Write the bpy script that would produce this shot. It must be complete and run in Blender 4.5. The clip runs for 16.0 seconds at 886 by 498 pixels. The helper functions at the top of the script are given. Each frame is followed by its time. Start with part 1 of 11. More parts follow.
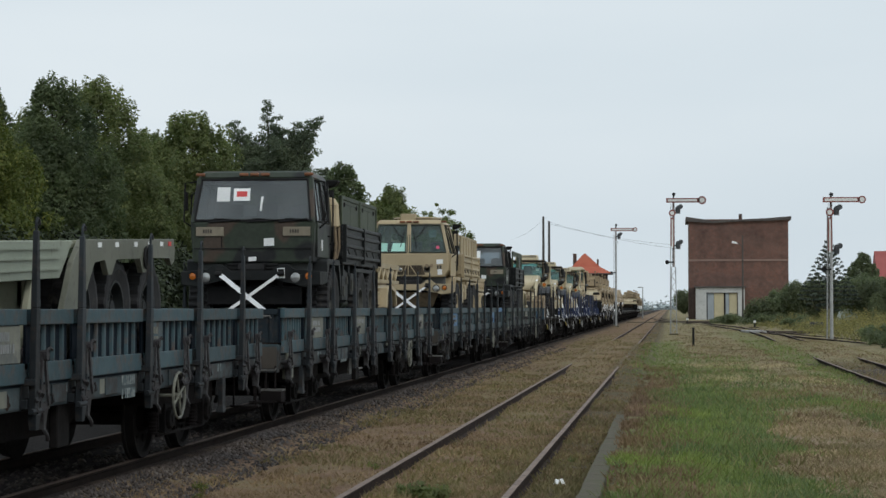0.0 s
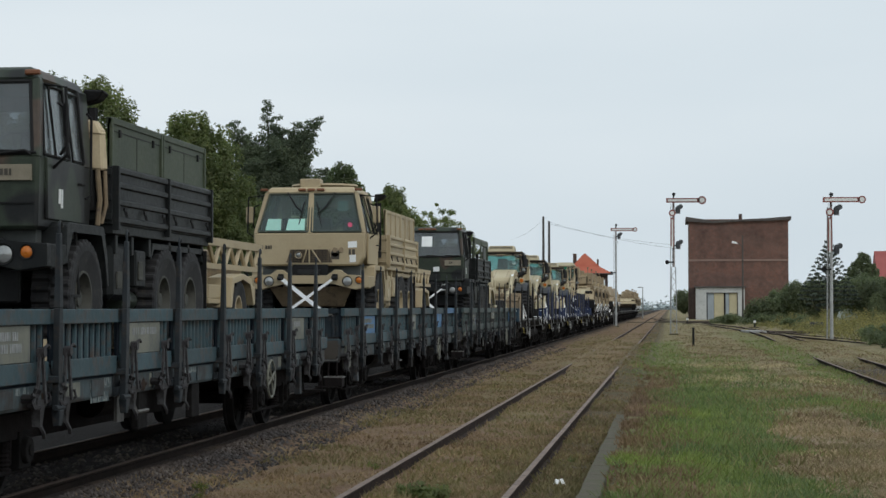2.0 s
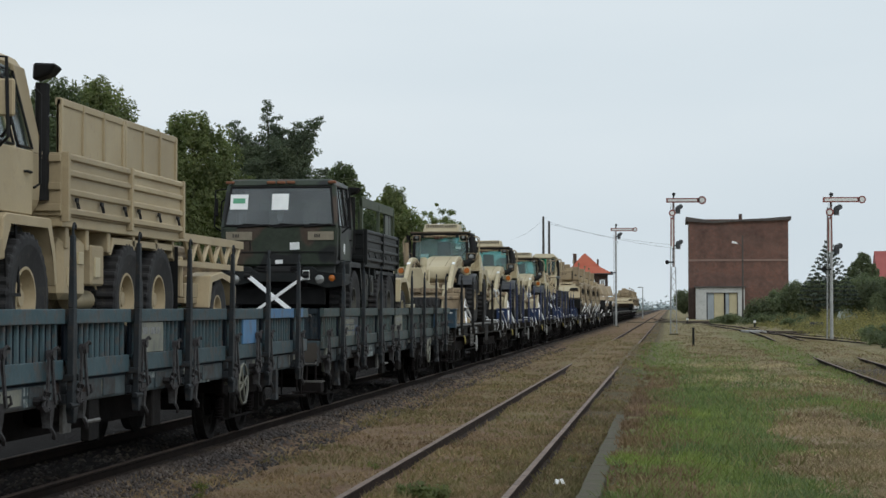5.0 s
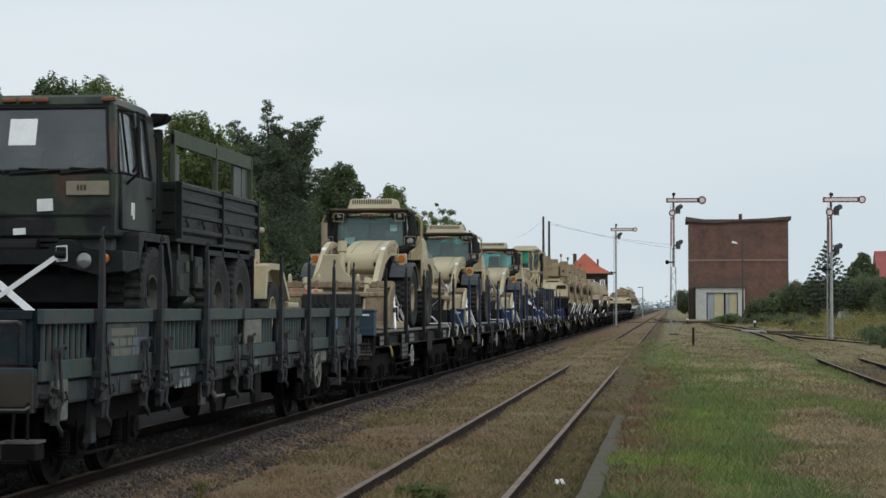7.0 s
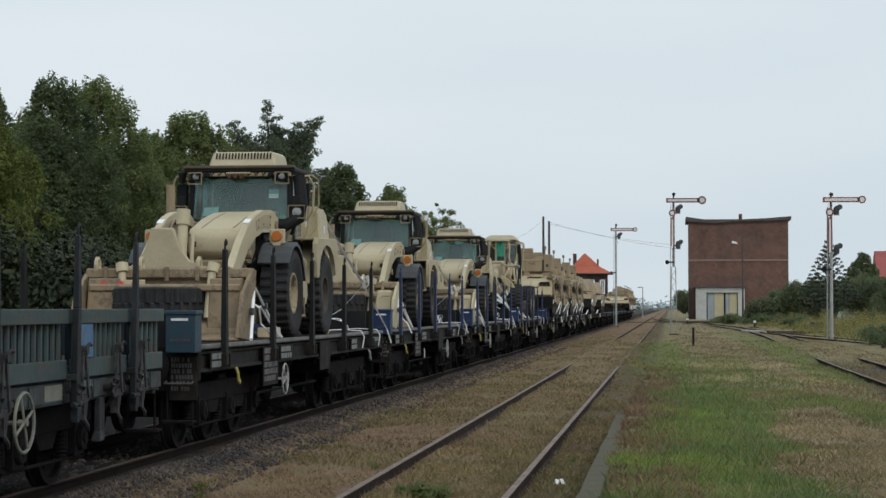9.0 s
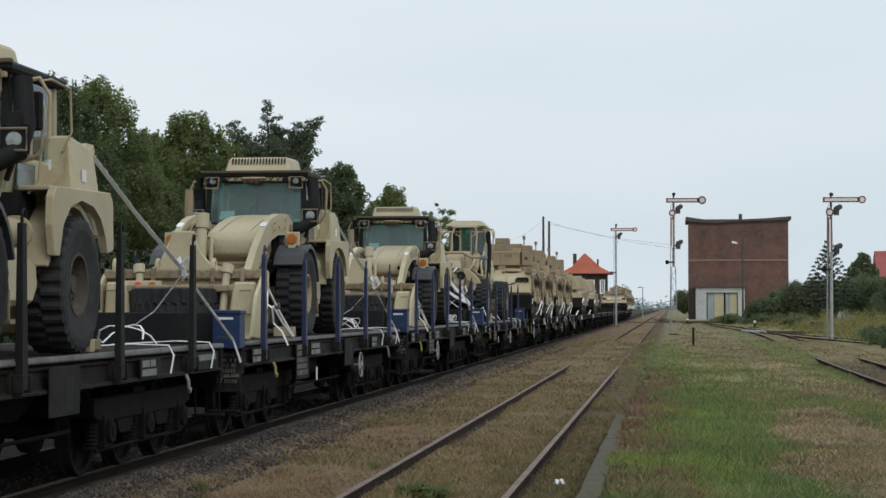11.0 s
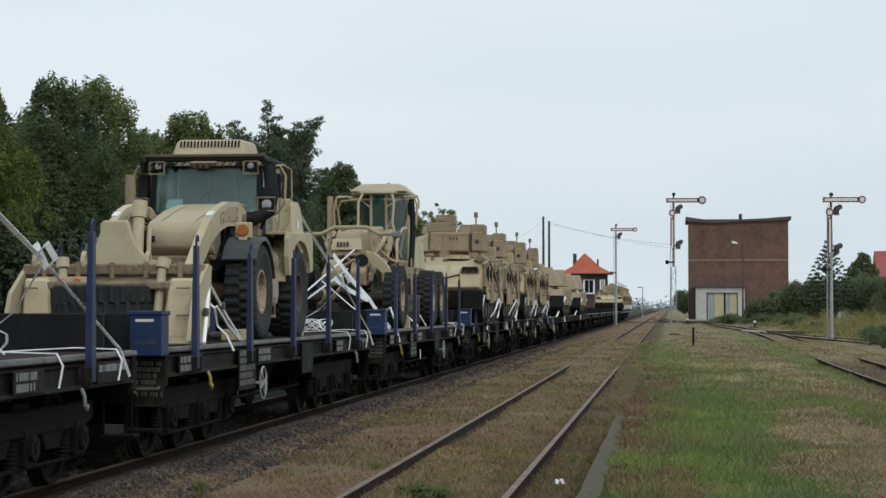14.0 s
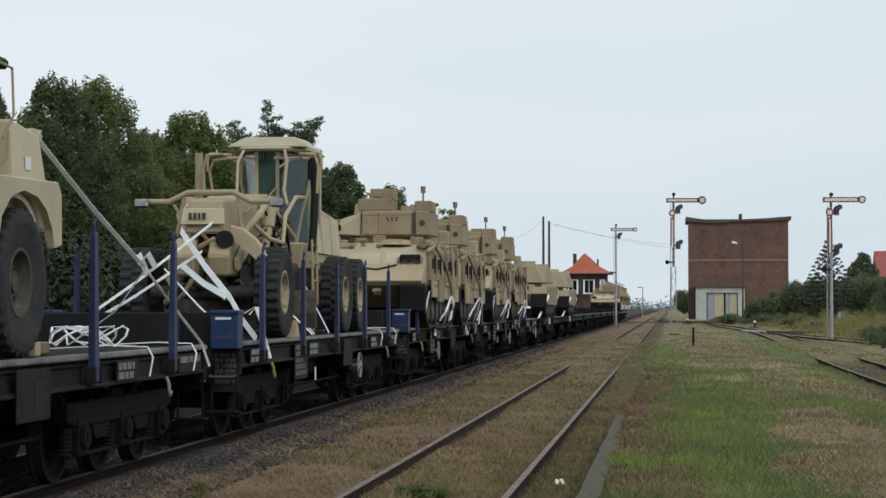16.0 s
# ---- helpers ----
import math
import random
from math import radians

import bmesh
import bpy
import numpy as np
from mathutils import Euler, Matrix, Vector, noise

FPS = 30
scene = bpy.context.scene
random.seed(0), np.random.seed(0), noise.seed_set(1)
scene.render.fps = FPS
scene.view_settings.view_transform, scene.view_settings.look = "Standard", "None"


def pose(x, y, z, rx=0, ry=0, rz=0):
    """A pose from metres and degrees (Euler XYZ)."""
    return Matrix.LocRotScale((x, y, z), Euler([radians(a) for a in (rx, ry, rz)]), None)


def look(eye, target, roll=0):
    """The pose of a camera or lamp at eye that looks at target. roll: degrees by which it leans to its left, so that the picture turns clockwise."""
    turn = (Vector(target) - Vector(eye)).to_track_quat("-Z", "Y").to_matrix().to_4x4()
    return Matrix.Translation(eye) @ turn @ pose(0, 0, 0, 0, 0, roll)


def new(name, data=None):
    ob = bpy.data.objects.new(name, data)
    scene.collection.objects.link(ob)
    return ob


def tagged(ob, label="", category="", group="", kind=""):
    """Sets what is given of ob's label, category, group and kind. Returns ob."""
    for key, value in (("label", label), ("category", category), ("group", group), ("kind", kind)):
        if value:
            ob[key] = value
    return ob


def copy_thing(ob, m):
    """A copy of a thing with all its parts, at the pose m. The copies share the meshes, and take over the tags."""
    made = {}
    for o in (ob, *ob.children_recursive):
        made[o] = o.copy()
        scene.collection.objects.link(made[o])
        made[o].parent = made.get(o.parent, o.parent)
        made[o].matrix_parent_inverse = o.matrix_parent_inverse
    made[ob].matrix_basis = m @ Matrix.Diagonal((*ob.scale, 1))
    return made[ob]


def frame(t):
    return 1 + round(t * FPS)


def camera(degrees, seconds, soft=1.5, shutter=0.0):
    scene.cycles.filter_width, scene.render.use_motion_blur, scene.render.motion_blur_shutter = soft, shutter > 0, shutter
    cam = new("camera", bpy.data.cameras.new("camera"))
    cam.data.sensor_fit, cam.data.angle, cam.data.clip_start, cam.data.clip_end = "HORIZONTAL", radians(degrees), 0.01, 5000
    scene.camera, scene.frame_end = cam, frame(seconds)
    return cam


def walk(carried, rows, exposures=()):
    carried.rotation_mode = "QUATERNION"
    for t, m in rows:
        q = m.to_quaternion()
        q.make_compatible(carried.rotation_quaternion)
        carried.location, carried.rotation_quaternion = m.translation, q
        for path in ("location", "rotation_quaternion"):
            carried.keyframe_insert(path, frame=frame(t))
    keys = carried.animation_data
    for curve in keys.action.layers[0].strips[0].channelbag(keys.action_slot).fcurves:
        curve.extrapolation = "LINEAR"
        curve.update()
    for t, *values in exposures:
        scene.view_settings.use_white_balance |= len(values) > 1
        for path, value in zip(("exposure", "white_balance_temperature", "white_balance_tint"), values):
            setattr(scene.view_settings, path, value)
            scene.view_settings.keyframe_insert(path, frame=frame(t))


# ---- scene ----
# ---------------- camera: a tripod on the old platform, long lens along the line ----------------
EYE = (0.0, 0.0, 1.726)
AIM = Vector((-math.sin(radians(6.627)), math.cos(radians(6.627)), math.tan(radians(1.713))))
cam = camera(25.606, 16.0, soft=1.5)
CAM_POSE = look(EYE, Vector(EYE) + AIM * 100.0)
walk(cam, [(0.0, CAM_POSE), (16.0, CAM_POSE)], exposures=[(0.0, 0.04), (9.2, 0.04), (12.0, 0.11), (16.0, 0.11)])

# ---------------- sky and light: high even overcast ----------------
world = bpy.data.worlds.new("overcast_sky")
scene.world = world
world.use_nodes = True
wn, wl = world.node_tree.nodes, world.node_tree.links
wn.clear()
w_out = wn.new("ShaderNodeOutputWorld")
w_bg = wn.new("ShaderNodeBackground")
w_sky = wn.new("ShaderNodeTexSky")
w_sky.sky_type = "NISHITA"
w_sky.sun_disc = False
w_sky.sun_elevation = radians(38)
w_sky.sun_rotation = radians(150)
w_sky.dust_density = 4.0
w_hsv = wn.new("ShaderNodeHueSaturation")
w_hsv.inputs["Saturation"].default_value = 0.25
w_tc = wn.new("ShaderNodeTexCoord")
w_map = wn.new("ShaderNodeMapping")
w_map.inputs["Scale"].default_value = (1.2, 1.2, 5.0)
w_noise = wn.new("ShaderNodeTexNoise")
w_noise.inputs["Scale"].default_value = 1.6
w_noise.inputs["Detail"].default_value = 4.0
w_ramp = wn.new("ShaderNodeValToRGB")
w_ramp.color_ramp.elements[0].position = 0.3
w_ramp.color_ramp.elements[0].color = (6.38, 7.33, 7.98, 1)
w_ramp.color_ramp.elements[1].position = 0.75
w_ramp.color_ramp.elements[1].color = (7.58, 8.34, 8.82, 1)
w_mix = wn.new("ShaderNodeMix")
w_mix.data_type = "RGBA"
w_mix.inputs[0].default_value = 0.9
wl.new(w_sky.outputs[0], w_hsv.inputs["Color"])
wl.new(w_tc.outputs["Generated"], w_map.inputs["Vector"])
wl.new(w_map.outputs[0], w_noise.inputs["Vector"])
wl.new(w_noise.outputs[0], w_ramp.inputs[0])
wl.new(w_hsv.outputs[0], w_mix.inputs[6])
wl.new(w_ramp.outputs[0], w_mix.inputs[7])
wl.new(w_mix.outputs[2], w_bg.inputs["Color"])
w_bg.inputs["Strength"].default_value = 0.1
wl.new(w_bg.outputs[0], w_out.inputs[0])

sun_data = bpy.data.lights.new("sun", "SUN")
sun_data.energy = 0.8
sun_data.angle = radians(25)
sun_data.color = (1.0, 0.97, 0.92)
sun = new("sun", sun_data)
sun.matrix_basis = look((30, -40, 50), (0, 0, 0))

# ---------------- materials ----------------


def nodes_of(name):
    m = bpy.data.materials.new(name)
    m.use_nodes = True
    return m, m.node_tree.nodes, m.node_tree.links, m.node_tree.nodes["Principled BSDF"]


def noise_node(nt, ln, vec, scale, detail=3.0, rough=0.55):
    n = nt.new("ShaderNodeTexNoise")
    n.inputs["Scale"].default_value = scale
    n.inputs["Detail"].default_value = detail
    n.inputs["Roughness"].default_value = rough
    ln.new(vec, n.inputs["Vector"])
    return n.outputs[0]


def ramp_node(nt, ln, fac, stops, hard=False):
    r = nt.new("ShaderNodeValToRGB")
    if hard:
        r.color_ramp.interpolation = "CONSTANT"
    while len(r.color_ramp.elements) < len(stops):
        r.color_ramp.elements.new(0.5)
    for e, (p, c) in zip(r.color_ramp.elements, stops):
        e.position, e.color = p, (*c, 1) if len(c) == 3 else c
    ln.new(fac, r.inputs[0])
    return r.outputs[0]


def mix_node(nt, ln, fac, a, b, blend="MIX"):
    m = nt.new("ShaderNodeMix")
    m.data_type = "RGBA"
    m.blend_type = blend
    for sock, v in ((m.inputs[0], fac), (m.inputs[6], a), (m.inputs[7], b)):
        if isinstance(v, (int, float)):
            sock.default_value = v
        elif isinstance(v, tuple):
            sock.default_value = (*v, 1)
        else:
            ln.new(v, sock)
    return m.outputs[2]


def paint(name, col, worn, big=1.2, fine=18.0, rough=0.55, metal=0.0, bump=0.15, spread=0.5, dirt=None, dirt_at=0.62, per_piece=0.12, spec=0.4, grit=0.10):
    """A weathered surface: two tones in large patches, fine grain, and flecks of dirt."""
    m, nt, ln, bsdf = nodes_of(name)
    tc = nt.new("ShaderNodeTexCoord").outputs["Object"]
    big_n = noise_node(nt, ln, tc, big, 4.0)
    base = ramp_node(nt, ln, big_n, [(0.5 - spread * 0.4, col), (0.5 + spread * 0.4, worn)])
    fine_n = noise_node(nt, ln, tc, fine, 5.0, 0.65)
    grain = ramp_node(nt, ln, fine_n, [(0.25, (1 - grit,) * 3), (0.75, (1 + grit * 0.7,) * 3)])
    c = mix_node(nt, ln, 1.0, base, grain, "MULTIPLY")
    if dirt:
        d = noise_node(nt, ln, tc, fine * 0.35, 6.0, 0.7)
        mask = ramp_node(nt, ln, d, [(dirt_at - 0.08, (0, 0, 0)), (dirt_at + 0.08, (0.85, 0.85, 0.85))])
        c = mix_node(nt, ln, mask, c, dirt)
    if per_piece:
        rnd = nt.new("ShaderNodeObjectInfo").outputs["Random"]
        tone = ramp_node(nt, ln, rnd, [(0.0, (1 - per_piece,) * 3), (1.0, (1 + per_piece,) * 3)])
        c = mix_node(nt, ln, 1.0, c, tone, "MULTIPLY")
    ln.new(c, bsdf.inputs["Base Color"])
    r = ramp_node(nt, ln, fine_n, [(0.2, (max(rough - 0.12, 0.03),) * 3), (0.8, (min(rough + 0.15, 1.0),) * 3)])
    ln.new(r, bsdf.inputs["Roughness"])
    bsdf.inputs["Metallic"].default_value = metal
    bsdf.inputs["Specular IOR Level"].default_value = spec
    if bump:
        b = nt.new("ShaderNodeBump")
        b.inputs["Strength"].default_value = bump
        b.inputs["Distance"].default_value = 0.02
        ln.new(fine_n, b.inputs["Height"])
        ln.new(b.outputs[0], bsdf.inputs["Normal"])
    return m


def camouflage(name):
    m, nt, ln, bsdf = nodes_of(name)
    tc = nt.new("ShaderNodeTexCoord").outputs["Object"]
    n = noise_node(nt, ln, tc, 1.15, 1.5, 0.45)
    base = ramp_node(nt, ln, n, [(0.40, (0.013, 0.0145, 0.0155)), (0.435, (0.031, 0.042, 0.031)), (0.545, (0.033, 0.043, 0.031)), (0.575, (0.066, 0.047, 0.036))])
    f = noise_node(nt, ln, tc, 14.0, 5.0, 0.65)
    grain = ramp_node(nt, ln, f, [(0.25, (0.75, 0.75, 0.75)), (0.8, (1.3, 1.3, 1.25))])
    c = mix_node(nt, ln, 1.0, base, grain, "MULTIPLY")
    dust = ramp_node(nt, ln, noise_node(nt, ln, tc, 2.3, 6.0, 0.7), [(0.45, (0, 0, 0)), (0.80, (0.35, 0.35, 0.35))])
    c = mix_node(nt, ln, dust, c, (0.085, 0.083, 0.076))
    ln.new(c, bsdf.inputs["Base Color"])
    bsdf.inputs["Roughness"].default_value = 0.5
    bsdf.inputs["Specular IOR Level"].default_value = 0.3
    return m


def glass(name, tint=(0.03, 0.045, 0.045), rough=0.06, dust=0.0):
    """Cab glazing: a see-through sheet with a clear gloss and a thin film of dust."""
    m, nt, ln, bsdf = nodes_of(name)
    out = nt["Material Output"]
    gl = nt.new("ShaderNodeBsdfGlossy")
    gl.inputs["Roughness"].default_value = rough
    gl.inputs["Color"].default_value = (0.9, 0.95, 0.95, 1)
    tr = nt.new("ShaderNodeBsdfTransparent")
    tr.inputs["Color"].default_value = (*tint, 1)
    fr = nt.new("ShaderNodeFresnel")
    fr.inputs["IOR"].default_value = 1.5
    mx = nt.new("ShaderNodeMixShader")
    ln.new(fr.outputs[0], mx.inputs[0])
    if dust:
        df = nt.new("ShaderNodeBsdfDiffuse")
        df.inputs["Color"].default_value = (0.34, 0.36, 0.37, 1)
        film = nt.new("ShaderNodeMixShader")
        tc = nt.new("ShaderNodeTexCoord").outputs["Object"]
        ln.new(ramp_node(nt, ln, noise_node(nt, ln, tc, 2.0, 5.0), [(0.3, (dust * 0.6,) * 3), (0.7, (dust * 1.3,) * 3)]), film.inputs[0])
        ln.new(tr.outputs[0], film.inputs[1])
        ln.new(df.outputs[0], film.inputs[2])
        ln.new(film.outputs[0], mx.inputs[1])
    else:
        ln.new(tr.outputs[0], mx.inputs[1])
    ln.new(gl.outputs[0], mx.inputs[2])
    ln.new(mx.outputs[0], out.inputs["Surface"])
    return m


TAN = paint("desert_tan_paint", (0.345, 0.275, 0.168), (0.415, 0.342, 0.220), 1.0, 22, 0.6, dirt=(0.27, 0.20, 0.13), dirt_at=0.68)
TAN_PALE = paint("faded_tan_paint", (0.415, 0.355, 0.228), (0.515, 0.452, 0.310), 1.1, 20, 0.55, dirt=(0.33, 0.26, 0.17), dirt_at=0.70)
TAN_DUSTY = paint("dusty_tan_armour_paint", (0.235, 0.178, 0.110), (0.32, 0.252, 0.162), 1.4, 16, 0.7, dirt=(0.20, 0.15, 0.10), dirt_at=0.64)
TAN_GRIME = paint("grimy_tan_paint", (0.20, 0.148, 0.092), (0.30, 0.23, 0.148), 2.0, 20, 0.7, dirt=(0.10, 0.08, 0.06), dirt_at=0.58)
CAMO = camouflage("woodland_camouflage_paint")
OLIVE = paint("dark_olive_paint", (0.026, 0.034, 0.024), (0.045, 0.055, 0.038), 1.5, 18, 0.42, dirt=(0.10, 0.09, 0.07), dirt_at=0.7)
OLIVE_GREY = paint("faded_olive_paint", (0.20, 0.21, 0.15), (0.27, 0.27, 0.20), 1.2, 18, 0.6, dirt=(0.10, 0.09, 0.07), dirt_at=0.68)
TEAL = paint("weathered_teal_wagon_paint", (0.032, 0.066, 0.080), (0.074, 0.114, 0.128), 0.9, 14, 0.6, dirt=(0.085, 0.062, 0.052), dirt_at=0.57, bump=0.25, spec=0.3, per_piece=0.2)
TEAL_GREEN = paint("greenish_wagon_paint", (0.040, 0.066, 0.066), (0.092, 0.124, 0.118), 0.9, 14, 0.6, dirt=(0.085, 0.062, 0.052), dirt_at=0.57, bump=0.25, spec=0.3, per_piece=0.2)
TEAL_LOW = paint("grimy_teal_solebar_paint", (0.034, 0.054, 0.063), (0.082, 0.106, 0.114), 1.3, 10, 0.65, dirt=(0.046, 0.036, 0.032), dirt_at=0.53, bump=0.3, spec=0.25)
STAKE_TEAL = paint("worn_stake_paint", (0.011, 0.014, 0.017), (0.025, 0.031, 0.036), 1.6, 14, 0.6, spec=0.25, dirt=(0.05, 0.038, 0.03), dirt_at=0.60, per_piece=0.35)
TEAL_DARK = paint("dark_teal_post_paint", (0.008, 0.014, 0.019), (0.018, 0.027, 0.034), 2.0, 16, 0.65, spec=0.2, dirt=(0.05, 0.04, 0.035), dirt_at=0.6)
BLUE_FADED = paint("faded_blue_panel_paint", (0.052, 0.150, 0.30), (0.090, 0.195, 0.34), 2.0, 12, 0.6, dirt=(0.10, 0.10, 0.10), dirt_at=0.6)
CREAM_PANEL = paint("dirty_cream_panel_paint", (0.155, 0.160, 0.130), (0.23, 0.23, 0.19), 2.0, 12, 0.7, dirt=(0.10, 0.11, 0.11), dirt_at=0.56)
NAVY = paint("navy_blue_post_paint", (0.010, 0.018, 0.060), (0.018, 0.030, 0.085), 2.0, 18, 0.5, dirt=(0.03, 0.03, 0.035), dirt_at=0.62)
BLUE_BOX = paint("blue_end_box_paint", (0.007, 0.022, 0.075), (0.012, 0.034, 0.105), 2.0, 18, 0.5, dirt=(0.05, 0.05, 0.06), dirt_at=0.64)
FLAT_GREY = paint("grimy_dark_grey_frame_paint", (0.0085, 0.0082, 0.0078), (0.022, 0.0210, 0.0200), 1.5, 12, 0.75, spec=0.16, dirt=(0.03, 0.024, 0.02), dirt_at=0.55, bump=0.3)
FLAT_LIP = paint("worn_grey_deck_edge", (0.082, 0.083, 0.080), (0.165, 0.163, 0.154), 1.6, 14, 0.6, dirt=(0.05, 0.045, 0.04), dirt_at=0.56)
# underframe blacks: grime, set darker still for the shade below the wagons
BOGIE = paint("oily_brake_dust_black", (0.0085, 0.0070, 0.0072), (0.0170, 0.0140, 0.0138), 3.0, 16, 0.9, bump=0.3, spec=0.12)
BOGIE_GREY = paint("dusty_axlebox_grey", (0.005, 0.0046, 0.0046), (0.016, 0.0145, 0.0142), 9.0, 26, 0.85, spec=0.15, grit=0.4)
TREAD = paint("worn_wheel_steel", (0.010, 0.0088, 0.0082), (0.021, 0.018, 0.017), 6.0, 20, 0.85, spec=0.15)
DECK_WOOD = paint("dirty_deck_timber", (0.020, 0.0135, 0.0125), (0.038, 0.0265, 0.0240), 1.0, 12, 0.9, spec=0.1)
RUBBER = paint("tyre_rubber", (0.018, 0.018, 0.020), (0.036, 0.036, 0.037), 3.0, 20, 0.8, dirt=(0.07, 0.062, 0.052), dirt_at=0.64, spec=0.3)
BLACK = paint("matt_black_parts", (0.008, 0.008, 0.009), (0.016, 0.016, 0.016), 3.0, 20, 0.65, spec=0.2)
CHARCOAL = paint("charcoal_plastic_fender", (0.040, 0.044, 0.050), (0.07, 0.075, 0.08), 2.0, 20, 0.5)
STRAP = paint("white_lashing_webbing", (0.83, 0.85, 0.87), (0.90, 0.91, 0.92), 5.0, 60, 0.7, dirt=(0.48, 0.47, 0.45), dirt_at=0.68)
YELLOW = paint("yellow_tow_hook_paint", (0.30, 0.245, 0.06), (0.40, 0.34, 0.11), 6.0, 30, 0.6, dirt=(0.10, 0.08, 0.03))
WHITE = paint("white_paper", (0.74, 0.76, 0.76), (0.80, 0.82, 0.82), 6.0, 40, 0.7, bump=0)
MINT = paint("pale_green_paper", (0.36, 0.66, 0.57), (0.42, 0.72, 0.63), 6.0, 40, 0.7, bump=0)
RED_MARK = paint("red_print", (0.55, 0.06, 0.06), (0.60, 0.08, 0.08), 6.0, 40, 0.7, bump=0)
PINK = paint("pink_sticker", (0.75, 0.12, 0.22), (0.80, 0.14, 0.25), 6.0, 40, 0.6, bump=0)
AMBER = paint("amber_lens", (0.40, 0.11, 0.015), (0.46, 0.14, 0.02), 8.0, 40, 0.2, bump=0)
GREEN_MARK = paint("green_print", (0.10, 0.34, 0.20), (0.13, 0.38, 0.24), 6.0, 40, 0.7, bump=0)
AMBER_DULL = paint("dusty_marker_lens", (0.16, 0.060, 0.026), (0.21, 0.085, 0.040), 8.0, 40, 0.4, bump=0)
LAMP = paint("headlamp_glass", (0.20, 0.21, 0.21), (0.38, 0.39, 0.38), 12.0, 40, 0.12, metal=0.5, bump=0)
MARK = paint("dull_marking_ink", (0.05, 0.045, 0.035), (0.07, 0.06, 0.05), 6.0, 40, 0.7, bump=0)
PLATE = paint("pale_id_plate", (0.30, 0.26, 0.18), (0.37, 0.33, 0.235), 6.0, 30, 0.7, bump=0)
PLATE_BAR = paint("grey_stencil_letters", (0.17, 0.18, 0.18), (0.28, 0.29, 0.29), 12.0, 30, 0.7, bump=0)
TARP = paint("buff_canvas_tarp", (0.42, 0.34, 0.22), (0.52, 0.43, 0.29), 4.0, 20, 0.85)
GLASS_TRUCK = glass("truck_windscreen", (0.46, 0.62, 0.58), 0.12, 0.06)
GLASS_GREEN = glass("green_tinted_cab_glass", (0.36, 0.74, 0.64), 0.1, 0.10)
GLASS_DARK = glass("dark_windscreen", (0.42, 0.47, 0.50), 0.2, 0.20)
GLASS_CAB = glass("loader_cab_glass", (0.60, 0.80, 0.78), 0.1, 0.13)
INTERIOR = paint("grey_cab_interior", (0.075, 0.082, 0.080), (0.11, 0.115, 0.112), 3.0, 20, 0.8)

# ---------------- mesh helpers ----------------


def box(bm, x0, y0, z0, x1, y1, z1):
    v = [bm.verts.new((x, y, z)) for z in (z0, z1) for y in (y0, y1) for x in (x0, x1)]
    for f in ((0, 2, 3, 1), (4, 5, 7, 6), (0, 1, 5, 4), (2, 6, 7, 3), (0, 4, 6, 2), (1, 3, 7, 5)):
        bm.faces.new([v[i] for i in f])


def hexa(bm, low, high):
    """A six-sided block from four low and four high corners, both in the same turning order."""
    a = [bm.verts.new(p) for p in low]
    b = [bm.verts.new(p) for p in high]
    bm.faces.new(a[::-1])
    bm.faces.new(b)
    for i in range(4):
        j = (i + 1) % 4
        bm.faces.new((a[i], a[j], b[j], b[i]))


def prism(bm, poly, axis, lo, hi, hi_poly=None):
    """poly, a list of pairs, drawn out along an axis. x: pairs are (y, z); y: (x, z); z: (x, y)."""
    def at(p, d):
        return {"x": (d, p[0], p[1]), "y": (p[0], d, p[1]), "z": (p[0], p[1], d)}[axis]
    a = [bm.verts.new(at(p, lo)) for p in poly]
    b = [bm.verts.new(at(p, hi)) for p in (hi_poly or poly)]
    n = len(poly)
    bm.faces.new(a[::-1])
    bm.faces.new(b)
    for i in range(n):
        j = (i + 1) % n
        bm.faces.new((a[i], a[j], b[j], b[i]))


def frame_of(d):
    d = Vector(d).normalized()
    s = Vector((0, 0, 1)) if abs(d.z) < 0.9 else Vector((0, 1, 0))
    u = d.cross(s).normalized()
    return u, d.cross(u).normalized(), d


def cyl(bm, p0, p1, r, r2=None, n=12):
    p0, p1 = Vector(p0), Vector(p1)
    u, w, _ = frame_of(p1 - p0)
    r2 = r if r2 is None else r2
    rings = []
    for p, q in ((p0, r), (p1, r2)):
        rings.append([bm.verts.new(p + u * q * math.cos(2 * math.pi * i / n) + w * q * math.sin(2 * math.pi * i / n)) for i in range(n)])
    a, b = rings
    bm.faces.new(a[::-1])
    bm.faces.new(b)
    for i in range(n):
        j = (i + 1) % n
        bm.faces.new((a[i], a[j], b[j], b[i]))


def tube(bm, pts, r, n=6):
    pts = [Vector(p) for p in pts]
    rings = []
    for i, p in enumerate(pts):
        d = (pts[min(i + 1, len(pts) - 1)] - pts[max(i - 1, 0)])
        u, w, _ = frame_of(d)
        if rings:
            u = (pu - d.normalized() * pu.dot(d.normalized())).normalized()
            w = d.normalized().cross(u)
        pu = u
        rings.append([bm.verts.new(p + u * r * math.cos(2 * math.pi * k / n) + w * r * math.sin(2 * math.pi * k / n)) for k in range(n)])
    bm.faces.new(rings[0][::-1])
    bm.faces.new(rings[-1])
    for a, b in zip(rings, rings[1:]):
        for k in range(n):
            j = (k + 1) % n
            bm.faces.new((a[k], a[j], b[j], b[k]))


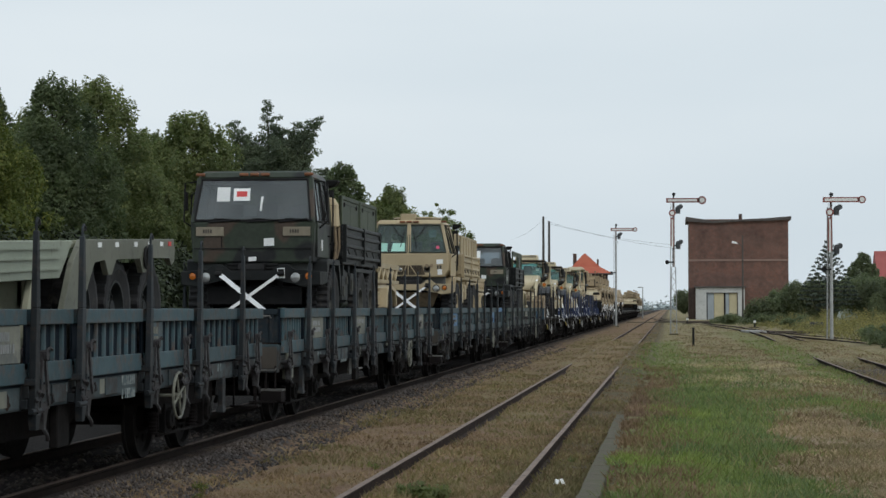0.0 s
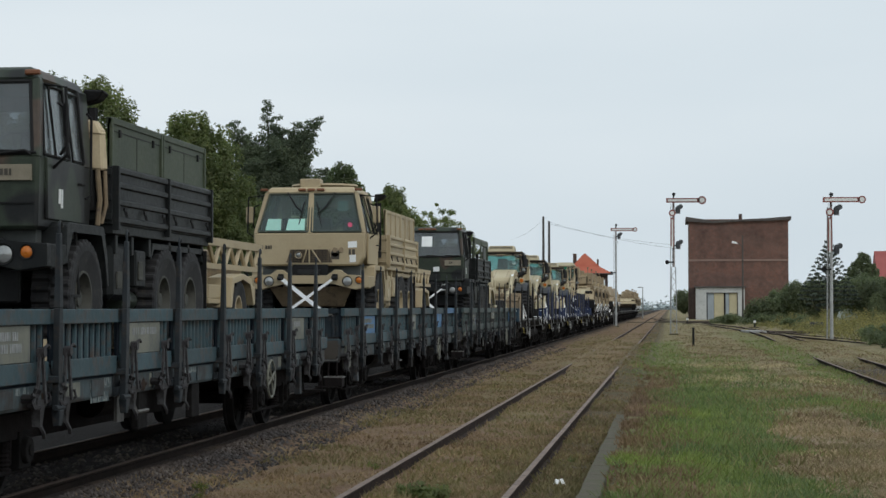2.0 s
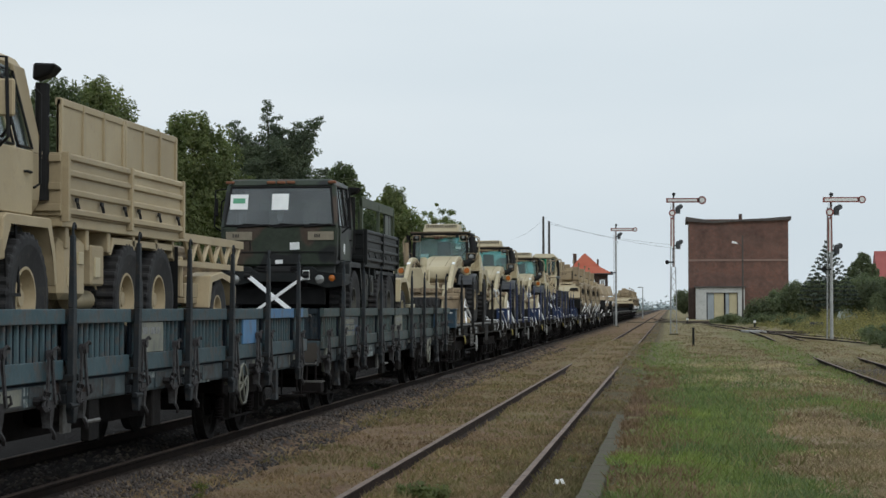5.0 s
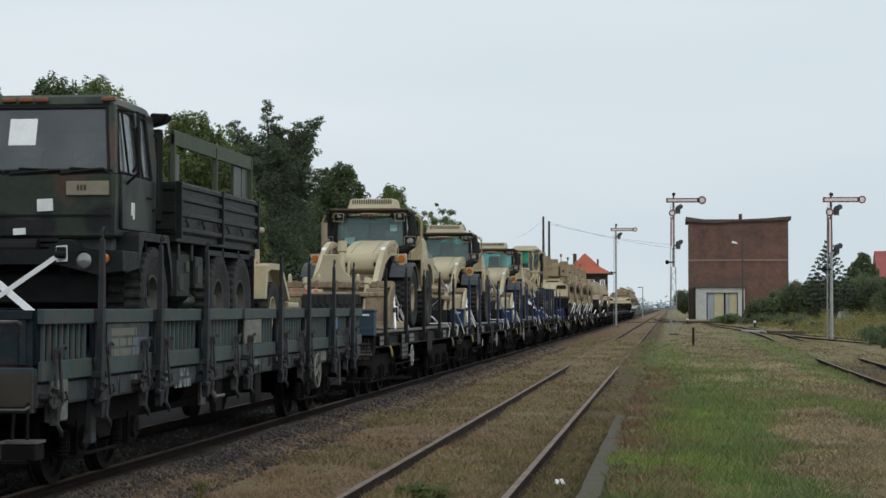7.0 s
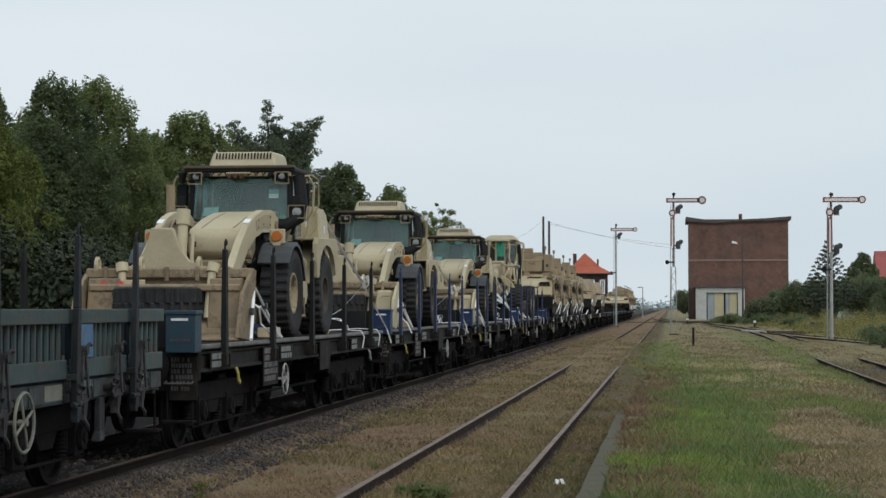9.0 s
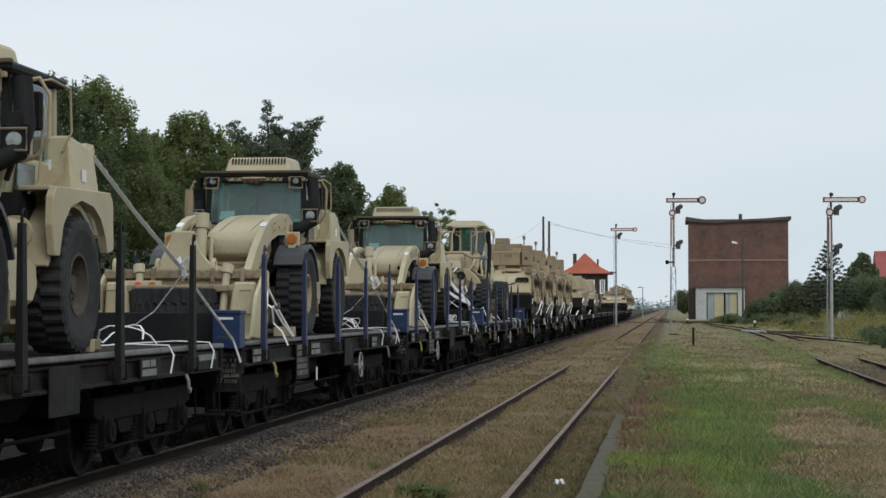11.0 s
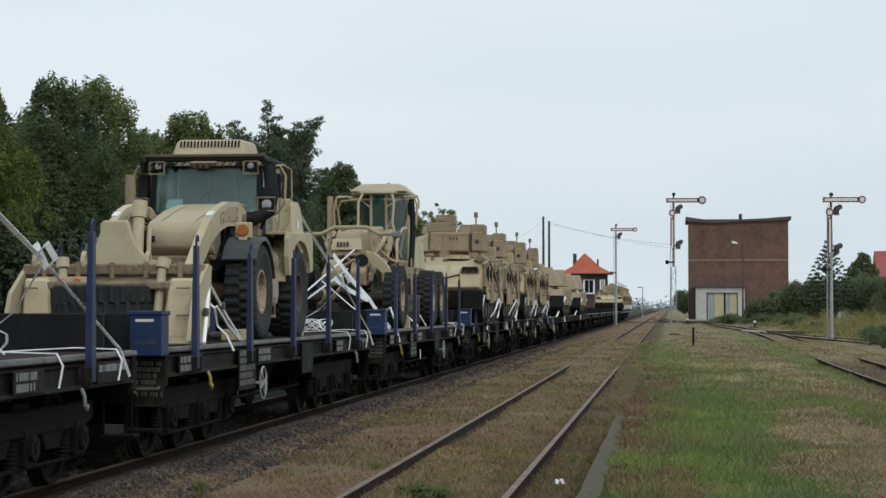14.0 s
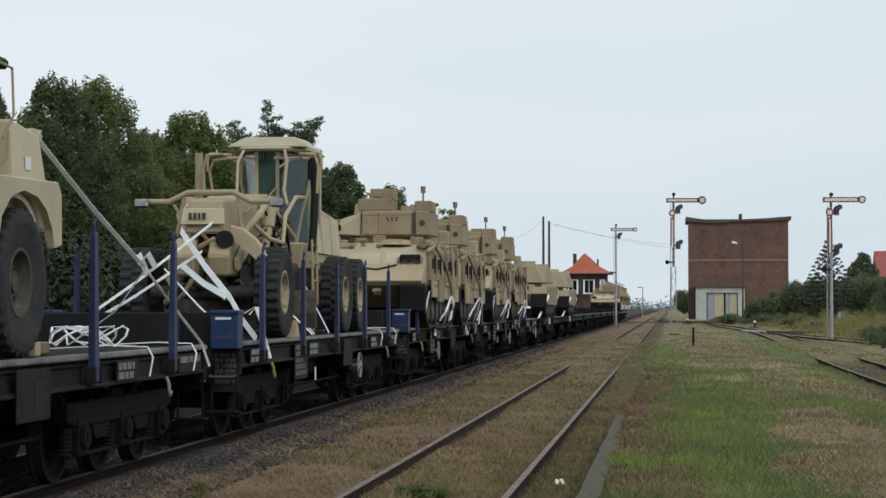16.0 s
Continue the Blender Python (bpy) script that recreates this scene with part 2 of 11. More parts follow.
def band(bm, pts, width, thick, side=(0, 1, 0)):
    """A flat strap along pts, width across `side`."""
    s = Vector(side).normalized()
    pts = [Vector(p) for p in pts]
    rings = []
    for i, p in enumerate(pts):
        d = (pts[min(i + 1, len(pts) - 1)] - pts[max(i - 1, 0)]).normalized()
        n = d.cross(s).normalized() * thick / 2
        h = s * width / 2
        rings.append([bm.verts.new(q) for q in (p - h - n, p + h - n, p + h + n, p - h + n)])
    bm.faces.new(rings[0][::-1])
    bm.faces.new(rings[-1])
    for a, b in zip(rings, rings[1:]):
        for k in range(4):
            j = (k + 1) % 4
            bm.faces.new((a[k], a[j], b[j], b[k]))


def lathe(bm, prof, n=24, axis="x", at=(0, 0, 0)):
    """prof: closed loop of (radius, along) turned about an axis through `at`."""
    rings = []
    for i in range(n):
        c, s = math.cos(2 * math.pi * i / n), math.sin(2 * math.pi * i / n)
        ring = []
        for r, h in prof:
            p = {"x": (h, r * c, r * s), "y": (r * c, h, r * s), "z": (r * c, r * s, h)}[axis]
            ring.append(bm.verts.new(Vector(at) + Vector(p)))
        rings.append(ring)
    m = len(prof)
    for i in range(n):
        a, b = rings[i], rings[(i + 1) % n]
        for k in range(m):
            j = (k + 1) % m
            bm.faces.new((a[k], a[j], b[j], b[k]))


def ring_wheel(bm, at, axis, r, tube_r=0.012, spokes=4):
    """A hand wheel: rim, hub and spokes."""
    c = Vector(at)
    u, w, d = frame_of({"x": (1, 0, 0), "y": (0, 1, 0)}[axis])
    n = 20
    pts = [c + u * r * math.cos(2 * math.pi * i / n) + w * r * math.sin(2 * math.pi * i / n) for i in range(n + 1)]
    tube(bm, pts, tube_r, 6)
    cyl(bm, c - d * 0.05, c + d * 0.03, 0.03, n=8)
    for i in range(spokes):
        t = 2 * math.pi * i / spokes + 0.4
        tube(bm, [c, c + u * r * math.cos(t) + w * r * math.sin(t)], tube_r * 0.8, 5)


def part(name, bm, material, parent=None, label="", bevel=0.0, smooth=False, at=None, seg=1):
    """Links a bmesh as ONE mesh object, under a thing or a part."""
    if bevel:
        bmesh.ops.bevel(bm, geom=list(bm.edges), offset=bevel, segments=seg, affect="EDGES", clamp_overlap=True)
    bmesh.ops.recalc_face_normals(bm, faces=bm.faces)
    me = bpy.data.meshes.new(name)
    bm.to_mesh(me)
    bm.free()
    if smooth:
        me.polygons.foreach_set("use_smooth", [True] * len(me.polygons))
        me.set_sharp_from_angle(angle=radians(38))
    me.materials.append(material)
    ob = new(name, me)
    if parent is not None:
        ob.parent = parent
    if at is not None:
        ob.matrix_basis = at
    if label:
        tagged(ob, label)
    return ob


def again(ob, parent, at, name=""):
    """One more piece on the same mesh."""
    o = new(name or ob.name.split(".")[0], ob.data)
    o.parent = parent
    o.matrix_basis = at
    if "label" in ob:
        tagged(o, ob["label"])
    return o


def made(name, material, parent, make, label="", bevel=0.0, smooth=False, at=None):
    """part() from a function that fills the bmesh."""
    bm = bmesh.new()
    make(bm)
    return part(name, bm, material, parent, label, bevel, smooth, at)


def thing(name, label, category, group="", kind=""):
    return tagged(new(name), label, category, group, kind)


def mesh_of(name, verts, faces, material):
    me = bpy.data.meshes.new(name)
    me.from_pydata(verts, [], faces)
    me.materials.append(material)
    me.update()
    return me


def smoothstep(a, b, x):
    t = np.clip((x - a) / (b - a), 0, 1)
    return t * t * (3 - 2 * t)

# ---------------- ground ----------------
TRACK_X = -6.80      # the train's line
LOOP_X = -2.25       # the grassed-over line beside it
KERB_X0, KERB_X1, KERB_END = -0.76, -0.52, 27.7


def ground_z(x, y):
    x, y = np.asarray(x, float), np.asarray(y, float)
    z = np.full(np.broadcast(x, y).shape, -0.15)
    z = z + 0.115 * smoothstep(-4.9, -5.5, x) - 0.095 * smoothstep(-5.98, -6.12, x) - 0.20 * smoothstep(-9.0, -11.0, x)
    z = z + 0.020 * smoothstep(-3.6, -2.9, x) * smoothstep(-0.9, -1.5, x)
    bury = smoothstep(12.0, 25.0, y)
    plat = smoothstep(-0.62 - 0.08 * bury, -0.52 - 0.10 * bury, x) * (1 - smoothstep(26.0, 46.0, y)) * (1 - smoothstep(2.6, 4.6, x))
    z = z + (0.29 + 0.06 * bury * smoothstep(0.6, -0.3, x)) * plat
    z = z + 0.10 * smoothstep(-4.0, -3.3, x) * smoothstep(-0.4, -1.0, x) * smoothstep(56, 64, y + 5 - 3 * smoothstep(-2.2, -2.8, x)) * (1 - smoothstep(90, 106, y - 10 * smoothstep(-2.2, -2.8, x))) * 1.5
    z = z + 0.06 * smoothstep(-0.9, 0.5, x) * smoothstep(30, 50, y) * (1 - smoothstep(3.4, 4.6, x))
    z = z + 0.05 * smoothstep(8.0, 11.0, x)
    z = z + 0.16 * smoothstep(4.2, 4.7, x) * smoothstep(8.2, 7.4, x) * smoothstep(66, 74, y) * (1 - smoothstep(96, 112, y))
    z = z + 0.10 * smoothstep(0.2, 1.0, x) * smoothstep(4.4, 3.6, x) * smoothstep(43, 46, y) * (1 - smoothstep(48, 52, y))
    amp = 0.025 * (1 - smoothstep(-5.6, -5.9, x) * smoothstep(-9.0, -8.5, x))
    wob = np.sin(x * 2.1 + 0.7 * np.sin(y * 0.31)) * np.cos(y * 0.83 + x * 0.6) + 0.6 * np.sin(y * 0.27 + x * 1.3)
    z = z + amp * wob * (1 - smoothstep(200, 400, np.abs(y)))
    return z


def ground_material():
    m, nt, ln, bsdf = nodes_of("trackside_ground")
    pos = nt.new("ShaderNodeNewGeometry").outputs["Position"]
    sep = nt.new("ShaderNodeSeparateXYZ")
    ln.new(pos, sep.inputs[0])
    wide = noise_node(nt, ln, pos, 0.45, 5.0, 0.65)
    mid = noise_node(nt, ln, pos, 2.2, 5.0, 0.7)
    fine = noise_node(nt, ln, pos, 22.0, 6.0, 0.75)

    def maths(op, a, b=None):
        n = nt.new("ShaderNodeMath")
        n.operation = op
        for s, v in zip(n.inputs, (a, b)):
            if v is None:
                continue
            if isinstance(v, (int, float)):
                s.default_value = v
            else:
                ln.new(v, s)
        return n.outputs[0]

    def zone(value, lo, hi, soft):
        up = nt.new("ShaderNodeMapRange")
        up.inputs[1].default_value, up.inputs[2].default_value = lo - soft, lo + soft
        ln.new(value, up.inputs[0])
        dn = nt.new("ShaderNodeMapRange")
        dn.inputs[1].default_value, dn.inputs[2].default_value = hi - soft, hi + soft
        dn.inputs[3].default_value, dn.inputs[4].default_value = 1.0, 0.0
        ln.new(value, dn.inputs[0])
        return maths("MULTIPLY", up.outputs[0], dn.outputs[0])

    blot = noise_node(nt, ln, pos, 1.1, 6.0, 0.72)
    xw = maths("ADD", sep.outputs[0], maths("MULTIPLY", maths("SUBTRACT", mid, 0.5), 1.9))
    yw = maths("ADD", sep.outputs[1], maths("MULTIPLY", maths("SUBTRACT", wide, 0.5), 18.0))

    def cover(c, x0, x1, y0, y1, colour, most=1.0, sx=0.4, sy=4.0, lo=0.38, hi=0.60):
        """A patch of another growth with ragged edges and holes."""
        m = maths("MULTIPLY", zone(xw, x0, x1, sx), zone(yw, y0, y1, sy))
        m = maths("MULTIPLY", m, ramp_node(nt, ln, blot, [(lo, (0.1, 0.1, 0.1)), (hi, (most, most, most))]))
        return mix_node(nt, ln, m, c, colour)

    dry = ramp_node(nt, ln, blot, [(0.34, (0.140, 0.092, 0.064)), (0.47, (0.225, 0.148, 0.098)), (0.57, (0.200, 0.148, 0.088)), (0.70, (0.138, 0.128, 0.062))])
    meadow = ramp_node(nt, ln, blot, [(0.30, (0.140, 0.138, 0.066)), (0.50, (0.220, 0.192, 0.105)), (0.70, (0.285, 0.230, 0.140))])
    c = mix_node(nt, ln, zone(xw, -0.7, 4000, 0.3), dry, meadow)
    bare = ramp_node(nt, ln, noise_node(nt, ln, pos, 0.8, 6.0, 0.7), [(0.50, (0, 0, 0)), (0.64, (0.8, 0.8, 0.8))])
    c = mix_node(nt, ln, bare, c, (0.160, 0.106, 0.068))
    straw = ramp_node(nt, ln, noise_node(nt, ln, pos, 0.55, 6.0, 0.74), [(0.55, (0, 0, 0)), (0.70, (0.7, 0.7, 0.7))])
    c = mix_node(nt, ln, straw, c, (0.27, 0.215, 0.135))
    green = ramp_node(nt, ln, mid, [(0.3, (0.100, 0.142, 0.046)), (0.7, (0.140, 0.178, 0.060))])
    c = cover(c, -0.3, 0.95, -20, 40, green, 1.0, 0.35, 5.0, 0.30, 0.50)
    c = cover(c, 2.6, 4.2, 22, 42, green, 0.8)
    c = cover(c, 3.9, 5.1, 44, 80, green, 0.8)
    c = cover(c, 3.6, 6.0, 80, 150, green, 0.7)
    c = cover(c, -1.3, 0.5, 48, 105, green, 0.7)
    c = cover(c, 0.0, 2.8, 38, 70, green, 0.55)
    c = cover(c, 1.2, 3.4, 12, 30, (0.285, 0.214, 0.150), 1.0, 0.35, 3.0, 0.30, 0.52)
    c = cover(c, 0.4, 4.2, 44, 51, (0.30, 0.245, 0.155), 0.9, 0.4, 2.0, 0.34, 0.52)
    c = cover(c, 1.0, 5.0, 58, 66, (0.25, 0.20, 0.125), 0.7, 0.4, 2.0)
    c = cover(c, -4.7, -0.8, 34, 120, (0.188, 0.160, 0.080), 0.75, 0.4, 5.0, 0.40, 0.58)
    soil = maths("MULTIPLY", zone(xw, -1.6, -0.5, 0.2), 0.7)
    c = mix_node(nt, ln, soil, c, (0.066, 0.060, 0.034))
    stones = ramp_node(nt, ln, noise_node(nt, ln, pos, 34.0, 2.0, 0.8), [(0.3, (0.026, 0.020, 0.0195)), (0.7, (0.082, 0.068, 0.066))])
    c = mix_node(nt, ln, zone(xw, -10.5, -5.45, 0.6), c, stones)
    side_bed = maths("MULTIPLY", zone(xw, 4.7, 6.9, 0.3), zone(yw, -20, 66, 6.0))
    c = mix_node(nt, ln, maths("MULTIPLY", side_bed, 0.8), c, (0.050, 0.044, 0.037))
    # far-side soil darkened as if shaded beyond the train
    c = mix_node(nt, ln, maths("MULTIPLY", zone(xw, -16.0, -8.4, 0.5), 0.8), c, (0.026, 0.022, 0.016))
    # shoulder by the near rail darkened for the train's shade
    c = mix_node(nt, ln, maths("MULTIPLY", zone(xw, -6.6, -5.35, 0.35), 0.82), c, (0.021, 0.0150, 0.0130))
    # oil-stained bed, darkened further as the shade under the train
    oil_shade = maths("MULTIPLY", zone(xw, -9.6, -5.85, 0.45), 0.85)
    c = mix_node(nt, ln, oil_shade, c, (0.0130, 0.0100, 0.0096))
    c = mix_node(nt, ln, zone(xw, -4000, -14.5, 0.8), c, (0.045, 0.055, 0.022))
    grain = ramp_node(nt, ln, fine, [(0.25, (0.72, 0.72, 0.72)), (0.75, (1.26, 1.26, 1.26))])
    c = mix_node(nt, ln, 1.0, c, grain, "MULTIPLY")
    ln.new(c, bsdf.inputs["Base Color"])
    bsdf.inputs["Roughness"].default_value = 0.95
    bsdf.inputs["Specular IOR Level"].default_value = 0.15
    b = nt.new("ShaderNodeBump")
    b.inputs["Strength"].default_value = 0.7
    b.inputs["Distance"].default_value = 0.05
    ln.new(fine, b.inputs["Height"])
    ln.new(b.outputs[0], bsdf.inputs["Normal"])
    return m


def build_ground():
    xs = np.concatenate([[-4000, -1500, -600, -250, -120, -60, -35, -24], np.arange(-16, -0.8, 0.3), np.arange(-0.8, -0.4, 0.05), np.arange(-0.4, 16, 0.3), [20, 30, 45, 70, 120, 250, 600, 1500, 4000]])
    ys = np.concatenate([[-4000, -800, -150, -40], np.arange(-12, 90, 0.6), np.arange(90, 200, 3.0), [220, 260, 320, 400, 600, 1000, 2000, 4500]])
    gx, gy = np.meshgrid(xs, ys)
    gz = ground_z(gx, gy)
    v = np.stack([gx.ravel(), gy.ravel(), gz.ravel()], 1)
    nx, ny = len(xs), len(ys)
    i = (np.arange(ny - 1)[:, None] * nx + np.arange(nx - 1)[None, :]).ravel()
    f = np.stack([i, i + 1, i + nx + 1, i + nx], 1)
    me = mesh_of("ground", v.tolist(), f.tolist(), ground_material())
    me.polygons.foreach_set("use_smooth", [True] * len(me.polygons))
    return tagged(new("ground", me), "dry trackside grass, bare soil and grey ballast", "ground", kind="structure")


build_ground()

# ---------------- rails and sleepers ----------------
RUST = paint("rusty_rail_side", (0.022, 0.0145, 0.012), (0.044, 0.029, 0.024), 3.0, 22, 0.9, dirt=(0.07, 0.05, 0.036), spec=0.15)
RAIL_TOP = paint("dull_rail_head", (0.140, 0.098, 0.077), (0.250, 0.190, 0.158), 2.0, 26, 0.75, dirt=(0.075, 0.05, 0.038), dirt_at=0.58)
RUST_DARK = paint("oily_dark_rail", (0.010, 0.0066, 0.0052), (0.020, 0.0135, 0.0105), 3.0, 22, 0.9, spec=0.12)
RAIL_DARK = paint("brown_running_rail_head", (0.060, 0.038, 0.028), (0.100, 0.066, 0.050), 3.0, 30, 0.6, metal=0.2, bump=0.05)
SLEEPER = paint("weathered_sleeper_timber", (0.050, 0.040, 0.032), (0.095, 0.078, 0.062), 1.5, 24, 0.9)
CONCRETE = paint("weathered_concrete", (0.078, 0.067, 0.045), (0.110, 0.094, 0.066), 0.7, 7, 0.95, dirt=(0.066, 0.066, 0.034), dirt_at=0.50, bump=0.8, grit=0.45, per_piece=0.04)


def smooth_line(pts, step=2.0):
    """Catmull-Rom through plan points."""
    p = [np.array(q, float) for q in pts]
    p = [2 * p[0] - p[1]] + p + [2 * p[-1] - p[-2]]
    out = []
    for a, b, c, d in zip(p, p[1:], p[2:], p[3:]):
        n = max(1, int(np.linalg.norm(c - b) / step))
        for k in range(n):
            t = k / n
            out.append(0.5 * (2 * b + (c - a) * t + (2 * a - 5 * b + 4 * c - d) * t * t + (3 * b - a - 3 * c + d) * t ** 3))
    out.append(p[-2])
    return out


def rail_pair(name, line, parent, top=0.0, side_paint=RUST, head_paint=RAIL_TOP):
    """Two flat-bottomed rails along a plan line, each with a brighter head."""
    foot = [(-0.07, -0.16), (0.07, -0.16), (0.07, -0.145), (0.012, -0.12), (0.012, -0.045), (0.036, -0.03), (0.036, -0.008), (-0.036, -0.008), (-0.036, -0.03), (-0.012, -0.045), (-0.012, -0.12), (-0.07, -0.145)]
    head = [(-0.034, -0.008), (0.034, -0.008), (0.024, 0.0), (-0.024, 0.0)]
    for side in (-0.7525, 0.7525):
        body = None
        for nm, prof, mat in (("rail", foot, side_paint), ("rail_head", head, head_paint)):
            vs, fs = [], []
            for i, q in enumerate(line):
                d = line[min(i + 1, len(line) - 1)] - line[max(i - 1, 0)]
                d = d / np.linalg.norm(d)
                nrm = np.array([d[1], -d[0]])
                for u, z in prof:
                    c = q + nrm * (side + u)
                    vs.append((c[0], c[1], top + z))
            k = len(prof)
            for i in range(len(line) - 1):
                for j in range(k):
                    a, b = i * k + j, i * k + (j + 1) % k
                    fs.append((a, b, b + k, a + k))
            ob = new(nm, mesh_of(nm, vs, fs, mat))
            ob.parent = body or parent
            body = body or ob


def sleepers(parent, line_fn, y0, y1, step, z):
    bm = bmesh.new()
    box(bm, -1.28, -0.12, -0.14, 1.28, 0.12, 0.0)
    first = None
    rnd = random.Random(4)
    y = y0
    while y < y1:
        at = pose(line_fn(y) + rnd.uniform(-0.04, 0.04), y, z + rnd.uniform(-0.012, 0.004), 0, 0, rnd.uniform(-1, 1))
        if first is None:
            first = part("sleeper", bm, SLEEPER, parent, bevel=0.012, at=at)
        else:
            again(first, parent, at)
        y += step


main_track = thing("railway_track", "main line track with rusty rails under the train", "railway track", "tracks", "structure")
rail_pair("main", [np.array((TRACK_X, y)) for y in (-60.0, 20.0, 60.0, 150.0, 400.0, 900.0)], main_track, 0.0, RUST_DARK, RAIL_DARK)
sleepers(main_track, lambda y: TRACK_X, 8.0, 70.0, 0.62, -0.135)
loop_track = thing("railway_track", "disused loop track sunk into dry grass with rust-brown rails", "railway track", "tracks", "structure")
rail_pair("loop", [np.array((LOOP_X, y)) for y in (-60.0, 20.0, 60.0, 150.0, 400.0, 900.0)], loop_track)
sleepers(loop_track, lambda y: LOOP_X, 9.0, 110.0, 0.68, -0.175)
siding_line = smooth_line([(5.75, -40), (5.75, 20), (5.75, 62), (6.25, 100), (6.6, 130), (6.1, 163), (4.6, 195), (1.6, 238), (-1.2, 285), (-2.25, 340)])
siding = thing("railway_track", "siding track with dark rails curving through the grass", "railway track", "tracks", "structure")
rail_pair("siding", siding_line, siding, -0.03, RUST_DARK, RAIL_TOP)
sleepers(siding, lambda y: 5.75, 40.0, 66.0, 0.7, -0.15)
branch = thing("railway_track", "branch of the turnout, dark rails in weeds", "railway track", "tracks", "structure")
rail_pair("branch", smooth_line([(5.6, 172), (7.0, 148), (8.4, 125), (10.6, 100), (13.5, 75), (18, 45)]), branch, -0.05, RUST_DARK, RAIL_TOP)


def build_kerb():
    kerb = thing("platform_edge", "low weathered concrete platform edge along the loop track", "platform edge", kind="structure")
    first = None
    rnd = random.Random(8)
    y = -6.0
    while y < KERB_END - 0.2:
        at = pose((KERB_X0 + KERB_X1) / 2 + rnd.uniform(-0.008, 0.008), y + 0.5, 0.195 + rnd.uniform(-0.005, 0.003), rnd.uniform(-0.2, 0.2), rnd.uniform(-0.5, 0.5), rnd.uniform(-0.15, 0.15))
        if first is None:
            first = made("kerb_slab", CONCRETE, kerb, lambda bm: box(bm, -0.12, -0.4995, -0.40, 0.06, 0.4995, 0.0), bevel=0.006, at=at)
        else:
            again(first, kerb, at)
        y += 1.0


build_kerb()

# ---------------- foliage ----------------


def leaf_material(name, dark, light, tip=None, thin=0.0, patch=0.36):
    m, nt, ln, bsdf = nodes_of(name)
    isl = nt.new("ShaderNodeNewGeometry").outputs["Random Per Island"]
    c = ramp_node(nt, ln, isl, [(0.0, dark), (0.7, light), (1.0, tip or light)])
    tc = nt.new("ShaderNodeTexCoord").outputs["Object"]
    big = ramp_node(nt, ln, noise_node(nt, ln, tc, 0.55, 3.0), [(0.34, (1 - patch, 1 - patch * 0.9, 1 - patch * 0.8)), (0.66, (1 + patch, 1 + patch * 0.85, 1 + patch * 0.4))])
    c = mix_node(nt, ln, 1.0, c, big, "MULTIPLY")
    ln.new(c, bsdf.inputs["Base Color"])
    bsdf.inputs["Roughness"].default_value = 0.65
    bsdf.inputs["Specular IOR Level"].default_value = 0.25
    if thin:
        # light shines through the leaf
        tl = nt.new("ShaderNodeBsdfTranslucent")
        ln.new(mix_node(nt, ln, 1.0, c, (1.0, 1.15, 0.8), "MULTIPLY"), tl.inputs["Color"])
        mx = nt.new("ShaderNodeMixShader")
        mx.inputs[0].default_value = thin
        ln.new(bsdf.outputs[0], mx.inputs[1])
        ln.new(tl.outputs[0], mx.inputs[2])
        ln.new(mx.outputs[0], nt["Material Output"].inputs["Surface"])
    return m


LEAF_LIME = leaf_material("linden_leaves", (0.140, 0.170, 0.080), (0.172, 0.202, 0.094), (0.205, 0.218, 0.096), 0.55, 0.28)
LEAF_DARK = leaf_material("dark_linden_leaves", (0.098, 0.127, 0.075), (0.120, 0.151, 0.085), (0.139, 0.163, 0.089), 0.55, 0.28)
# hedge green taken well below the crowns' for shade under the trees
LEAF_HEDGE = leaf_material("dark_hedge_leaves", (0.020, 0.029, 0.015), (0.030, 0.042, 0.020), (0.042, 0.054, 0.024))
LEAF_BRIGHT = leaf_material("yellowing_leaves", (0.094, 0.118, 0.036), (0.130, 0.156, 0.044), (0.180, 0.186, 0.054), 0.4)
LEAF_BLUE = leaf_material("grey_green_robinia_leaves", (0.104, 0.132, 0.098), (0.130, 0.160, 0.114), (0.150, 0.174, 0.118), 0.5, 0.25)
LEAF_SPRUCE = leaf_material("spruce_needles", (0.030, 0.045, 0.035), (0.052, 0.070, 0.052))
# paled tones put distance haze into the leaf colour
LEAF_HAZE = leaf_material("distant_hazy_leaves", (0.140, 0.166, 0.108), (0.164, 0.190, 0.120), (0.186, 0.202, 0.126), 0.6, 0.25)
LEAF_GOLD = leaf_material("goldenrod_weeds", (0.175, 0.168, 0.084), (0.250, 0.222, 0.106), (0.34, 0.275, 0.112), 0.45)
BARK = paint("grey_brown_bark", (0.045, 0.036, 0.028), (0.085, 0.070, 0.055), 3.0, 26, 0.95, bump=0.6)


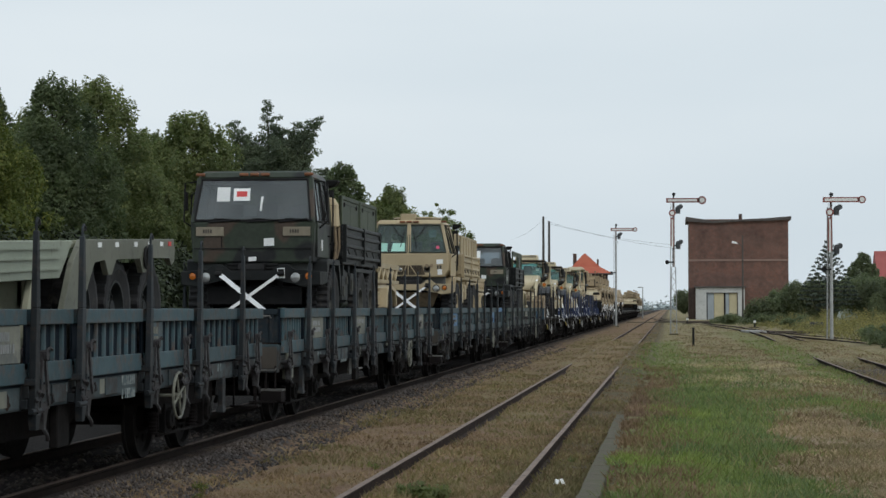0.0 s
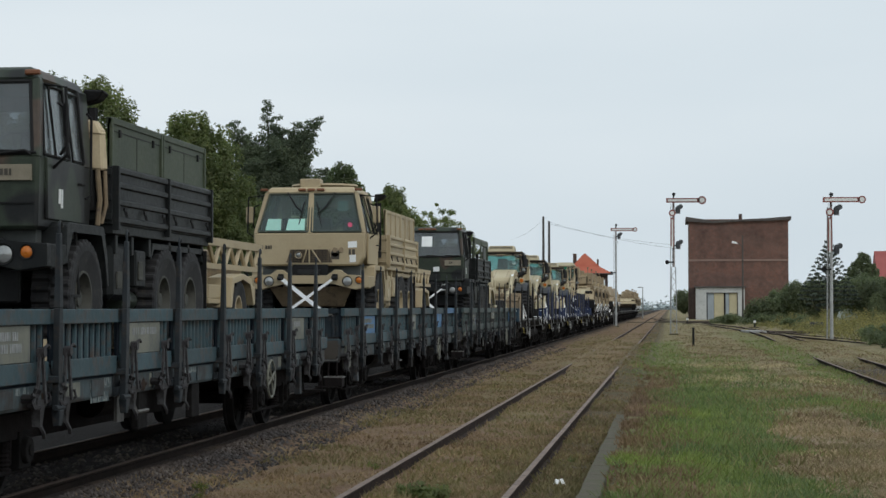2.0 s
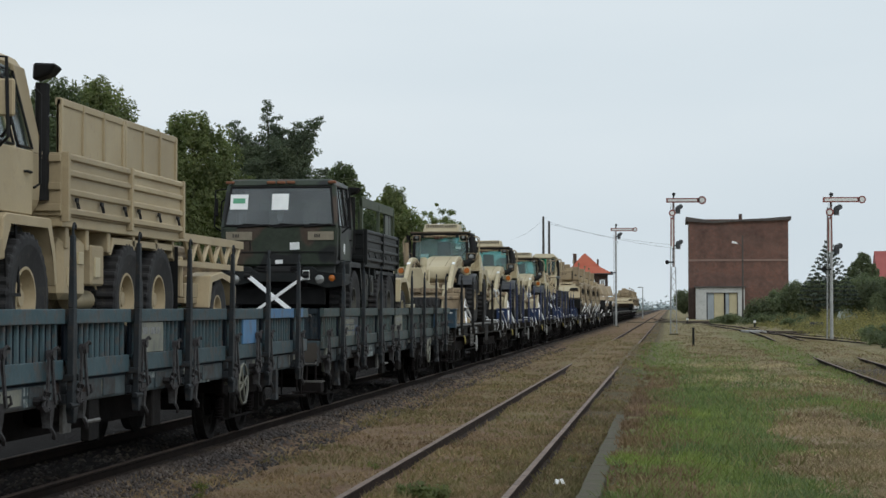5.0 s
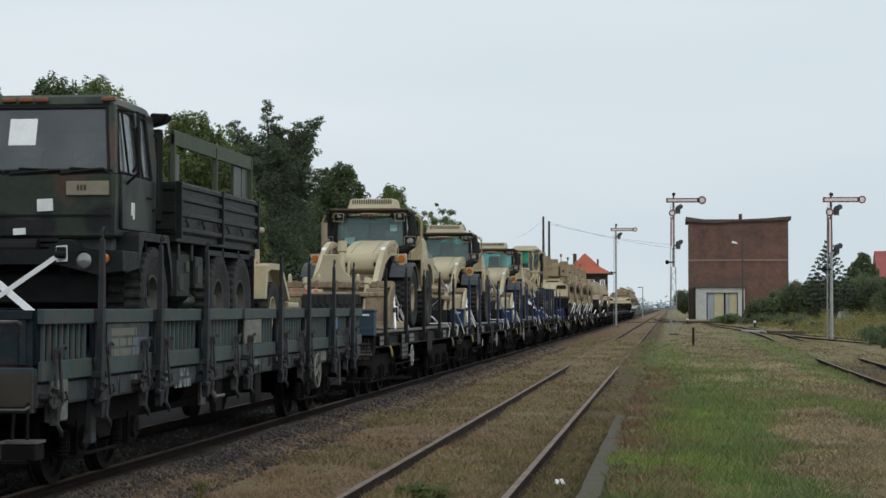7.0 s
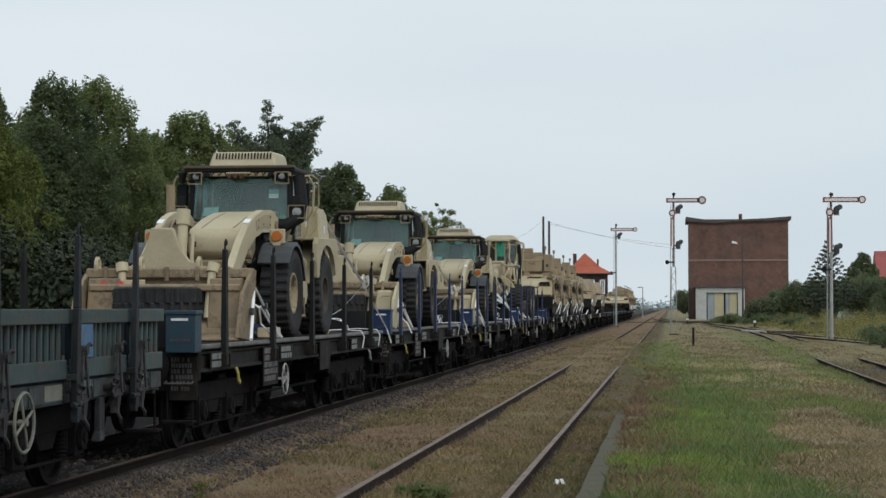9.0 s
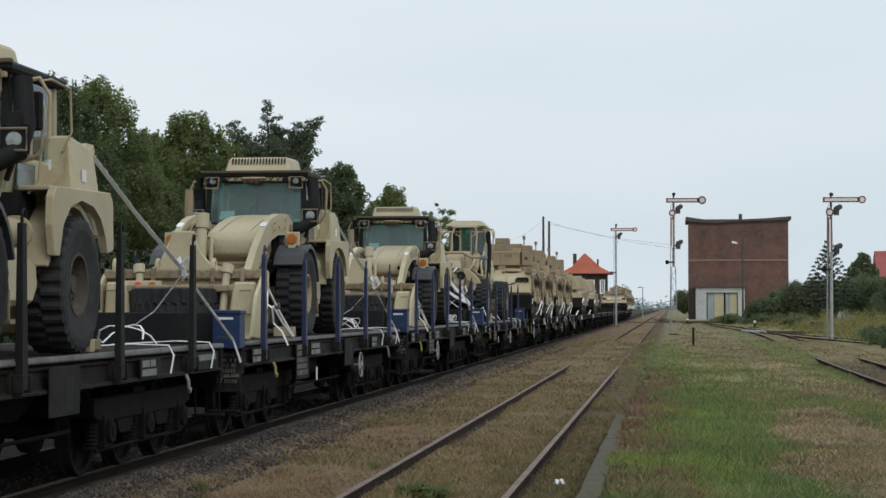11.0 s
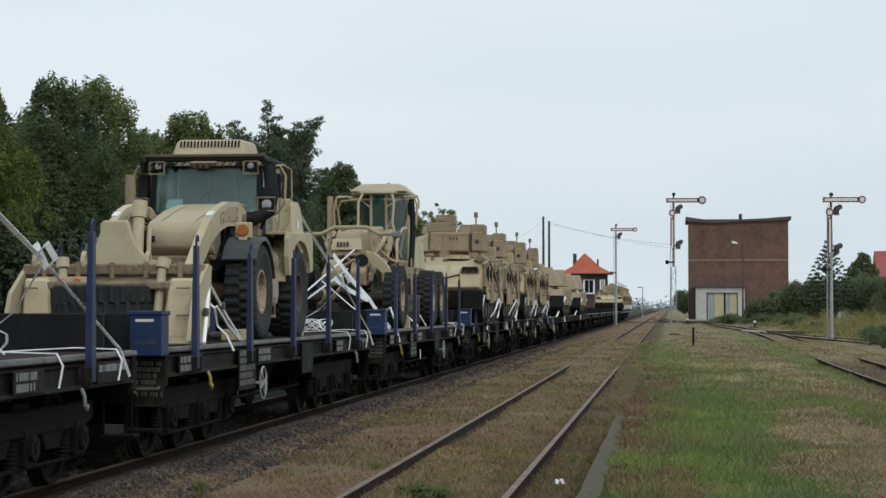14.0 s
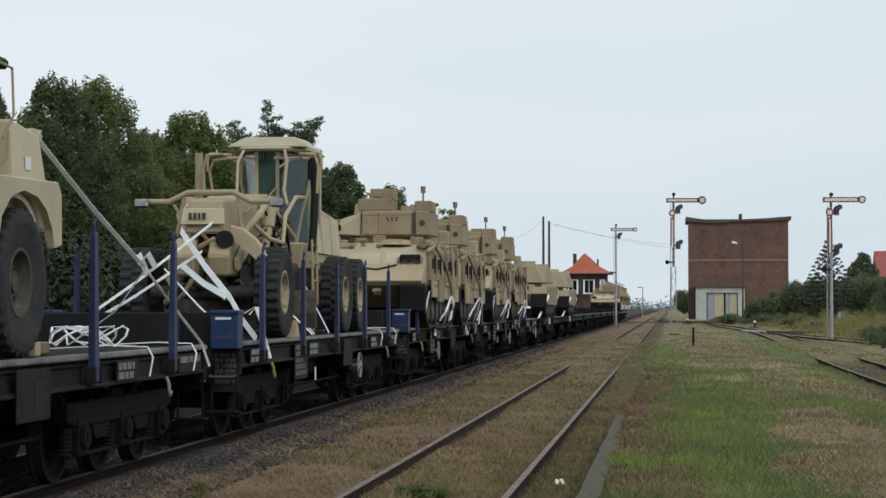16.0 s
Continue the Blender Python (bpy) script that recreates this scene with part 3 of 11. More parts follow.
def leaves(rng, lobes, count, size, shell=(0.62, 1.05)):
    """Small folded leaf clumps spread over lobes (centre, radii). Gives vertices and faces."""
    vol = np.array([r[0] * r[1] + r[0] * r[2] + r[1] * r[2] for _, r in lobes])
    pick = rng.choice(len(lobes), count, p=vol / vol.sum())
    cen = np.array([c for c, _ in lobes])[pick]
    rad = np.array([r for _, r in lobes])[pick]
    d = rng.normal(size=(count, 3))
    d /= np.linalg.norm(d, axis=1)[:, None]
    p = cen + d * rad * (rng.uniform(shell[0], shell[1], (count, 1)) ** 0.6)
    nrm = d * 0.9 + rng.normal(size=(count, 3)) * 0.5 + np.array([0, 0, 0.45])
    nrm /= np.linalg.norm(nrm, axis=1)[:, None]
    u = np.cross(nrm, rng.normal(size=(count, 3)))
    u /= np.linalg.norm(u, axis=1)[:, None]
    w = np.cross(nrm, u)
    s = size * rng.uniform(0.55, 1.35, (count, 1))
    fold = nrm * s * 0.25
    quad = np.stack([p - u * s * 0.5, p + w * s * 0.33 - fold, p + u * s * 0.6, p - w * s * 0.33 - fold], 1)
    return quad.reshape(-1, 3)


def leaf_mesh(name, verts, material):
    n = len(verts) // 4
    me = bpy.data.meshes.new(name)
    me.vertices.add(len(verts))
    me.vertices.foreach_set("co", verts.astype(np.float32).ravel())
    k = np.arange(n) * 4
    tri = np.stack([k, k + 1, k + 2, k, k + 2, k + 3], 1).reshape(-1)
    me.loops.add(len(tri))
    me.loops.foreach_set("vertex_index", tri.astype(np.int32))
    me.polygons.add(len(tri) // 3)
    me.polygons.foreach_set("loop_start", (np.arange(len(tri) // 3) * 3).astype(np.int32))
    me.materials.append(material)
    me.update(calc_edges=True)
    me.validate()
    return me


def tree(label, height, width, material, seed, trunk_h=2.2, count=11000, size=0.2, sparse=False, group="trees along the line"):
    """A broadleaf tree: tapered trunk and limbs, crown of small leaf clumps in uneven lobes."""
    rng = np.random.default_rng(seed)
    rnd = random.Random(seed)
    t = thing("tree", label, "tree", group)
    bm = bmesh.new()
    lean = Vector((rnd.uniform(-0.3, 0.3), rnd.uniform(-0.3, 0.3), 0))
    top = Vector((0, 0, height * 0.86)) + lean
    pts = [Vector((0, 0, -0.2)), Vector((0, 0, trunk_h)) + lean * 0.2, Vector((0, 0, height * 0.55)) + lean * 0.6, top]
    rr = 0.018 * height
    for a, b, r0, r1 in zip(pts, pts[1:], (rr * 1.3, rr, rr * 0.6), (rr, rr * 0.6, rr * 0.15)):
        cyl(bm, a, b, r0, r1, 9)
    lobes = []
    zc0, rz = (height + trunk_h) * 0.5, (height - trunk_h) * 0.5
    nl = 46 if not sparse else 24
    for i in range(nl):
        f = (i + 0.5) / nl
        h = 1 - 2 * f                                   # 1 at the top, -1 at the bottom
        ang = i * 2.39996 + rnd.uniform(-0.3, 0.3)
        belly = math.sqrt(max(0.0, 1 - abs(h) ** 2.4)) * (1.0 - 0.16 * h) if h < 0 or sparse else (1 - h) ** 0.64
        reach = width * 0.5 * belly * (rnd.uniform(0.62, 0.86) if not sparse else rnd.uniform(0.35, 0.95))
        q = width * (0.150 if not sparse else 0.10) * rnd.uniform(0.75, 1.25) * min(1.0, 0.4 + 0.75 * (1 - h))
        c = Vector((math.cos(ang) * reach, math.sin(ang) * reach, zc0 + h * rz * rnd.uniform(0.86, 0.95))) + lean * (0.5 + 0.5 * h)
        lobes.append((tuple(c), (q, q, q * rnd.uniform(0.8, 1.15))))
        s = Vector((0, 0, min(height * 0.8, max(trunk_h, c.z - reach * 0.8 - 0.5)))) + lean * 0.4
        m = (s + c) / 2 + Vector((0, 0, 0.2))
        r = rr * 0.40 * (0.9 - 0.4 * h)
        cyl(bm, s, m, r, r * 0.7, 6)
        cyl(bm, m, c, r * 0.7, r * 0.2, 6)
        if sparse:
            for k in range(5):
                e = c + Vector((rnd.uniform(-1, 1), rnd.uniform(-1, 1), rnd.uniform(-0.3, 1.1))) * width * 0.16
                cyl(bm, c, e, r * 0.3, r * 0.1, 5)
                lobes.append((tuple(e), (q * 0.95, q * 0.95, q * 0.7)))
    if not sparse:
        lobes.append(((lean.x * 0.5, lean.y * 0.5, zc0), (width * 0.37, width * 0.37, rz * 0.82)))
        lobes.append(((lean.x * 0.5, lean.y * 0.5, zc0), (width * 0.30, width * 0.30, rz * 0.7)))
        for k in range(130):
            a, h = rnd.uniform(0, 6.28), rnd.uniform(-0.35, 0.97)
            e = width * 0.5 * (math.sqrt(1 - h * h) if h < 0 else (1 - h) ** 0.64) * rnd.uniform(0.84, 1.10)
            q = width * rnd.uniform(0.03, 0.065)
            lobes.append(((math.cos(a) * e + lean.x, math.sin(a) * e + lean.y, zc0 + h * rz * rnd.uniform(0.98, 1.06)), (q, q, q * rnd.uniform(1.2, 2.4))))
    part("trunk", bm, BARK, t, smooth=True)
    v = leaves(rng, lobes, count, size, (0.35, 1.08) if not sparse else (0.1, 1.1))
    crown = new("crown", leaf_mesh("crown", v, material))
    crown.parent = t
    return t


def bush(label, w, d, h, material, seed, count=2500, size=0.16, name="bush", group="bushes", kind=""):
    rng = np.random.default_rng(seed)
    rnd = random.Random(seed)
    lobes = []
    for i in range(14):
        q = rnd.uniform(0.16, 0.3)
        x, y = rnd.uniform(-0.42, 0.42) * w, rnd.uniform(-0.42, 0.42) * d
        z = h * rnd.uniform(0.18, 0.78) * (1 - 0.5 * abs(x / w))
        lobes.append(((x, y, z), (q * w * 0.8, q * d * 0.8, q * h * 1.1)))
    v = leaves(rng, lobes, count, size, (0.3, 1.1))
    v[:, 2] = np.maximum(v[:, 2], -0.1)
    return tagged(new(name, leaf_mesh(name, v, material)), label, name, group, kind)


def put(ob, x, y, rz=0.0, z=None):
    ob.matrix_basis = pose(x, y, float(ground_z(x, y)) if z is None else z, 0, 0, rz)
    return ob


def robinia(label, seed):
    """A dense lower crown with bare-stemmed feathery arms standing out of it."""
    t = thing("tree", label, "tree", "trees along the line")
    rng, rnd = np.random.default_rng(seed), random.Random(seed)
    bm = bmesh.new()
    cyl(bm, (0, 0, -0.2), (0, 0, 6.0), 0.26, 0.18, 9)
    cyl(bm, (0, 0, 6.0), (-0.2, 0, 12.6), 0.18, 0.03, 8)
    lobes = []
    for i in range(40):
        a, h = i * 2.4, i / 40
        r = (2.7 - 1.3 * abs(h - 0.35)) * rnd.uniform(0.35, 0.85)
        c = (math.cos(a) * r + 0.3, math.sin(a) * r, 2.2 + 7.6 * h)
        q = rnd.uniform(0.6, 1.0)
        lobes.append((c, (q, q, q * 0.9)))
        cyl(bm, (0, 0, max(2.0, c[2] - 1.2)), c, 0.06, 0.015, 5)
    lobes.append(((0.2, 0, 5.6), (2.1, 2.1, 3.6)))
    arms = [(-0.25, 0.0, 13.5, 9.5), (-2.15, 0.3, 12.4, 9.0), (2.55, -0.4, 12.35, 9.2), (1.7, 0.6, 11.4, 8.6), (0.8, -0.5, 12.0, 9.2), (-1.2, -0.6, 11.2, 8.6), (3.1, 0.4, 9.8, 7.6), (-2.5, -0.3, 10.0, 7.6), (2.3, 0.2, 11.7, 9.0), (2.6, 0.1, 12.5, 10.2), (2.0, 0.3, 12.0, 9.6), (1.5, -0.2, 12.2, 9.6), (-2.4, -0.2, 12.2, 9.4), (-1.7, 0.2, 11.8, 9.2), (0.3, 0.1, 12.6, 9.4)]
    arms += [(rnd.uniform(-2.4, 2.9), rnd.uniform(-1.2, 1.2), rnd.uniform(9.8, 11.6), rnd.uniform(7.2, 8.8)) for _ in range(14)]
    for k in range(46):
        q = rnd.uniform(0.28, 0.52)
        lobes.append(((rnd.uniform(-2.5, 3.0), rnd.uniform(-1.3, 1.3), rnd.uniform(8.6, 11.6)), (q, q, q * 0.7)))
    for x, y, zt, z0 in arms:
        p0, p1 = Vector((x * 0.3, y * 0.3, z0)), Vector((x, y, zt))
        cyl(bm, p0, p1, 0.06, 0.012, 5)
        for k in range(11):
            f = 0.15 + 0.85 * k / 10
            c = p0.lerp(p1, f)
            w = 1.30 * (1.22 - f) * rnd.uniform(0.4, 1.2)
            for s in (-1, 1):
                if rnd.random() < 0.25:
                    continue
                e = c + Vector((s * w * rnd.uniform(0.3, 0.95), rnd.uniform(-0.5, 0.5) * w, w * rnd.uniform(-0.45, 0.75)))
                lobes.append((tuple((c + e) / 2), (0.09 + 0.34 * w, 0.12 + 0.34 * w, 0.10 + 0.22 * w)))
                lobes.append((tuple(e), (0.08 + 0.18 * w, 0.10 + 0.16 * w, 0.08 + 0.11 * w)))
    part("trunk", bm, BARK, t, smooth=True)
    crown = new("crown", leaf_mesh("crown", leaves(rng, lobes, 88000, 0.12, (0.1, 1.35)), LEAF_BLUE))
    crown.parent = t
    return t


def spread_trees():
    lab = "leafy linden tree with a dense dark green crown"
    put(tree("linden tree with yellowing green leaves beside the line", 8.9, 5.2, LEAF_BRIGHT, 3, 0.7, 48000, 0.115), -20.0, 53.2)
    e = put(tree(lab, 10.0, 5.0, LEAF_DARK, 5, 1.0, 48000, 0.123), -21.7, 66.8)
    put(copy_thing(e, Matrix()), -25.4, 70.5, 130)
    a = put(tree("tall linden tree with a domed green crown", 10.7, 6.5, LEAF_LIME, 7, 1.0, 64000, 0.131), -22.3, 74.3)
    b = put(tree("tall linden tree with a rounded green crown", 11.0, 6.6, LEAF_LIME, 9, 1.1, 56000, 0.148), -22.2, 89.5)
    put(robinia("robinia tree with feathery grey-green arms above its crown", 12), -22.0, 106.5)
    c = put(tree(lab, 11.5, 5.6, LEAF_DARK, 15, 1.6, 27000, 0.205), -22.0, 128.0)
    d = put(tree(lab, 11.2, 7.4, LEAF_LIME, 18, 1.6, 30000, 0.221), -22.0, 154.5)
    put(tree("sparse linden tree with a thin crown", 11.0, 8.0, LEAF_LIME, 21, 2.0, 22000, 0.20, True), -22.0, 187.0)
    for src, x, y, rz in ((b, -27.6, 72, 40), (a, -29, 86, 140), (b, -28, 104, 70), (a, -30, 66, 220), (b, -29, 121, 250), (a, -30, 140, 20), (d, -29, 168, 320), (b, -26.5, 98.5, 300), (c, -24, 116, 10), (c, -25, 141, 60), (d, -25, 172, 170)):
        put(copy_thing(src, Matrix()), x, y, rz)
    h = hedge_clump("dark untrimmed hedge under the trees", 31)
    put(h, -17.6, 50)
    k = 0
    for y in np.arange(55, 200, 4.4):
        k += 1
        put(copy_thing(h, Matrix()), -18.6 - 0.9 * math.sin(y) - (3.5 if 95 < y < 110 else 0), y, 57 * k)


def hedge_clump(label, seed):
    t = thing("hedge", label, "hedge", "hedge under the trees")
    rnd = random.Random(seed)
    bm = bmesh.new()
    for k in range(7):
        x, y = rnd.uniform(-1.8, 1.8), rnd.uniform(-0.8, 0.8)
        cyl(bm, (x, y, -0.2), (x + rnd.uniform(-0.5, 0.5), y + rnd.uniform(-0.4, 0.4), 3.0), 0.05, 0.015, 6)
    part("stems", bm, BARK, t)
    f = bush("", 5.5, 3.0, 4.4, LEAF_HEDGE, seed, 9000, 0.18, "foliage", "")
    for key in ("label", "category", "group"):
        if key in f:
            del f[key]
    f.parent = t
    return t


spread_trees()


def spruce(label, height, seed):
    t = thing("spruce", label, "tree", "trees by the brick building")
    rng = np.random.default_rng(seed)
    bm = bmesh.new()
    cyl(bm, (0, 0, -0.2), (0, 0, height), 0.14, 0.02, 8)
    lobes = []
    for i in range(15):
        z = height * (0.12 + 0.86 * i / 15)
        reach = height * 0.36 * (1.02 - z / height)
        for k in range(7):
            a = k * 0.9 + i * 0.5
            e = (math.cos(a) * reach, math.sin(a) * reach, z - 0.10 + 0.62 * reach)
            cyl(bm, (0, 0, z), e, 0.03, 0.01, 5)
            for f in (0.35, 0.7, 1.0):
                lobes.append(((e[0] * f, e[1] * f, z + (e[2] - z) * f), (reach * 0.12 + 0.05, reach * 0.12 + 0.05, 0.13)))
    part("trunk", bm, BARK, t)
    crown = new("crown", leaf_mesh("crown", leaves(rng, lobes, 5200, 0.19, (0.2, 1.1)), LEAF_SPRUCE))
    crown.parent = t
    return t


put(spruce("young grey-green spruce with open upswept branches", 8.5, 2), 14.75, 185)
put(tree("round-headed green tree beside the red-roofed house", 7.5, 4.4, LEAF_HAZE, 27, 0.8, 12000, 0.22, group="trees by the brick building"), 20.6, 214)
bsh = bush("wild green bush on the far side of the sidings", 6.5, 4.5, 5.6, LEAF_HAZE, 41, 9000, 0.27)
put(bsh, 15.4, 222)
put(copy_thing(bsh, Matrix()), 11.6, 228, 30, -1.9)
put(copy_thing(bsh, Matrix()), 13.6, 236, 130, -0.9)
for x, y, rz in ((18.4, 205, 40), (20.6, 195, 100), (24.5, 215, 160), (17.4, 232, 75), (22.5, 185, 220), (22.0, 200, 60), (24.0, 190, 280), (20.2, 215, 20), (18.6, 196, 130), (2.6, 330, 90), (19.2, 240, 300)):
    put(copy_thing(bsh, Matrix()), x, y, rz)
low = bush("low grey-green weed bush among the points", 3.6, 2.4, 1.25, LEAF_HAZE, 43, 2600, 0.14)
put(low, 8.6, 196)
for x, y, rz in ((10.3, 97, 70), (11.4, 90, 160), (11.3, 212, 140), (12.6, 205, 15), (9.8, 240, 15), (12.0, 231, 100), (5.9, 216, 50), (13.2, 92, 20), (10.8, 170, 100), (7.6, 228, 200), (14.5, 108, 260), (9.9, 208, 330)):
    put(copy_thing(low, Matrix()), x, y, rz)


def weeds():
    rng = np.random.default_rng(6)
    lobes = []
    for i in range(900):
        y = rng.uniform(100, 205)
        x = rng.uniform(9.4 - 0.015 * (y - 104), 12.0 + 0.12 * y)
        h = rng.uniform(0.3, 1.0) * smoothstep(8.6, 12.5, x) * (0.7 + 0.5 * math.sin(x * 1.3 + y * 0.4))
        lobes.append(((x, y, 0.1 + 0.75 * h), (0.5, 0.7, 0.25 + 0.55 * h)))
    v = leaves(rng, lobes, 60000, 0.11, (0.1, 1.1))
    v[:, 2] = np.maximum(v[:, 2], -0.15)
    return tagged(new("weeds", leaf_mesh("weeds", v, LEAF_GOLD)), "tall yellowing goldenrod weeds behind the points", "weeds", kind="stuff")


weeds()


def far_woods():
    rng = np.random.default_rng(16)
    lobes = []
    for i in range(360):
        x = rng.uniform(-420, 330)
        lobes.append(((x, 1500 + rng.uniform(-60, 60), rng.uniform(-2, 3) + 4.5 * math.sin(x * 0.013) ** 2), (rng.uniform(8, 18), 10, rng.uniform(4, 8))))
    v = leaves(rng, lobes, 22000, 2.4, (0.3, 1.1))
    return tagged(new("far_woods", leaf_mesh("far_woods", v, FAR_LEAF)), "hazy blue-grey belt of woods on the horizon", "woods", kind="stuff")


# distance haze is mixed into these pale blue leaf tones
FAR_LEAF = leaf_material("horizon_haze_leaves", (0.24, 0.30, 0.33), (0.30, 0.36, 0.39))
far_woods()

# ---------------- buildings and line-side things ----------------


def brick_material(name, c1, c2, mortar):
    m, nt, ln, bsdf = nodes_of(name)
    geo = nt.new("ShaderNodeTexCoord").outputs["Object"]
    mp = nt.new("ShaderNodeMapping")
    mp.inputs["Rotation"].default_value = (radians(90), 0, 0)
    ln.new(geo, mp.inputs["Vector"])
    br = nt.new("ShaderNodeTexBrick")
    br.inputs["Scale"].default_value = 1.0
    br.inputs["Brick Width"].default_value = 0.26
    br.inputs["Row Height"].default_value = 0.077
    br.inputs["Mortar Size"].default_value = 0.01
    br.inputs["Color1"].default_value = (*c1, 1)
    br.inputs["Color2"].default_value = (*c2, 1)
    br.inputs["Mortar"].default_value = (*mortar, 1)
    ln.new(mp.outputs[0], br.inputs["Vector"])
    big = ramp_node(nt, ln, noise_node(nt, ln, geo, 0.35, 6.0, 0.7), [(0.3, (0.50, 0.54, 0.58)), (0.52, (1.0, 1.0, 1.0)), (0.75, (1.45, 1.3, 1.22))])
    mid = ramp_node(nt, ln, noise_node(nt, ln, geo, 1.8, 6.0, 0.7), [(0.3, (0.75, 0.75, 0.75)), (0.75, (1.25, 1.2, 1.15))])
    c = mix_node(nt, ln, 1.0, br.outputs[0], big, "MULTIPLY")
    c = mix_node(nt, ln, 1.0, c, mid, "MULTIPLY")
    ln.new(c, bsdf.inputs["Base Color"])
    bsdf.inputs["Roughness"].default_value = 0.9
    return m


BRICK = brick_material("old_red_brick", (0.165, 0.077, 0.057), (0.125, 0.064, 0.050), (0.15, 0.115, 0.10))
BRICK_BROWN = brick_material("brown_brick", (0.085, 0.050, 0.038), (0.065, 0.040, 0.032), (0.10, 0.08, 0.07))
FELT = paint("tarred_roof_edge", (0.060, 0.052, 0.050), (0.10, 0.09, 0.085), 1.0, 8, 0.85)
RENDER = paint("grey_cement_render", (0.42, 0.43, 0.42), (0.52, 0.53, 0.51), 0.6, 6, 0.9, dirt=(0.28, 0.28, 0.26))
DOOR_YELLOW = paint("faded_yellow_door", (0.40, 0.355, 0.23), (0.48, 0.43, 0.28), 1.0, 8, 0.7)
DOOR_GREY = paint("grey_blue_door", (0.30, 0.34, 0.37), (0.36, 0.40, 0.43), 1.0, 8, 0.7)
TILE_RED = paint("red_roof_tiles", (0.36, 0.085, 0.050), (0.44, 0.12, 0.07), 0.6, 10, 0.8)
TILE_RED2 = paint("crimson_roof_tiles", (0.28, 0.075, 0.07), (0.34, 0.10, 0.09), 0.6, 10, 0.8)
MAST_GREY = paint("grey_galvanised_mast", (0.30, 0.31, 0.31), (0.40, 0.41, 0.41), 1.5, 12, 0.6, dirt=(0.16, 0.13, 0.11))
MAST_RED = paint("dull_mast_paint", (0.070, 0.050, 0.046), (0.30, 0.27, 0.26), 1.8, 8, 0.7, spread=0.25)
SIGNAL_RED = paint("faded_signal_red", (0.20, 0.070, 0.062), (0.26, 0.10, 0.09), 2.0, 12, 0.6)
SIGNAL_WHITE = paint("signal_white", (0.66, 0.67, 0.66), (0.74, 0.75, 0.74), 4.0, 20, 0.6)
POLE_WOOD = paint("dark_creosoted_pole", (0.055, 0.050, 0.046), (0.085, 0.078, 0.072), 2.0, 16, 0.9)
WINDOW_DARK = glass("house_window_glass", (0.05, 0.06, 0.06), 0.1)


BAND_GREY = paint("weathered_band_brick", (0.22, 0.150, 0.125), (0.27, 0.19, 0.16), 1.0, 6, 0.9)


def brick_store():
    """The tall windowless brick store with its flat roof and cement-rendered gate annex."""
    x0, x1, y0, y1, z1 = 0.0, 15.0, 0.0, 12.0, 15.35
    t = thing("brick_building", "tall windowless red brick store with a sagging flat roof", "building")
    part_wall = bmesh.new()
    box(part_wall, x0, y0, -0.3, x1, y1, z1)
    part("wall", part_wall, BRICK, t)
    made("brick_band", BAND_GREY, t, lambda bm: box(bm, x0 - 0.02, -0.09, 8.95, x1 + 0.02, 0.0, 9.25), "projecting brick string course")
    made("lower_band", BRICK, t, lambda bm: hexa(bm, [(x0, -0.06, 6.1), (x0 + 5.5, -0.06, 8.3), (x0 + 5.5, 0, 8.3), (x0, 0, 6.1)], [(x0, -0.06, 6.25), (x0 + 5.5, -0.06, 8.45), (x0 + 5.5, 0, 8.45), (x0, 0, 6.25)]), "old roof line scar")
    bm = bmesh.new()
    prof = [(-0.45, 15.05), (3.6, 14.75), (7.5, 15.0), (11.4, 15.05), (15.45, 15.25), (15.45, 15.75), (11.4, 15.45), (7.5, 15.3), (3.6, 15.15), (-0.45, 15.75)]
    prism(bm, prof, "y", -0.4, y1 + 0.4)
    part("roof", bm, FELT, t, "tarred flat roof with a sagging edge")
    made("chimney", BRICK_BROWN, t, lambda bm: box(bm, 7.6, 1.0, 15.2, 8.1, 1.5, 16.2), bevel=0.03)
    made("corner_pier", BRICK_BROWN, t, lambda bm: box(bm, -0.08, -0.1, -0.3, 0.95, 0.2, 4.9))
    ann = made("gate_annex", RENDER, t, lambda bm: (box(bm, 1.0, -2.6, -0.3, 2.6, 0.0, 4.9), box(bm, 7.3, -2.6, -0.3, 8.3, 0.0, 4.9), box(bm, 2.6, -2.6, 4.15, 7.3, 0.0, 4.9)), "grey cement-rendered gate surround")
    made("annex_roof", FELT, t, lambda bm: box(bm, 0.8, -2.9, 4.9, 8.5, 0.0, 5.12), bevel=0.02)
    for i, (a, b, mt) in enumerate(((2.75, 3.7, DOOR_GREY), (3.75, 5.2, DOOR_YELLOW), (5.45, 5.95, DOOR_GREY), (6.0, 7.2, DOOR_YELLOW))):
        made("gate_leaf", mt, t, lambda bm: box(bm, a, -2.3, -0.3, b, -2.2, 4.05), bevel=0.02)
    made("gate_frame", BLACK, t, lambda bm: [box(bm, a, -2.35, -0.3, b, -2.15, 4.15) for a, b in ((2.6, 2.74), (5.22, 5.42), (7.2, 7.3))])
    return t


put(brick_store(), 2.95, 300, 0, -0.2)


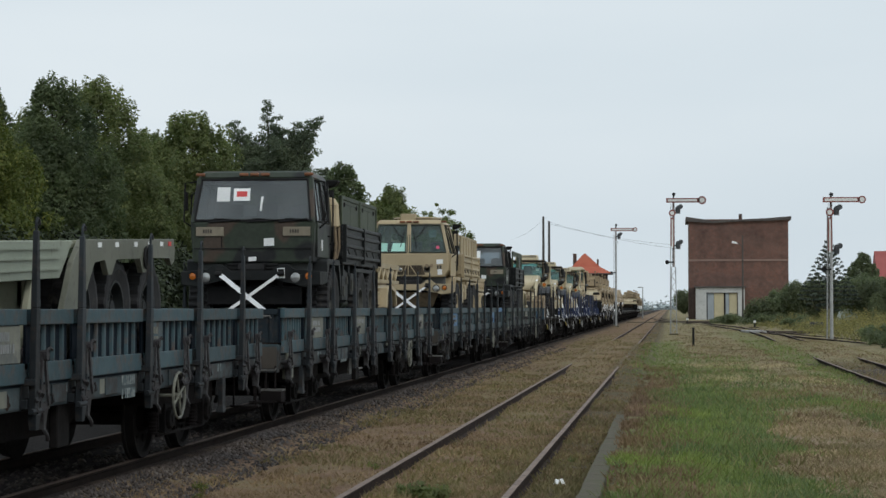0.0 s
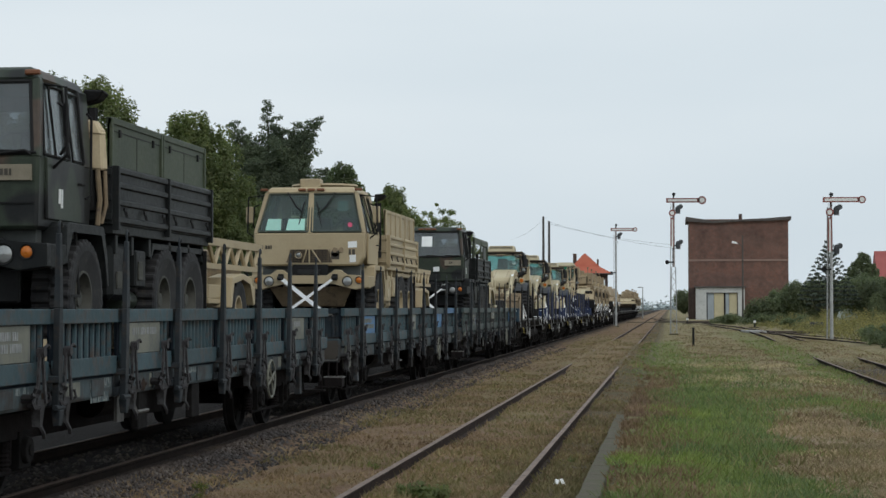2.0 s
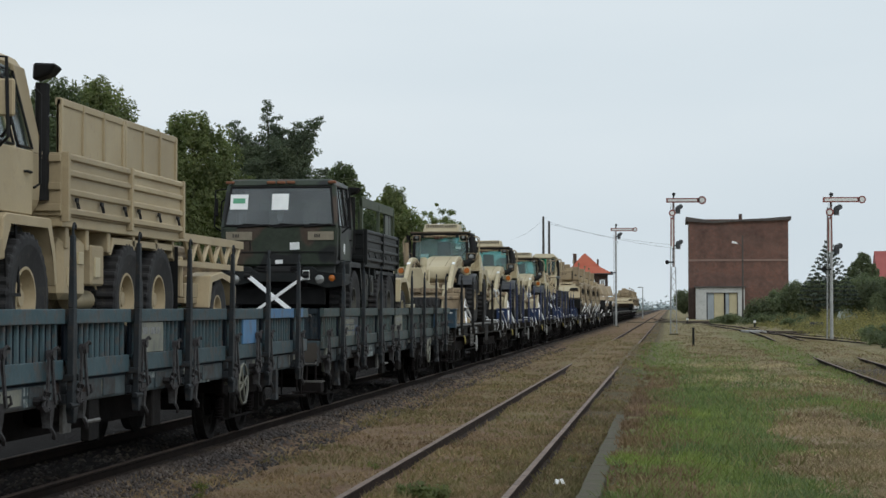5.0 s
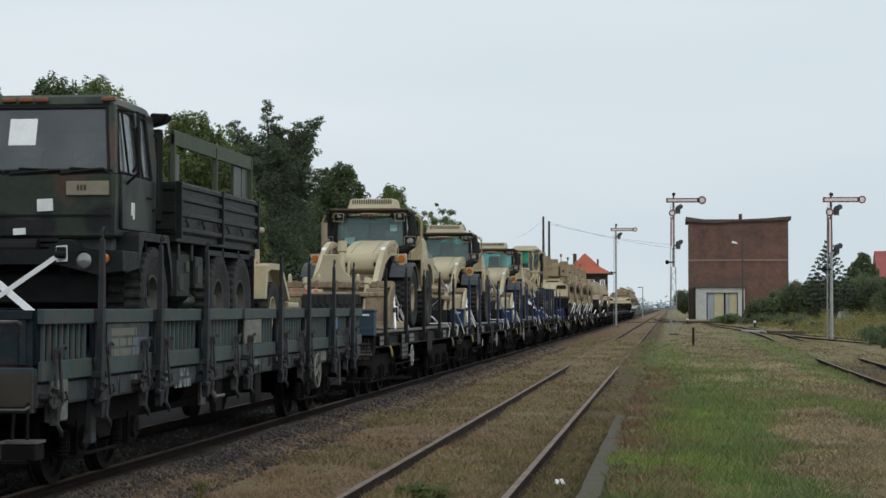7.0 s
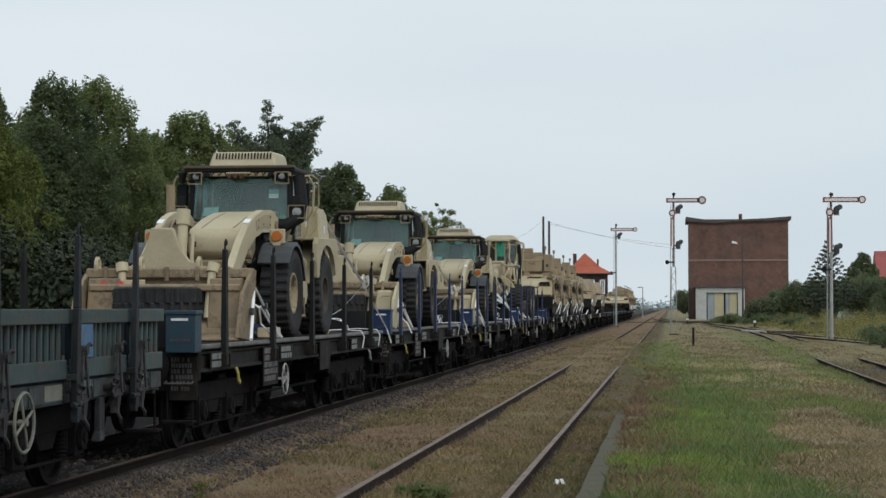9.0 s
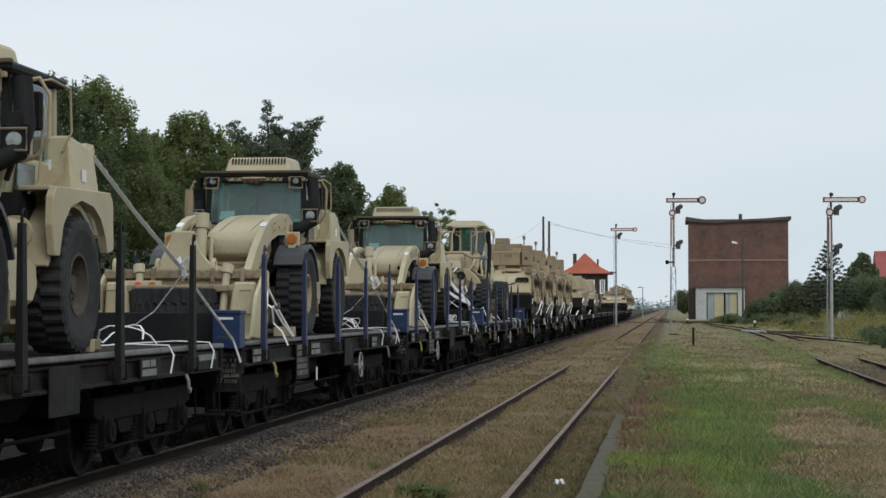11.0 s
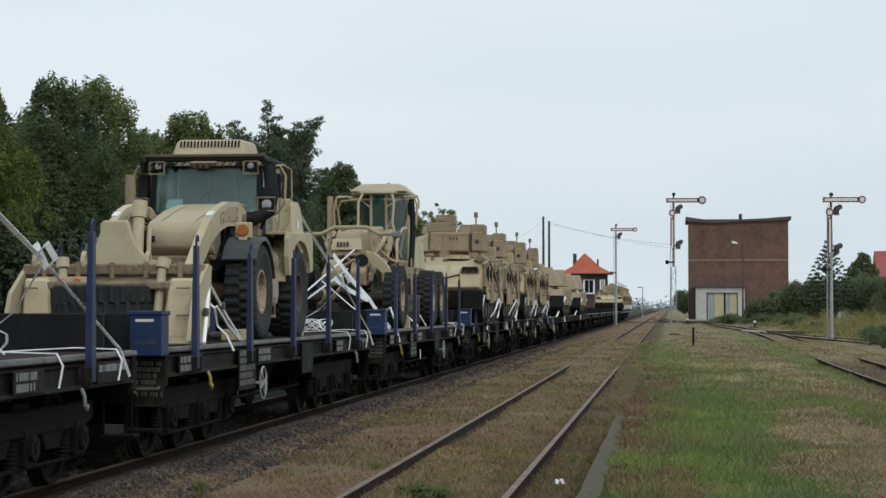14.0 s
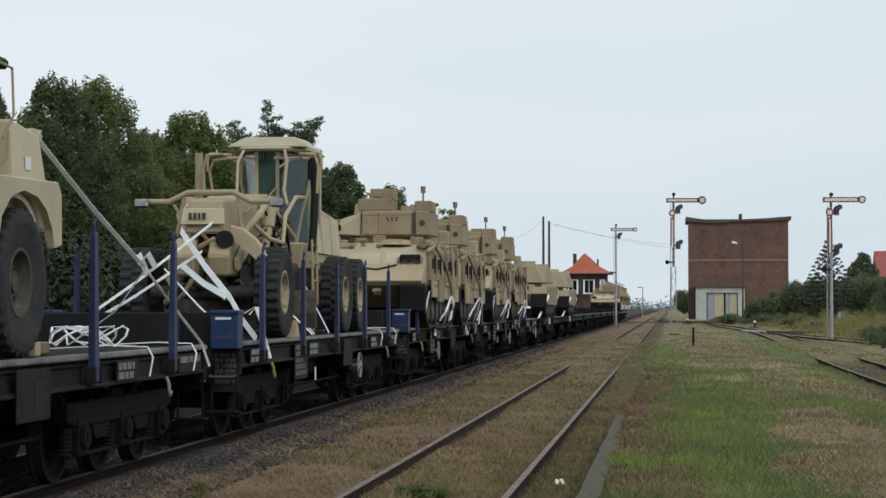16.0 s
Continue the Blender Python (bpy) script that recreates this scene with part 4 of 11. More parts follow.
def street_lamp():
    t = thing("street_lamp", "dark pole with a pale lamp head before the brick store", "street lamp")
    made("pole", POLE_WOOD, t, lambda bm: cyl(bm, (0, 0, -0.3), (0, 0, 12.4), 0.16, 0.10, 8))
    made("arm", POLE_WOOD, t, lambda bm: tube(bm, [(0, 0, 10.6), (-0.5, 0, 11.2), (-0.9, 0, 11.4)], 0.05))
    made("lamp_head", SIGNAL_WHITE, t, lambda bm: hexa(bm, [(-1.6, -0.2, 11.3), (-0.7, -0.2, 11.15), (-0.7, 0.2, 11.15), (-1.6, 0.2, 11.3)], [(-1.5, -0.12, 11.62), (-0.8, -0.12, 11.4), (-0.8, 0.12, 11.4), (-1.5, 0.12, 11.62)]))
    return t


put(street_lamp(), 10.7, 290)


def signal_box():
    t = thing("signal_box", "brown brick signal box with a red hipped roof", "signal box")
    w, d = 2.85, 2.8
    made("wall", BRICK_BROWN, t, lambda bm: box(bm, -w, -d, -0.3, w, d, 3.9))
    made("upper_wall", BRICK_BROWN, t, lambda bm: (box(bm, -w, -d, 5.95, w, d, 6.8), [box(bm, sx * (w - 0.12) - 0.12, sy * (d - 0.12) - 0.12, 3.9, sx * (w - 0.12) + 0.12, sy * (d - 0.12) + 0.12, 5.95) for sx in (-1, 1) for sy in (-1, 1)], [box(bm, sx - 0.35, -d, 3.9, sx + 0.35, -d + 0.2, 5.95) for sx in (-0.75, 1.55)]))
    for a, b in ((-2.5, -1.2), (-0.3, 1.1), (2.0, 2.55)):
        win = made("window", SIGNAL_WHITE, t, lambda bm: (box(bm, a, -d + 0.02, 3.95, b, -d + 0.1, 4.1), box(bm, a, -d + 0.02, 5.8, b, -d + 0.1, 5.92), box(bm, a, -d + 0.02, 4.1, a + 0.12, -d + 0.1, 5.8), box(bm, b - 0.12, -d + 0.02, 4.1, b, -d + 0.1, 5.8), box(bm, (a + b) / 2 - 0.05, -d + 0.02, 4.1, (a + b) / 2 + 0.05, -d + 0.1, 5.8)), "white window frame")
        made("pane", WINDOW_DARK, win, lambda bm: box(bm, a + 0.12, -d + 0.05, 4.1, b - 0.12, -d + 0.06, 5.8))
    made("ledge", BRICK_BROWN, t, lambda bm: box(bm, -w - 0.1, -d - 0.15, 3.75, w + 0.1, d + 0.1, 3.9))
    bm = bmesh.new()
    e = 0.75
    hexa(bm, [(-w - e, -d - e, 6.8), (w + e, -d - e, 6.8), (w + e, d + e, 6.8), (-w - e, d + e, 6.8)], [(-2.0, -1.9, 7.75), (1.85, -1.9, 7.75), (1.85, 1.9, 7.75), (-2.0, 1.9, 7.75)])
    hexa(bm, [(-2.0, -1.9, 7.75), (1.85, -1.9, 7.75), (1.85, 1.9, 7.75), (-2.0, 1.9, 7.75)], [(-0.42, -0.3, 9.6), (-0.18, -0.3, 9.6), (-0.18, 0.3, 9.6), (-0.42, 0.3, 9.6)])
    part("roof", bm, TILE_RED, t, "red tiled hipped roof")
    made("chimney", BRICK_BROWN, t, lambda bm: box(bm, -1.95, -0.2, 6.9, -1.45, 0.35, 9.6), bevel=0.02)
    made("chimney", BRICK_BROWN, t, lambda bm: box(bm, 1.4, 0.3, 6.9, 1.65, 0.6, 8.85), bevel=0.02)
    made("eaves", FELT, t, lambda bm: box(bm, -w - e, -d - e, 6.66, w + e, d + e, 6.8))
    return t


put(signal_box(), -11.55, 275)


def far_house():
    t = thing("house", "house with a crimson tiled roof behind the bushes", "house")
    made("wall", RENDER, t, lambda bm: box(bm, 0, 0, -0.3, 11, 8, 5.2))
    made("roof", TILE_RED2, t, lambda bm: prism(bm, [(-0.6, 5.1), (8.6, 5.1), (4.0, 8.9)], "x", -0.5, 11.5))
    return t


put(far_house(), 26.0, 245)


def shed():
    t = thing("shed", "low brown shed behind the hedge", "shed")
    made("wall", BRICK_BROWN, t, lambda bm: box(bm, -4, -2.5, -0.3, 4, 2.5, 2.6))
    made("roof", FELT, t, lambda bm: prism(bm, [(-3.0, 2.5), (3.0, 2.5), (0.0, 4.3)], "x", -4.4, 4.4), "dark felt pitched roof")
    return t


put(shed(), -16.5, 103, 88)


def semaphore(label, height, arm_z, arm_len, lattice_from, lattice_to, folded_z, ring=0.275, second=True):
    """A lower-quadrant arm signal: lattice or tube mast, arm with a round end, lamps, folded second arm, ladder."""
    t = thing("semaphore_signal", label, "signal", "semaphore signals")
    hw0, hw1 = 0.20, 0.13
    bm = bmesh.new()
    if lattice_to > lattice_from:
        for sx in (-1, 1):
            for sy in (-1, 1):
                tube(bm, [(sx * hw0, sy * hw0, lattice_from), (sx * hw1, sy * hw1, lattice_to)], 0.03, 5)
        z, k = lattice_from, 0
        while z < lattice_to - 0.35:
            f0, f1 = (z - lattice_from) / (lattice_to - lattice_from), (z + 0.38 - lattice_from) / (lattice_to - lattice_from)
            a, b = hw0 + (hw1 - hw0) * f0, hw0 + (hw1 - hw0) * f1
            s = 1 if k % 2 else -1
            for sy in (-1, 1):
                tube(bm, [(s * a, sy * a, z), (-s * b, sy * b, z + 0.38)], 0.016, 4)
                tube(bm, [(sy * a, s * a, z), (sy * b, -s * b, z + 0.38)], 0.016, 4)
            z, k = z + 0.38, k + 1
    if lattice_from > 0.1:
        cyl(bm, (0, 0, -0.2), (0, 0, lattice_from + 0.1), 0.105, 0.085, 10)
    part("mast", bm, MAST_GREY, t)
    made("mast_top", MAST_RED, t, lambda bm: cyl(bm, (0, 0, lattice_to), (0, 0, height - 0.3), 0.085, 0.07, 8), "red and white banded upper mast")
    made("foot", CONCRETE, t, lambda bm: box(bm, -0.30, -0.30, -0.3, 0.30, 0.30, 0.09), bevel=0.03)
    made("finial", BLACK, t, lambda bm: (cyl(bm, (0, 0, height - 0.3), (0, 0, height - 0.1), 0.06, 0.05, 8), cyl(bm, (0, 0, height - 0.1), (0.05, 0, height + 0.06), 0.12, 0.10, 8)))
    arm = made("arm", SIGNAL_RED, t, lambda bm: (box(bm, -0.48, -0.24, arm_z - 0.15, arm_len - 0.45, -0.20, arm_z + 0.15), cyl(bm, (arm_len - 0.3, -0.24, arm_z), (arm_len - 0.3, -0.20, arm_z), ring, n=20)), "red signal arm with a white stripe and round end")
    made("stripe", SIGNAL_WHITE, arm, lambda bm: (box(bm, -0.36, -0.252, arm_z - 0.075, arm_len - 0.3 - ring - 0.06, -0.243, arm_z + 0.075), cyl(bm, (arm_len - 0.3, -0.252, arm_z), (arm_len - 0.3, -0.243, arm_z), ring * 0.62, n=18)), "white stripe and disc")
    fold = None if not second else made("folded_arm", SIGNAL_RED, t, lambda bm: (cyl(bm, (-0.08, -0.2, folded_z), (-0.08, -0.16, folded_z), 0.23, n=18), box(bm, -0.20, -0.2, folded_z - 2.2, 0.04, -0.16, folded_z - 0.3)), "second arm folded upright along the mast")
    if second:
        made("disc", SIGNAL_WHITE, fold, lambda bm: (cyl(bm, (-0.08, -0.212, folded_z), (-0.08, -0.203, folded_z), 0.14, n=16), box(bm, -0.12, -0.212, folded_z - 2.3, -0.03, -0.203, folded_z - 0.4)), "white disc and stripe")
    for z in ((arm_z - 0.6, folded_z - 2.1) if second else (arm_z - 0.6,)):
        lamp = made("signal_lamp", CHARCOAL, t, lambda bm: (cyl(bm, (0.30, -0.12, z - 0.28), (0.30, -0.12, z + 0.12), 0.15, 0.17, 10), cyl(bm, (0.30, -0.12, z + 0.12), (0.30, -0.12, z + 0.26), 0.17, 0.06, 10), box(bm, 0.05, -0.16, z - 0.1, 0.30, -0.08, z)), "grey lamp housing")
        made("spectacle", CHARCOAL, lamp, lambda bm: cyl(bm, (0.47, -0.3, z + 0.18), (0.47, -0.26, z + 0.18), 0.16, n=14))
    made("counterweight", BLACK, t, lambda bm: (box(bm, -0.5, -0.1, folded_z - 3.3, 0.0, -0.06, folded_z - 3.2), cyl(bm, (-0.42, -0.16, folded_z - 3.25), (-0.42, 0.0, folded_z - 3.25), 0.14, n=10)))
    bm = bmesh.new()
    for sx in (-0.16, 0.16):
        tube(bm, [(-0.24, sx + 0.3, 0.0), (-0.18, sx + 0.3, arm_z - 0.4)], 0.018, 4)
    z = 0.3
    while z < arm_z - 0.5:
        tube(bm, [(-0.22, 0.14, z), (-0.22, 0.46, z)], 0.012, 4)
        z += 0.3
    part("ladder", bm, MAST_GREY, t)
    made("wire_run", MAST_GREY, t, lambda bm: tube(bm, [(-0.22, -0.1, 0.1), (-0.16, -0.1, arm_z - 0.2)], 0.014, 4))
    return t


put(semaphore("two-arm semaphore signal on a lattice mast, one arm level", 9.35, 8.90, 2.18, 0.1, 4.5, 8.06), 0.275, 130)
put(semaphore("two-arm semaphore signal on a pale tubular mast, one arm level", 8.35, 8.0, 2.03, 5.2, 5.4, 7.29, 0.22), 9.17, 113)
put(semaphore("slender semaphore signal on a tubular mast beside the train", 9.75, 9.27, 2.14, 8.0, 8.2, 8.4, 0.22, False), -5.08, 187)


def double_pole():
    t = thing("utility_pole", "twin dark wooden utility pole with overhead wires", "utility pole")
    made("pole", POLE_WOOD, t, lambda bm: cyl(bm, (-0.3, 0, -0.3), (-0.3, 0, 11.5), 0.16, 0.11, 8))
    made("pole", POLE_WOOD, t, lambda bm: cyl(bm, (0.3, 0, -0.3), (0.3, 0, 11.0), 0.16, 0.11, 8))
    for z0, z1, x1, y1 in ((11.4, 10.2, -6.0, 30.0), (11.0, 8.4, 14.0, 12.0), (10.8, 8.8, 14.2, 12.0)):
        pts = [((0.1 * s) * x1, (0.1 * s) * y1, z0 + (z1 - z0) * 0.1 * s - 0.35 * (1 - (0.2 * s - 1) ** 2)) for s in range(11)]
        made("wire", BLACK, t, lambda bm: tube(bm, pts, 0.010, 4))
    return t


put(double_pole(), -12.75, 203)


def marker_post():
    t = thing("marker_post", "short dark stake standing in the grass", "post")
    made("stake", BLACK, t, lambda bm: cyl(bm, (0, 0, -0.2), (0, 0, 0.78), 0.06, 0.05, 8))
    made("cap", BLACK, t, lambda bm: cyl(bm, (0, 0, 0.78), (0, 0, 0.86), 0.085, 0.05, 8))
    return t


put(marker_post(), 1.1, 92)


def point_lamp():
    t = thing("point_indicator", "small white point indicator lantern on a dark stand", "point indicator")
    made("stand", BLACK, t, lambda bm: (cyl(bm, (0, 0, -0.2), (0, 0, 0.45), 0.07, n=8), box(bm, -0.5, -0.1, -0.12, 0.4, 0.1, 0.06)))
    made("lantern", SIGNAL_WHITE, t, lambda bm: box(bm, -0.12, -0.12, 0.42, 0.12, 0.12, 0.66), bevel=0.03)
    made("lantern_top", BLACK, t, lambda bm: cyl(bm, (0, 0, 0.66), (0, 0, 0.78), 0.12, 0.05, 10))
    return t


put(point_lamp(), 7.8, 182)
put(copy_thing(bpy.data.objects["point_indicator"], Matrix()), 1.9, 212)


def trackside_bits():
    cab = thing("relay_cabinet", "dark grey trackside cabinet among weeds", "cabinet")
    made("body", CHARCOAL, cab, lambda bm: box(bm, -0.5, -0.2, 0.15, 0.5, 0.2, 0.72), bevel=0.02)
    made("leg", CHARCOAL, cab, lambda bm: box(bm, -0.4, -0.05, -0.3, -0.32, 0.05, 0.15))
    made("leg", CHARCOAL, cab, lambda bm: box(bm, 0.32, -0.05, -0.3, 0.4, 0.05, 0.15))
    put(cab, 11.2, 152)
    tun = thing("polytunnel", "small pale green polytunnel behind the weeds", "polytunnel")
    made("cover", paint("pale_polythene", (0.46, 0.56, 0.54), (0.52, 0.62, 0.60), 2.0, 10, 0.4), tun, lambda bm: prism(bm, [(1.0 * math.cos(a * 0.3142), 1.75 * math.sin(a * 0.3142)) for a in range(11)], "y", -2.0, 2.0))
    put(tun, 17.6, 198)
    slab = thing("concrete_slab", "pale concrete slab lying between the points", "slab")
    made("slab_body", paint("dirty_pale_concrete", (0.24, 0.25, 0.25), (0.40, 0.41, 0.41), 0.8, 8, 0.9, dirt=(0.13, 0.11, 0.08), dirt_at=0.52), slab, lambda bm: box(bm, -0.65, -2.8, -0.1, 0.65, 2.8, 0.16), bevel=0.04)
    put(slab, 6.15, 146, 4)
    for x, y, l, rz in ((9.6, 140, 2.2, 70), (2.2, 236, 4.0, 86), (3.4, 224, 1.6, 70)):
        o = thing("timber_beam", "weathered timber beam beside the points", "beam", "beams by the points")
        made("beam_body", SLEEPER, o, lambda bm: box(bm, -0.14, -l, -0.08, 0.14, l, 0.18), bevel=0.02)
        put(o, x, y, rz)
    lit = thing("litter", "scrap of pale litter beside the rail", "litter")
    made("crumpled_sheet", WHITE, lit, lambda bm: hexa(bm, [(-0.09, -0.12, 0), (0.05, -0.08, 0), (0.07, 0.1, 0.01), (-0.04, 0.12, 0)], [(-0.06, -0.06, 0.05), (0.02, -0.05, 0.07), (0.02, 0.04, 0.04), (-0.03, 0.05, 0.06)]), bevel=0.004)
    put(lit, -1.16, 20.6, 20)
    yard = thing("yard_lamp", "slim grey lamp post far along the line", "street lamp")
    made("pole", MAST_GREY, yard, lambda bm: cyl(bm, (0, 0, -0.3), (0, 0, 5.2), 0.10, 0.07, 8))
    made("lamp_head", MAST_GREY, yard, lambda bm: box(bm, -0.8, -0.12, 5.15, 0.1, 0.12, 5.3), bevel=0.02)
    put(yard, -4.5, 330)
    crossing = thing("level_crossing", "pale level crossing surface across the tracks", "level crossing", kind="structure")
    made("crossing_slab", CONCRETE, crossing, lambda bm: box(bm, -4.6, -1.6, -0.05, 5.5, 1.6, 0.025), bevel=0.01)
    put(crossing, -0.4, 232, 0, -0.02)


trackside_bits()

# ---------------- rolling stock ----------------
ROLLING = []     # thing, x, y at the start, z
WHEELSETS = []   # wheelset, its pose on the wagon
SHARED = {}


def shared(key, make):
    """Mesh data used again on alike pieces."""
    if key not in SHARED:
        SHARED[key] = make()
    return SHARED[key]


def piece(key, name, material, parent, make, at, label="", bevel=0.0, smooth=False):
    """A piece on mesh data shared by all pieces of the same key."""
    if key in SHARED:
        o = new(name, SHARED[key])
        o.parent = parent
        o.matrix_basis = at
        if label:
            tagged(o, label)
        return o
    o = made(name, material, parent, make, label, bevel, smooth, at)
    SHARED[key] = o.data
    return o


def wheelset_mesh(bm):
    for s in (-1, 1):
        a, b = s * 0.68, s * 0.815
        lathe(bm, [(0.09, a), (0.49, a), (0.49, a + s * 0.03), (0.462, a + s * 0.04), (0.455, b), (0.40, b), (0.385, b - s * 0.05), (0.16, b - s * 0.05), (0.14, b + s * 0.02), (0.09, b + s * 0.02)], 28)
        for k in range(6):
            t = k * math.pi / 3
            c = (s * 0.77, 0.27 * math.cos(t), 0.27 * math.sin(t))
            cyl(bm, (s * 0.74, c[1], c[2]), (s * 0.78, c[1], c[2]), 0.05, n=6)
    cyl(bm, (-1.0, 0, 0), (1.0, 0, 0), 0.085, n=10)


def axlebox_mesh(bm):
    box(bm, 0.93, -0.15, -0.16, 1.10, 0.15, 0.17)
    cyl(bm, (1.10, 0, 0), (1.15, 0, 0), 0.13, 0.115, 14)
    cyl(bm, (1.15, 0, 0), (1.165, 0, 0), 0.06, n=8)


def spring_mesh(bm):
    lathe(bm, [(0.02, -0.13), (0.07, -0.13), (0.07, -0.11), (0.045, -0.10), (0.062, -0.08), (0.045, -0.06), (0.062, -0.04), (0.045, -0.02), (0.062, 0.0), (0.045, 0.02), (0.062, 0.04), (0.045, 0.06), (0.062, 0.08), (0.07, 0.11), (0.02, 0.14)], 10, "z")


def bogie(wagon, yc, axles):
    """A bogie: side frames, cross beams, springs, axle boxes and the rolling wheelsets."""
    n = len(axles)
    half = (axles[-1] - axles[0]) / 2 + 0.45

    def side(s):
        def fill(bm):
            prism(bm, [(-half, 0.62), (-half, 0.80), (half, 0.80), (half, 0.62), (half - 0.3, 0.56), (-half + 0.3, 0.56)], "x", s * 0.96, s * 1.08)
            for y in axles:
                for e in (-0.2, 0.2):
                    box(bm, s * 0.98 - 0.04, y + e - 0.03, 0.33, s * 0.98 + 0.06, y + e + 0.03, 0.62)
            box(bm, s * 1.02 - 0.02, axles[0] - 0.24, 0.255, s * 1.02 + 0.02, axles[-1] + 0.24, 0.29)
            for a, b in zip(axles, axles[1:]):
                m = (a + b) / 2
                prism(bm, [(m - 0.34, 0.58), (m + 0.34, 0.58), (m + 0.2, 0.40), (m - 0.2, 0.40)], "x", s * 0.95, s * 1.06)
        return fill
    frame_key = "bogie_side%d" % n
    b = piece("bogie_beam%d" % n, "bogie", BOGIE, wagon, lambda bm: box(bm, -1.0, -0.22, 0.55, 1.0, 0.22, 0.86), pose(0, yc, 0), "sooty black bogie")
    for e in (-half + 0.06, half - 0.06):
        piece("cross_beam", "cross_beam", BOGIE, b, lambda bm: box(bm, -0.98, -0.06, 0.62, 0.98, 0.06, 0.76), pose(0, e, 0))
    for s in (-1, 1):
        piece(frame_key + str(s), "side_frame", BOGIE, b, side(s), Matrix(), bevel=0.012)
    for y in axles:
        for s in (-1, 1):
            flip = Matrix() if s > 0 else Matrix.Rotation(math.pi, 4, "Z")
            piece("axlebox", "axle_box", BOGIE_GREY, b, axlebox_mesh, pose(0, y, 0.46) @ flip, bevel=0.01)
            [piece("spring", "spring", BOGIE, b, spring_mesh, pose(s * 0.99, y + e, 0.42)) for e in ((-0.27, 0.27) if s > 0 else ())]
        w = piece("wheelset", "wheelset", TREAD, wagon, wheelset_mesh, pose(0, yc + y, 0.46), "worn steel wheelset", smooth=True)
        WHEELSETS.append((w, yc + y))
    return b


def buffer_mesh(bm):
    cyl(bm, (0, -0.10, 0), (0, 0.05, 0), 0.13, n=14)
    cyl(bm, (0, -0.34, 0), (0, -0.08, 0), 0.085, n=14)
    cyl(bm, (0, -0.40, 0), (0, -0.34, 0), 0.21, 0.15, 18)


def ends(wagon, length, zb=1.05):
    """Buffers, draw hooks, screw couplings, brake hoses and end steps on both ends."""
    for y, turn in ((0.0, 0.0), (length, 180.0)):
        for x in (-0.875, 0.875):
            piece("buffer", "buffer", BOGIE, wagon, buffer_mesh, pose(x, y, zb, 0, 0, turn), "greasy black buffer", smooth=True)
        s = -1 if turn == 0 else 1
        made("coupling", BOGIE, wagon, lambda bm: (tube(bm, [(0, y, 1.05), (0, y + s * 0.28, 1.05), (0, y + s * 0.34, 1.12), (0, y + s * 0.27, 1.17)], 0.04), tube(bm, [(-0.06, y + s * 0.26, 1.06), (-0.06, y + s * 0.30, 0.62), (0.06, y + s * 0.30, 0.62), (0.06, y + s * 0.26, 1.06)], 0.022)))
        for x in (-0.42, 0.42):
            made("brake_hose", BLACK, wagon, lambda bm: tube(bm, [(x, y, 0.92), (x, y + s * 0.16, 0.86), (x * 0.8, y + s * 0.22, 0.62), (x * 0.55, y + s * 0.2, 0.52)], 0.026))
        for x in (-1.12, 1.12):
            made("hand_rail", FLAT_LIP, wagon, lambda bm: tube(bm, [(x - 0.16, y + s * 0.03, 0.86), (x - 0.16, y + s * 0.14, 0.84), (x + 0.16, y + s * 0.14, 0.84), (x + 0.16, y + s * 0.03, 0.86)], 0.014, 5))
            made("step", BOGIE, wagon, lambda bm: (tube(bm, [(x - 0.15, y + s * 0.02, 0.9), (x - 0.15, y + s * 0.04, 0.40)], 0.014, 5), tube(bm, [(x + 0.15, y + s * 0.02, 0.9), (x + 0.15, y + s * 0.04, 0.40)], 0.014, 5), box(bm, x - 0.19, min(y, y + s * 0.2), 0.385, x + 0.19, max(y, y + s * 0.2), 0.41)))


def text_bars(name, parent, x, y0, z1, rows, width, height, material, gap=0.35, seed=1, face="x"):
    """Unreadable lettering as short plain bars in rows."""
    rnd = random.Random(seed)
    bm = bmesh.new()
    for r in range(rows):
        z = z1 - r * height * (1 + gap)
        y = y0
        end = y0 + width * rnd.uniform(0.72, 1.0)
        while y < end:
            w = height * rnd.uniform(0.35, 0.6)
            if face == "x":
                box(bm, x, y, z - height, x + 0.004, y + w, z)
            else:
                box(bm, y, x - 0.004, z - height, y + w, x, z)
            y += w + height * (0.22 if rnd.random() < 0.8 else 0.7)
    return part(name, bm, material, parent)


LATCH_DARK = paint("rusty_latch_steel", (0.0125, 0.0115, 0.0125), (0.034, 0.031, 0.034), 5.0, 20, 0.6, spec=0.35, dirt=(0.075, 0.078, 0.082), dirt_at=0.62, bump=0.3)
# near-black coat imitates the shade between ribs and below the drop sides
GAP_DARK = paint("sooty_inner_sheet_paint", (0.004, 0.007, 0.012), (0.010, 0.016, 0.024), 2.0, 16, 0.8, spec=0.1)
STENCIL = paint("faded_white_stencil", (0.22, 0.25, 0.25), (0.34, 0.37, 0.36), 8.0, 30, 0.8, dirt=(0.06, 0.09, 0.10), dirt_at=0.48)
BLUE_LOW = paint("blue_patch_paint", (0.030, 0.060, 0.13), (0.06, 0.10, 0.18), 3.0, 14, 0.6, dirt=(0.10, 0.12, 0.12), dirt_at=0.56)
STAKE_LEN = 17.8
STAKES = [1.65 + 2.155 * k for k in range(8)]
STAKES_FIRST = [1.55, 3.8, 5.96, 8.16, 9.47, 11.84, 14.0, 16.25]


